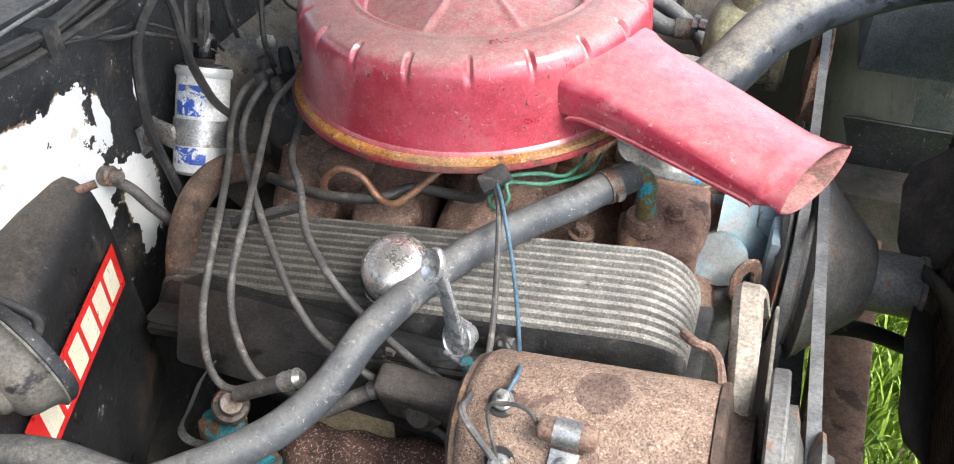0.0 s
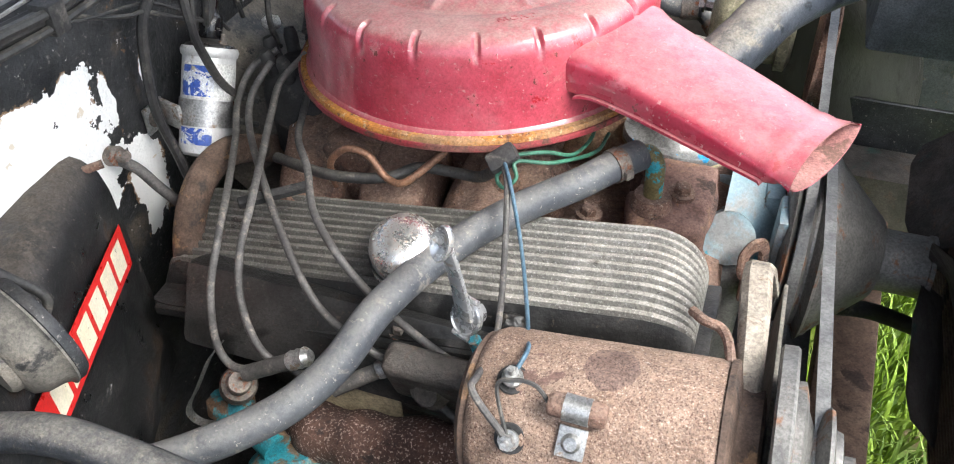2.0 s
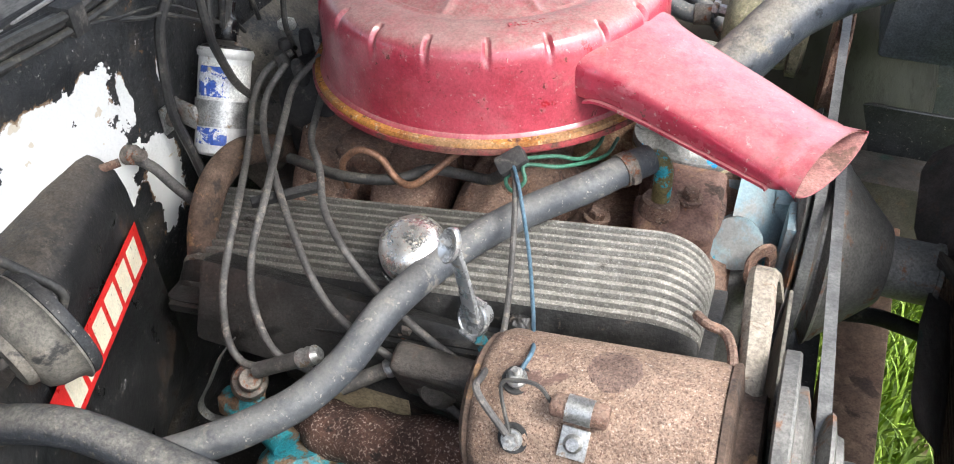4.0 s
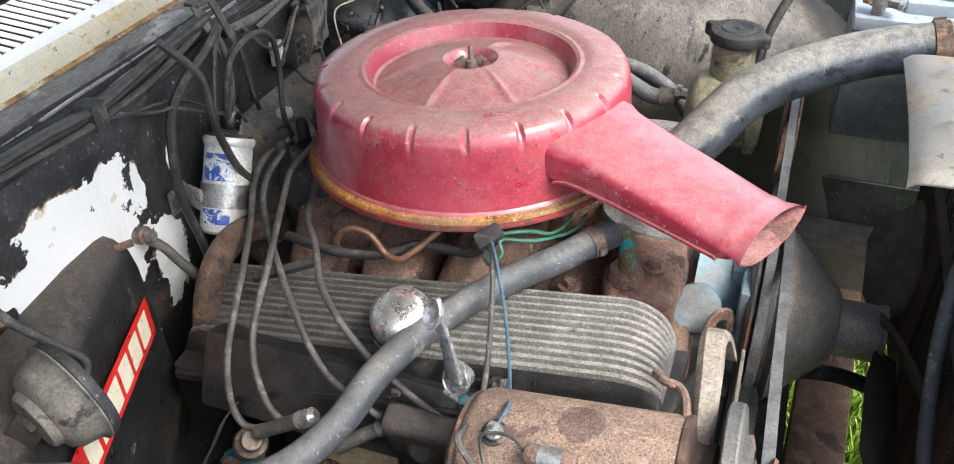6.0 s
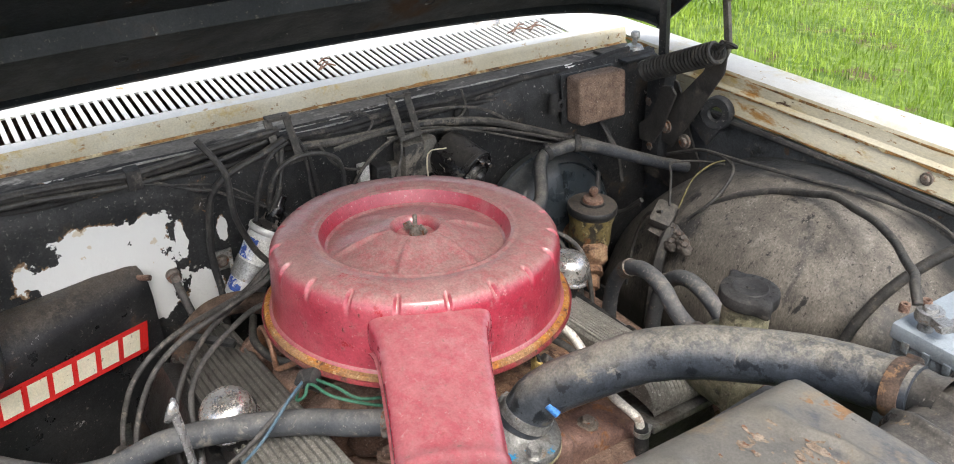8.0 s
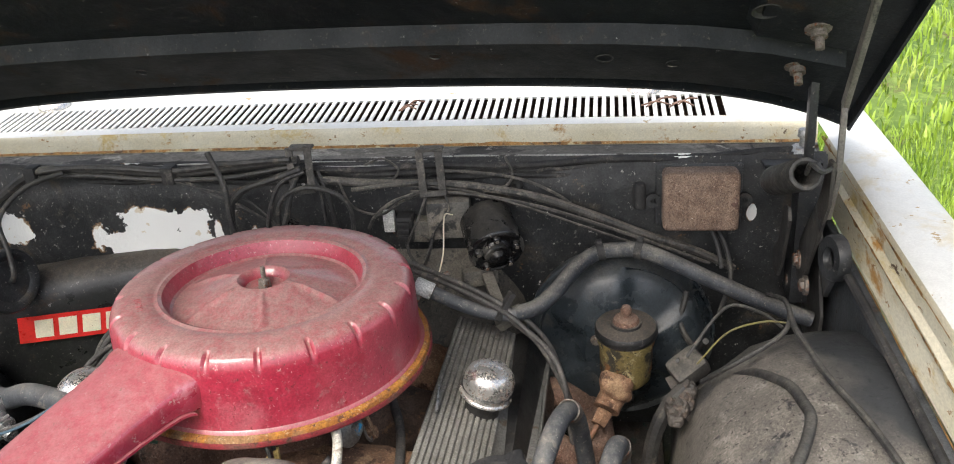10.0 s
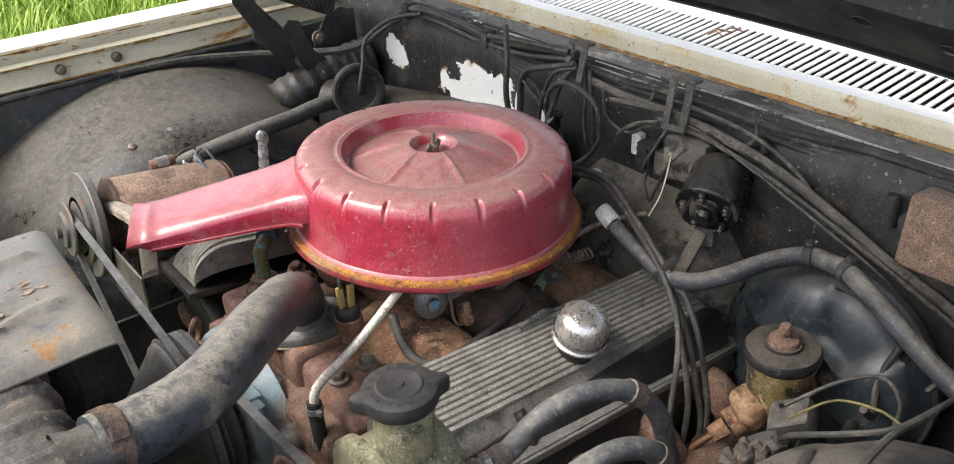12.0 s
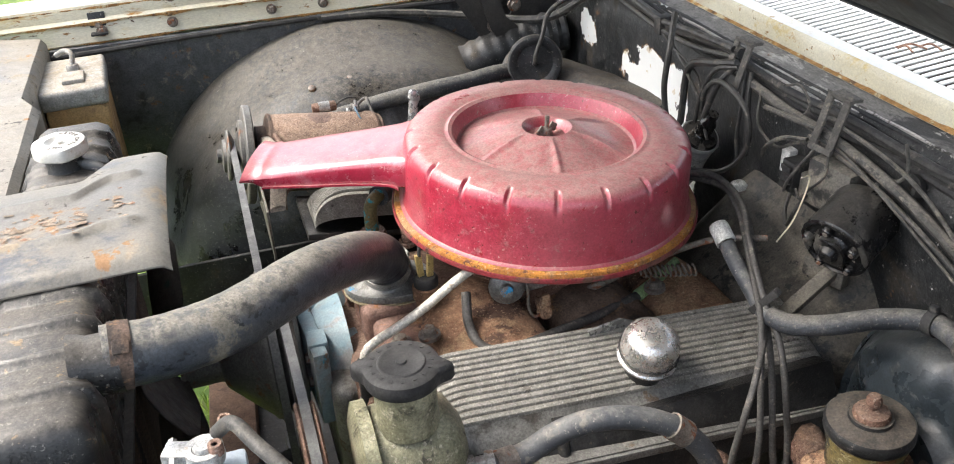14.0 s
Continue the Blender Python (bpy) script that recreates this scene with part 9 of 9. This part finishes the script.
    part("hose", g, M_HOSE_G, o)
    return r


radiator()


def shield():
    """The pressed cover plate over the middle of the radiator, rear edge turned down."""
    s = root("radiator_cover", (0.33, 0.88, 0.85), "pressed steel radiator cover, grey paint peeling to rust", "cover plate")
    def edge_x(y):
        return 0.207 + 0.006 * math.sin((y - 0.7) * 6)
    rows = []
    ny, nx = 48, 36
    for i in range(nx + 1):
        f = i / nx
        row = []
        for j in range(ny + 1):
            h = j / ny
            near = 0.768 + 0.055 * min(1.0, max(0.0, (f - 0.22) / 0.12)) + 0.015 * f
            far = 1.066 + 0.008 * f
            y = near + (far - near) * h
            x = edge_x(y) + 0.300 * f
            z = 0.876 + 0.010 * (1 - abs(2 * h - 1) ** 2.6) * min(1, f / 0.12 + 0.3)
            z -= 0.007 * max(0.0, 1 - f / 0.04) ** 2
            z -= 0.010 * max(0, 1 - min(h, 1 - h) / 0.06) ** 2
            z += 0.0070 * (math.exp(-((h - 0.30) / 0.026) ** 2) + math.exp(-((h - 0.72) / 0.026) ** 2)) * (1 if 0.1 < f < 0.85 else 0.0)
            z += 0.0030 * math.exp(-(((f - 0.30) / 0.10) ** 2 + ((h - 0.55) / 0.10) ** 2))
            z += 0.0020 * noise.noise(Vector((x * 11, y * 11, 5)))
            z -= 0.030 * max(0, f - 0.80)
            row.append((x, y, z))
        rows.append(row)
    g = G()
    g.grid(rows)
    under = [[(x, y, z - 0.0022) for x, y, z in r_] for r_ in rows]
    g.grid(under)
    g.grid([rows[0], under[0]])
    g.grid([[r_[0] for r_ in rows], [r_[0] for r_ in under]])
    g.grid([[r_[-1] for r_ in rows], [r_[-1] for r_ in under]])
    part("plate", g, M_COVER, s, angle=50)
    rnd = random.Random(11)
    g = G()
    for _ in range(95):
        i = int(rnd.triangular(4, 31, 13))
        j = min(44, max(3, int(rnd.gauss(31 - 0.25 * i, 3.5))))
        c = Vector(rows[i][j]) + Vector((rnd.uniform(-0.006, 0.006), rnd.uniform(-0.005, 0.005), 0.0003))
        m = Matrix.Translation(c) @ pose(0, 0, 0, rnd.uniform(-5, 5), rnd.uniform(-5, 5), rnd.uniform(-35, 35))
        k, rr = rnd.randint(9, 13), rnd.choice((0.0014, 0.0018, 0.0024, 0.0034, 0.0058))
        pts = []
        for q in range(k):
            a = 2 * math.pi * q / k
            f = rr * rnd.uniform(0.35, 1.2)
            pts.append(Vector((1.9 * f * math.cos(a), f * math.sin(a), 0.0003 + (0.0007 if rnd.random() < 0.3 else 0.0) * f / 0.004)))
        mid = Vector((0, 0, 0.0002))
        g.add([m @ p_ for p_ in pts] + [m @ mid, m @ (mid + Vector((0, 0, -0.0006)))], [(q, (q + 1) % k, k) for q in range(k)] + [((q + 1) % k, q, k + 1) for q in range(k)])
    part("peeling_paint", g, surf("curled_paint_flakes", (0.21, 0.155, 0.110), (0.27, 0.22, 0.17), 60, 0.8, 0, [((0.20, 0.10, 0.06), 90, 0.54, 0.66, 0.9)], 0.4, 260), s, "curled flakes of peeling paint", kind="stuff")
    for x, y in ((0.442, 0.826), (0.46, 1.0)):
        g = G()
        g.bolt((x, y, 0.868), (0, 0, 1), 0.008, 0.007)
        part("bolt", g, M_RUST, s)
    # radiator support panel, rusty tan, ahead of it
    p = root("radiator_support", (0.55, 0.86, 0.3), "rusty tan radiator support panel at the nose", "support panel", kind="structure")
    g = G()
    rows = []
    for y in np.linspace(0.02, 1.69, 40):
        w = 0.002 * noise.noise(Vector((y * 8, 2, 7)))
        mid = 0.40 < y < 1.28
        rows.append([(0.415 if mid else 0.438, y, 0.74 if mid else 0.55), (0.415 if mid else 0.438, y, 0.822 + w), (0.425 if mid else 0.446, y, 0.834 + w), (0.52, y, 0.842 + w), (0.68, y, 0.835 + w), (0.70, y, 0.80), (0.70, y, 0.76)])
    g.grid(rows)
    part("panel", g, M_TAN, p)
    g = G()
    g.box(pose(0.229, 0.88, 0.253, 0, 0, -3), 0.084, 1.5, 0.055, 0.006)
    part("crossmember", g, M_BROWN_SHEET, p, "rust-brown front crossmember")
    for y in (0.30, 1.40):
        g = G()
        g.box(pose(-0.2, y, 0.30), 1.1, 0.10, 0.13, 0.01)
        part("frame_rail", g, M_GRIME, p, "greasy black frame rail")
    # unseen black sheet, added for the deep shade below the engine
    g = G()
    g.box(pose(-0.25, 0.70, 0.235), 0.88, 0.90, 0.012, 0.004)
    part("shade_pan", g, M_BLACK, p, "added black sheet for the deep shade under the engine")
    g = G()
    g.tube([(0.12, 0.93, 0.425), (0.178, 0.946, 0.425), (0.23, 0.952, 0.427), (0.285, 0.957, 0.412), (0.325, 0.955, 0.40)], 0.0115, 14, 6)
    single("lower_hose", g, M_RUBBER, "short black hose low in front of the engine", "hose")


shield()


def battery():
    b = root("battery", (0.30, 1.37, 0.62), "pale blue-topped car battery on the inner wing", "battery")
    cx, cy = 0.300, 1.408
    g = G()
    g.box(pose(cx, cy, 0.704), 0.262, 0.172, 0.19, 0.008, 2)
    for k in range(9):
        g.box(pose(cx - 0.11 + 0.0275 * k, cy - 0.088, 0.789), 0.010, 0.006, 0.014, 0.001)
    part("case", g, M_BATT_D, b)
    g = G()
    g.box(pose(cx, cy, 0.802), 0.268, 0.178, 0.022, 0.004, 2)
    g.box(pose(cx + 0.03, cy + 0.0, 0.820), 0.185, 0.110, 0.022, 0.004, 2)
    lid = part("lid", g, M_BATT, b)
    g = G()
    g.tube([(cx - 0.02, cy - 0.03, 0.833), (cx + 0.02, cy - 0.032, 0.840), (cx + 0.08, cy - 0.03, 0.840), (cx + 0.11, cy - 0.028, 0.833)], 0.005, 10, 5)
    g.box(pose(cx + 0.04, cy + 0.06, 0.834), 0.19, 0.012, 0.012, 0.003)
    part("carry_strap", g, M_BATT, lid, "pale blue carrying strap")
    for x, y in ((0.198, 1.340), (0.395, 1.345)):
        g = G()
        g.lathe([(0.0, 0.846), (0.008, 0.846), (0.0095, 0.842), (0.010, 0.800)], Matrix.Translation((x, y, 0)), 20)
        post = part("post", g, M_STEEL, b, "lead battery post")
        g = G()
        g.lathe([(0.0102, 0.828), (0.0165, 0.828), (0.017, 0.832), (0.0165, 0.842), (0.0102, 0.842), (0.0102, 0.828)], Matrix.Translation((x, y, 0)), 24)
        g.box(pose(x + 0.022, y - 0.008, 0.835, 0, 0, -20), 0.024, 0.020, 0.012, 0.003)
        g.tube([(x + 0.026, y - 0.024, 0.836), (x + 0.026, y + 0.012, 0.836)], 0.0042, 6, 2)
        part("clamp", g, M_STEEL, post, "lead clamp with its bolt")
    g = G()
    for dx, dy in ((-0.006, -0.014), (0.004, 0.016)):
        g.lathe([(0.0025, 0.8475), (0.0035, 0.849), (0.0060, 0.849), (0.0066, 0.846), (0.0066, 0.838)], Matrix.Translation((0.184 + dx, 1.33 + dy, 0)), 12)
    part("clamp_screws", g, M_RUST, b, "rusty clamp screws")
    # battery leads
    def lead(pts, r, lab):
        g = G()
        g.tube(pts, r, 12, 8)
        single("battery_lead", g, M_CABLE, lab, "battery lead", "battery leads")
    lead([(0.186, 1.330, 0.846), (0.170, 1.342, 0.862), (0.150, 1.375, 0.855), (0.100, 1.440, 0.830), (0.050, 1.499, 0.814), (0.018, 1.518, 0.815), (-0.014, 1.535, 0.814), (-0.059, 1.554, 0.808), (-0.107, 1.569, 0.805), (-0.154, 1.571, 0.790), (-0.202, 1.568, 0.776), (-0.242, 1.555, 0.760), (-0.282, 1.540, 0.739), (-0.321, 1.525, 0.705), (-0.345, 1.505, 0.670)], 0.0065, "black battery lead arching over the wheel arch")
    lead([(0.395, 1.345, 0.84), (0.36, 1.43, 0.845), (0.29, 1.53, 0.850), (0.20, 1.585, 0.850), (0.125, 1.565, 0.828), (0.075, 1.515, 0.77), (0.045, 1.470, 0.70), (0.035, 1.43, 0.62), (0.03, 1.41, 0.52)], 0.0085, "thick black battery lead down past the wing")
    t = root("washer_bottle", (0.37, 0.17, 0.55), "yellow-brown washer bottle with a wide grey lid", "washer bottle")
    g = G()
    g.box(pose(0.386, 0.168, 0.66, 0, 0, 3), 0.112, 0.190, 0.22, 0.014, 2)
    part("bottle", g, M_WASH, t)
    g = G()
    g.box(pose(0.386, 0.168, 0.785, 0, 0, 3), 0.120, 0.200, 0.036, 0.009, 3)
    g.box(pose(0.380, 0.205, 0.806, 0, 0, 3), 0.040, 0.055, 0.010, 0.004)
    part("lid", g, M_GREYP, t, "dusty grey lid with a raised cap")
    g = G()
    g.lathe([(0, 0.012), (0.010, 0.012), (0.012, 0.009), (0.012, 0.0)], Matrix.Translation((0.384, 0.150, 0.803)), 18)
    g.tube([(0.384, 0.150, 0.812), (0.380, 0.144, 0.832), (0.394, 0.128, 0.836), (0.412, 0.118, 0.826)], 0.005, 10, 5)
    part("spout", g, M_GREYP, t)


battery()


def junction():
    j = root("junction_block", (-0.36, 1.47, 0.66), "corroded relay and cable junction on the wheel arch", "junction block")
    g = G()
    g.box(pose(-0.376, 1.466, 0.682, 32, 12, 30), 0.044, 0.052, 0.030, 0.010, 2)
    part("relay", g, M_BLACK_DUST, j, "dusty rubber-cased relay")
    for k, (dx, dy, dz) in enumerate(((0.028, -0.002, -0.026), (0.050, -0.008, -0.030), (0.067, -0.016, -0.028), (0.048, -0.026, -0.040), (0.080, -0.024, -0.034), (0.030, -0.018, -0.040))):
        g = G()
        g.bolt((-0.375 + dx, 1.468 + dy, 0.695 + dz), (0.3, -0.5, 0.8), 0.006, 0.010)
        lump(g, (-0.375 + dx, 1.468 + dy, 0.688 + dz), (0.014, 0.011, 0.009), 95 + k)
        part("terminal", g, M_GRIME, j, "corroded terminal")
    g = G()
    g.box(pose(-0.350, 1.462, 0.652, 20, 14, 20), 0.080, 0.030, 0.004, 0.0015)
    g.box(pose(-0.355, 1.468, 0.632, 20, 0, 20), 0.050, 0.004, 0.040, 0.0015)
    part("mount", g, M_GRIME, j, "folded steel mount")
    def lead(pts, r, mat, lab):
        g = G()
        g.tube(pts, r, 8, 8)
        single("thin_lead", g, mat, lab, "wire", "wing wires")
    lead([(-0.36, 1.462, 0.71), (-0.40, 1.50, 0.745), (-0.43, 1.53, 0.752), (-0.40, 1.565, 0.758), (-0.35, 1.585, 0.765)], 0.0025, M_CABLE, "thin black wire looping on the wheel arch")
    lead([(-0.35, 1.475, 0.705), (-0.36, 1.515, 0.75), (-0.36, 1.56, 0.768), (-0.355, 1.59, 0.77)], 0.0015, M_YELLOW_W, "thin yellow wire on the wheel arch")
    lead([(-0.33, 1.48, 0.69), (-0.30, 1.51, 0.735), (-0.31, 1.56, 0.765), (-0.345, 1.59, 0.772), (-0.42, 1.60, 0.765), (-0.50, 1.59, 0.73)], 0.0034, M_CABLE, "black wire tied along the wheel arch")
    lead([(-0.40, 1.60, 0.768), (-0.33, 1.595, 0.778), (-0.27, 1.60, 0.785), (-0.20, 1.61, 0.79), (-0.10, 1.635, 0.795), (0.02, 1.65, 0.79), (0.12, 1.62, 0.77), (0.22, 1.52, 0.80)], 0.0042, M_CABLE, "taped wire along the top of the wheel arch")
    lead([(-0.352, 1.470, 0.672), (-0.342, 1.438, 0.640), (-0.335, 1.417, 0.58), (-0.33, 1.408, 0.48)], 0.0115, M_CABLE, "thick black cable dropping beside the wheel arch")
    lead([(-0.365, 1.45, 0.70), (-0.41, 1.455, 0.67), (-0.43, 1.45, 0.60), (-0.42, 1.43, 0.52)], 0.003, M_CABLE, "thin black wire hanging from the junction")


junction()
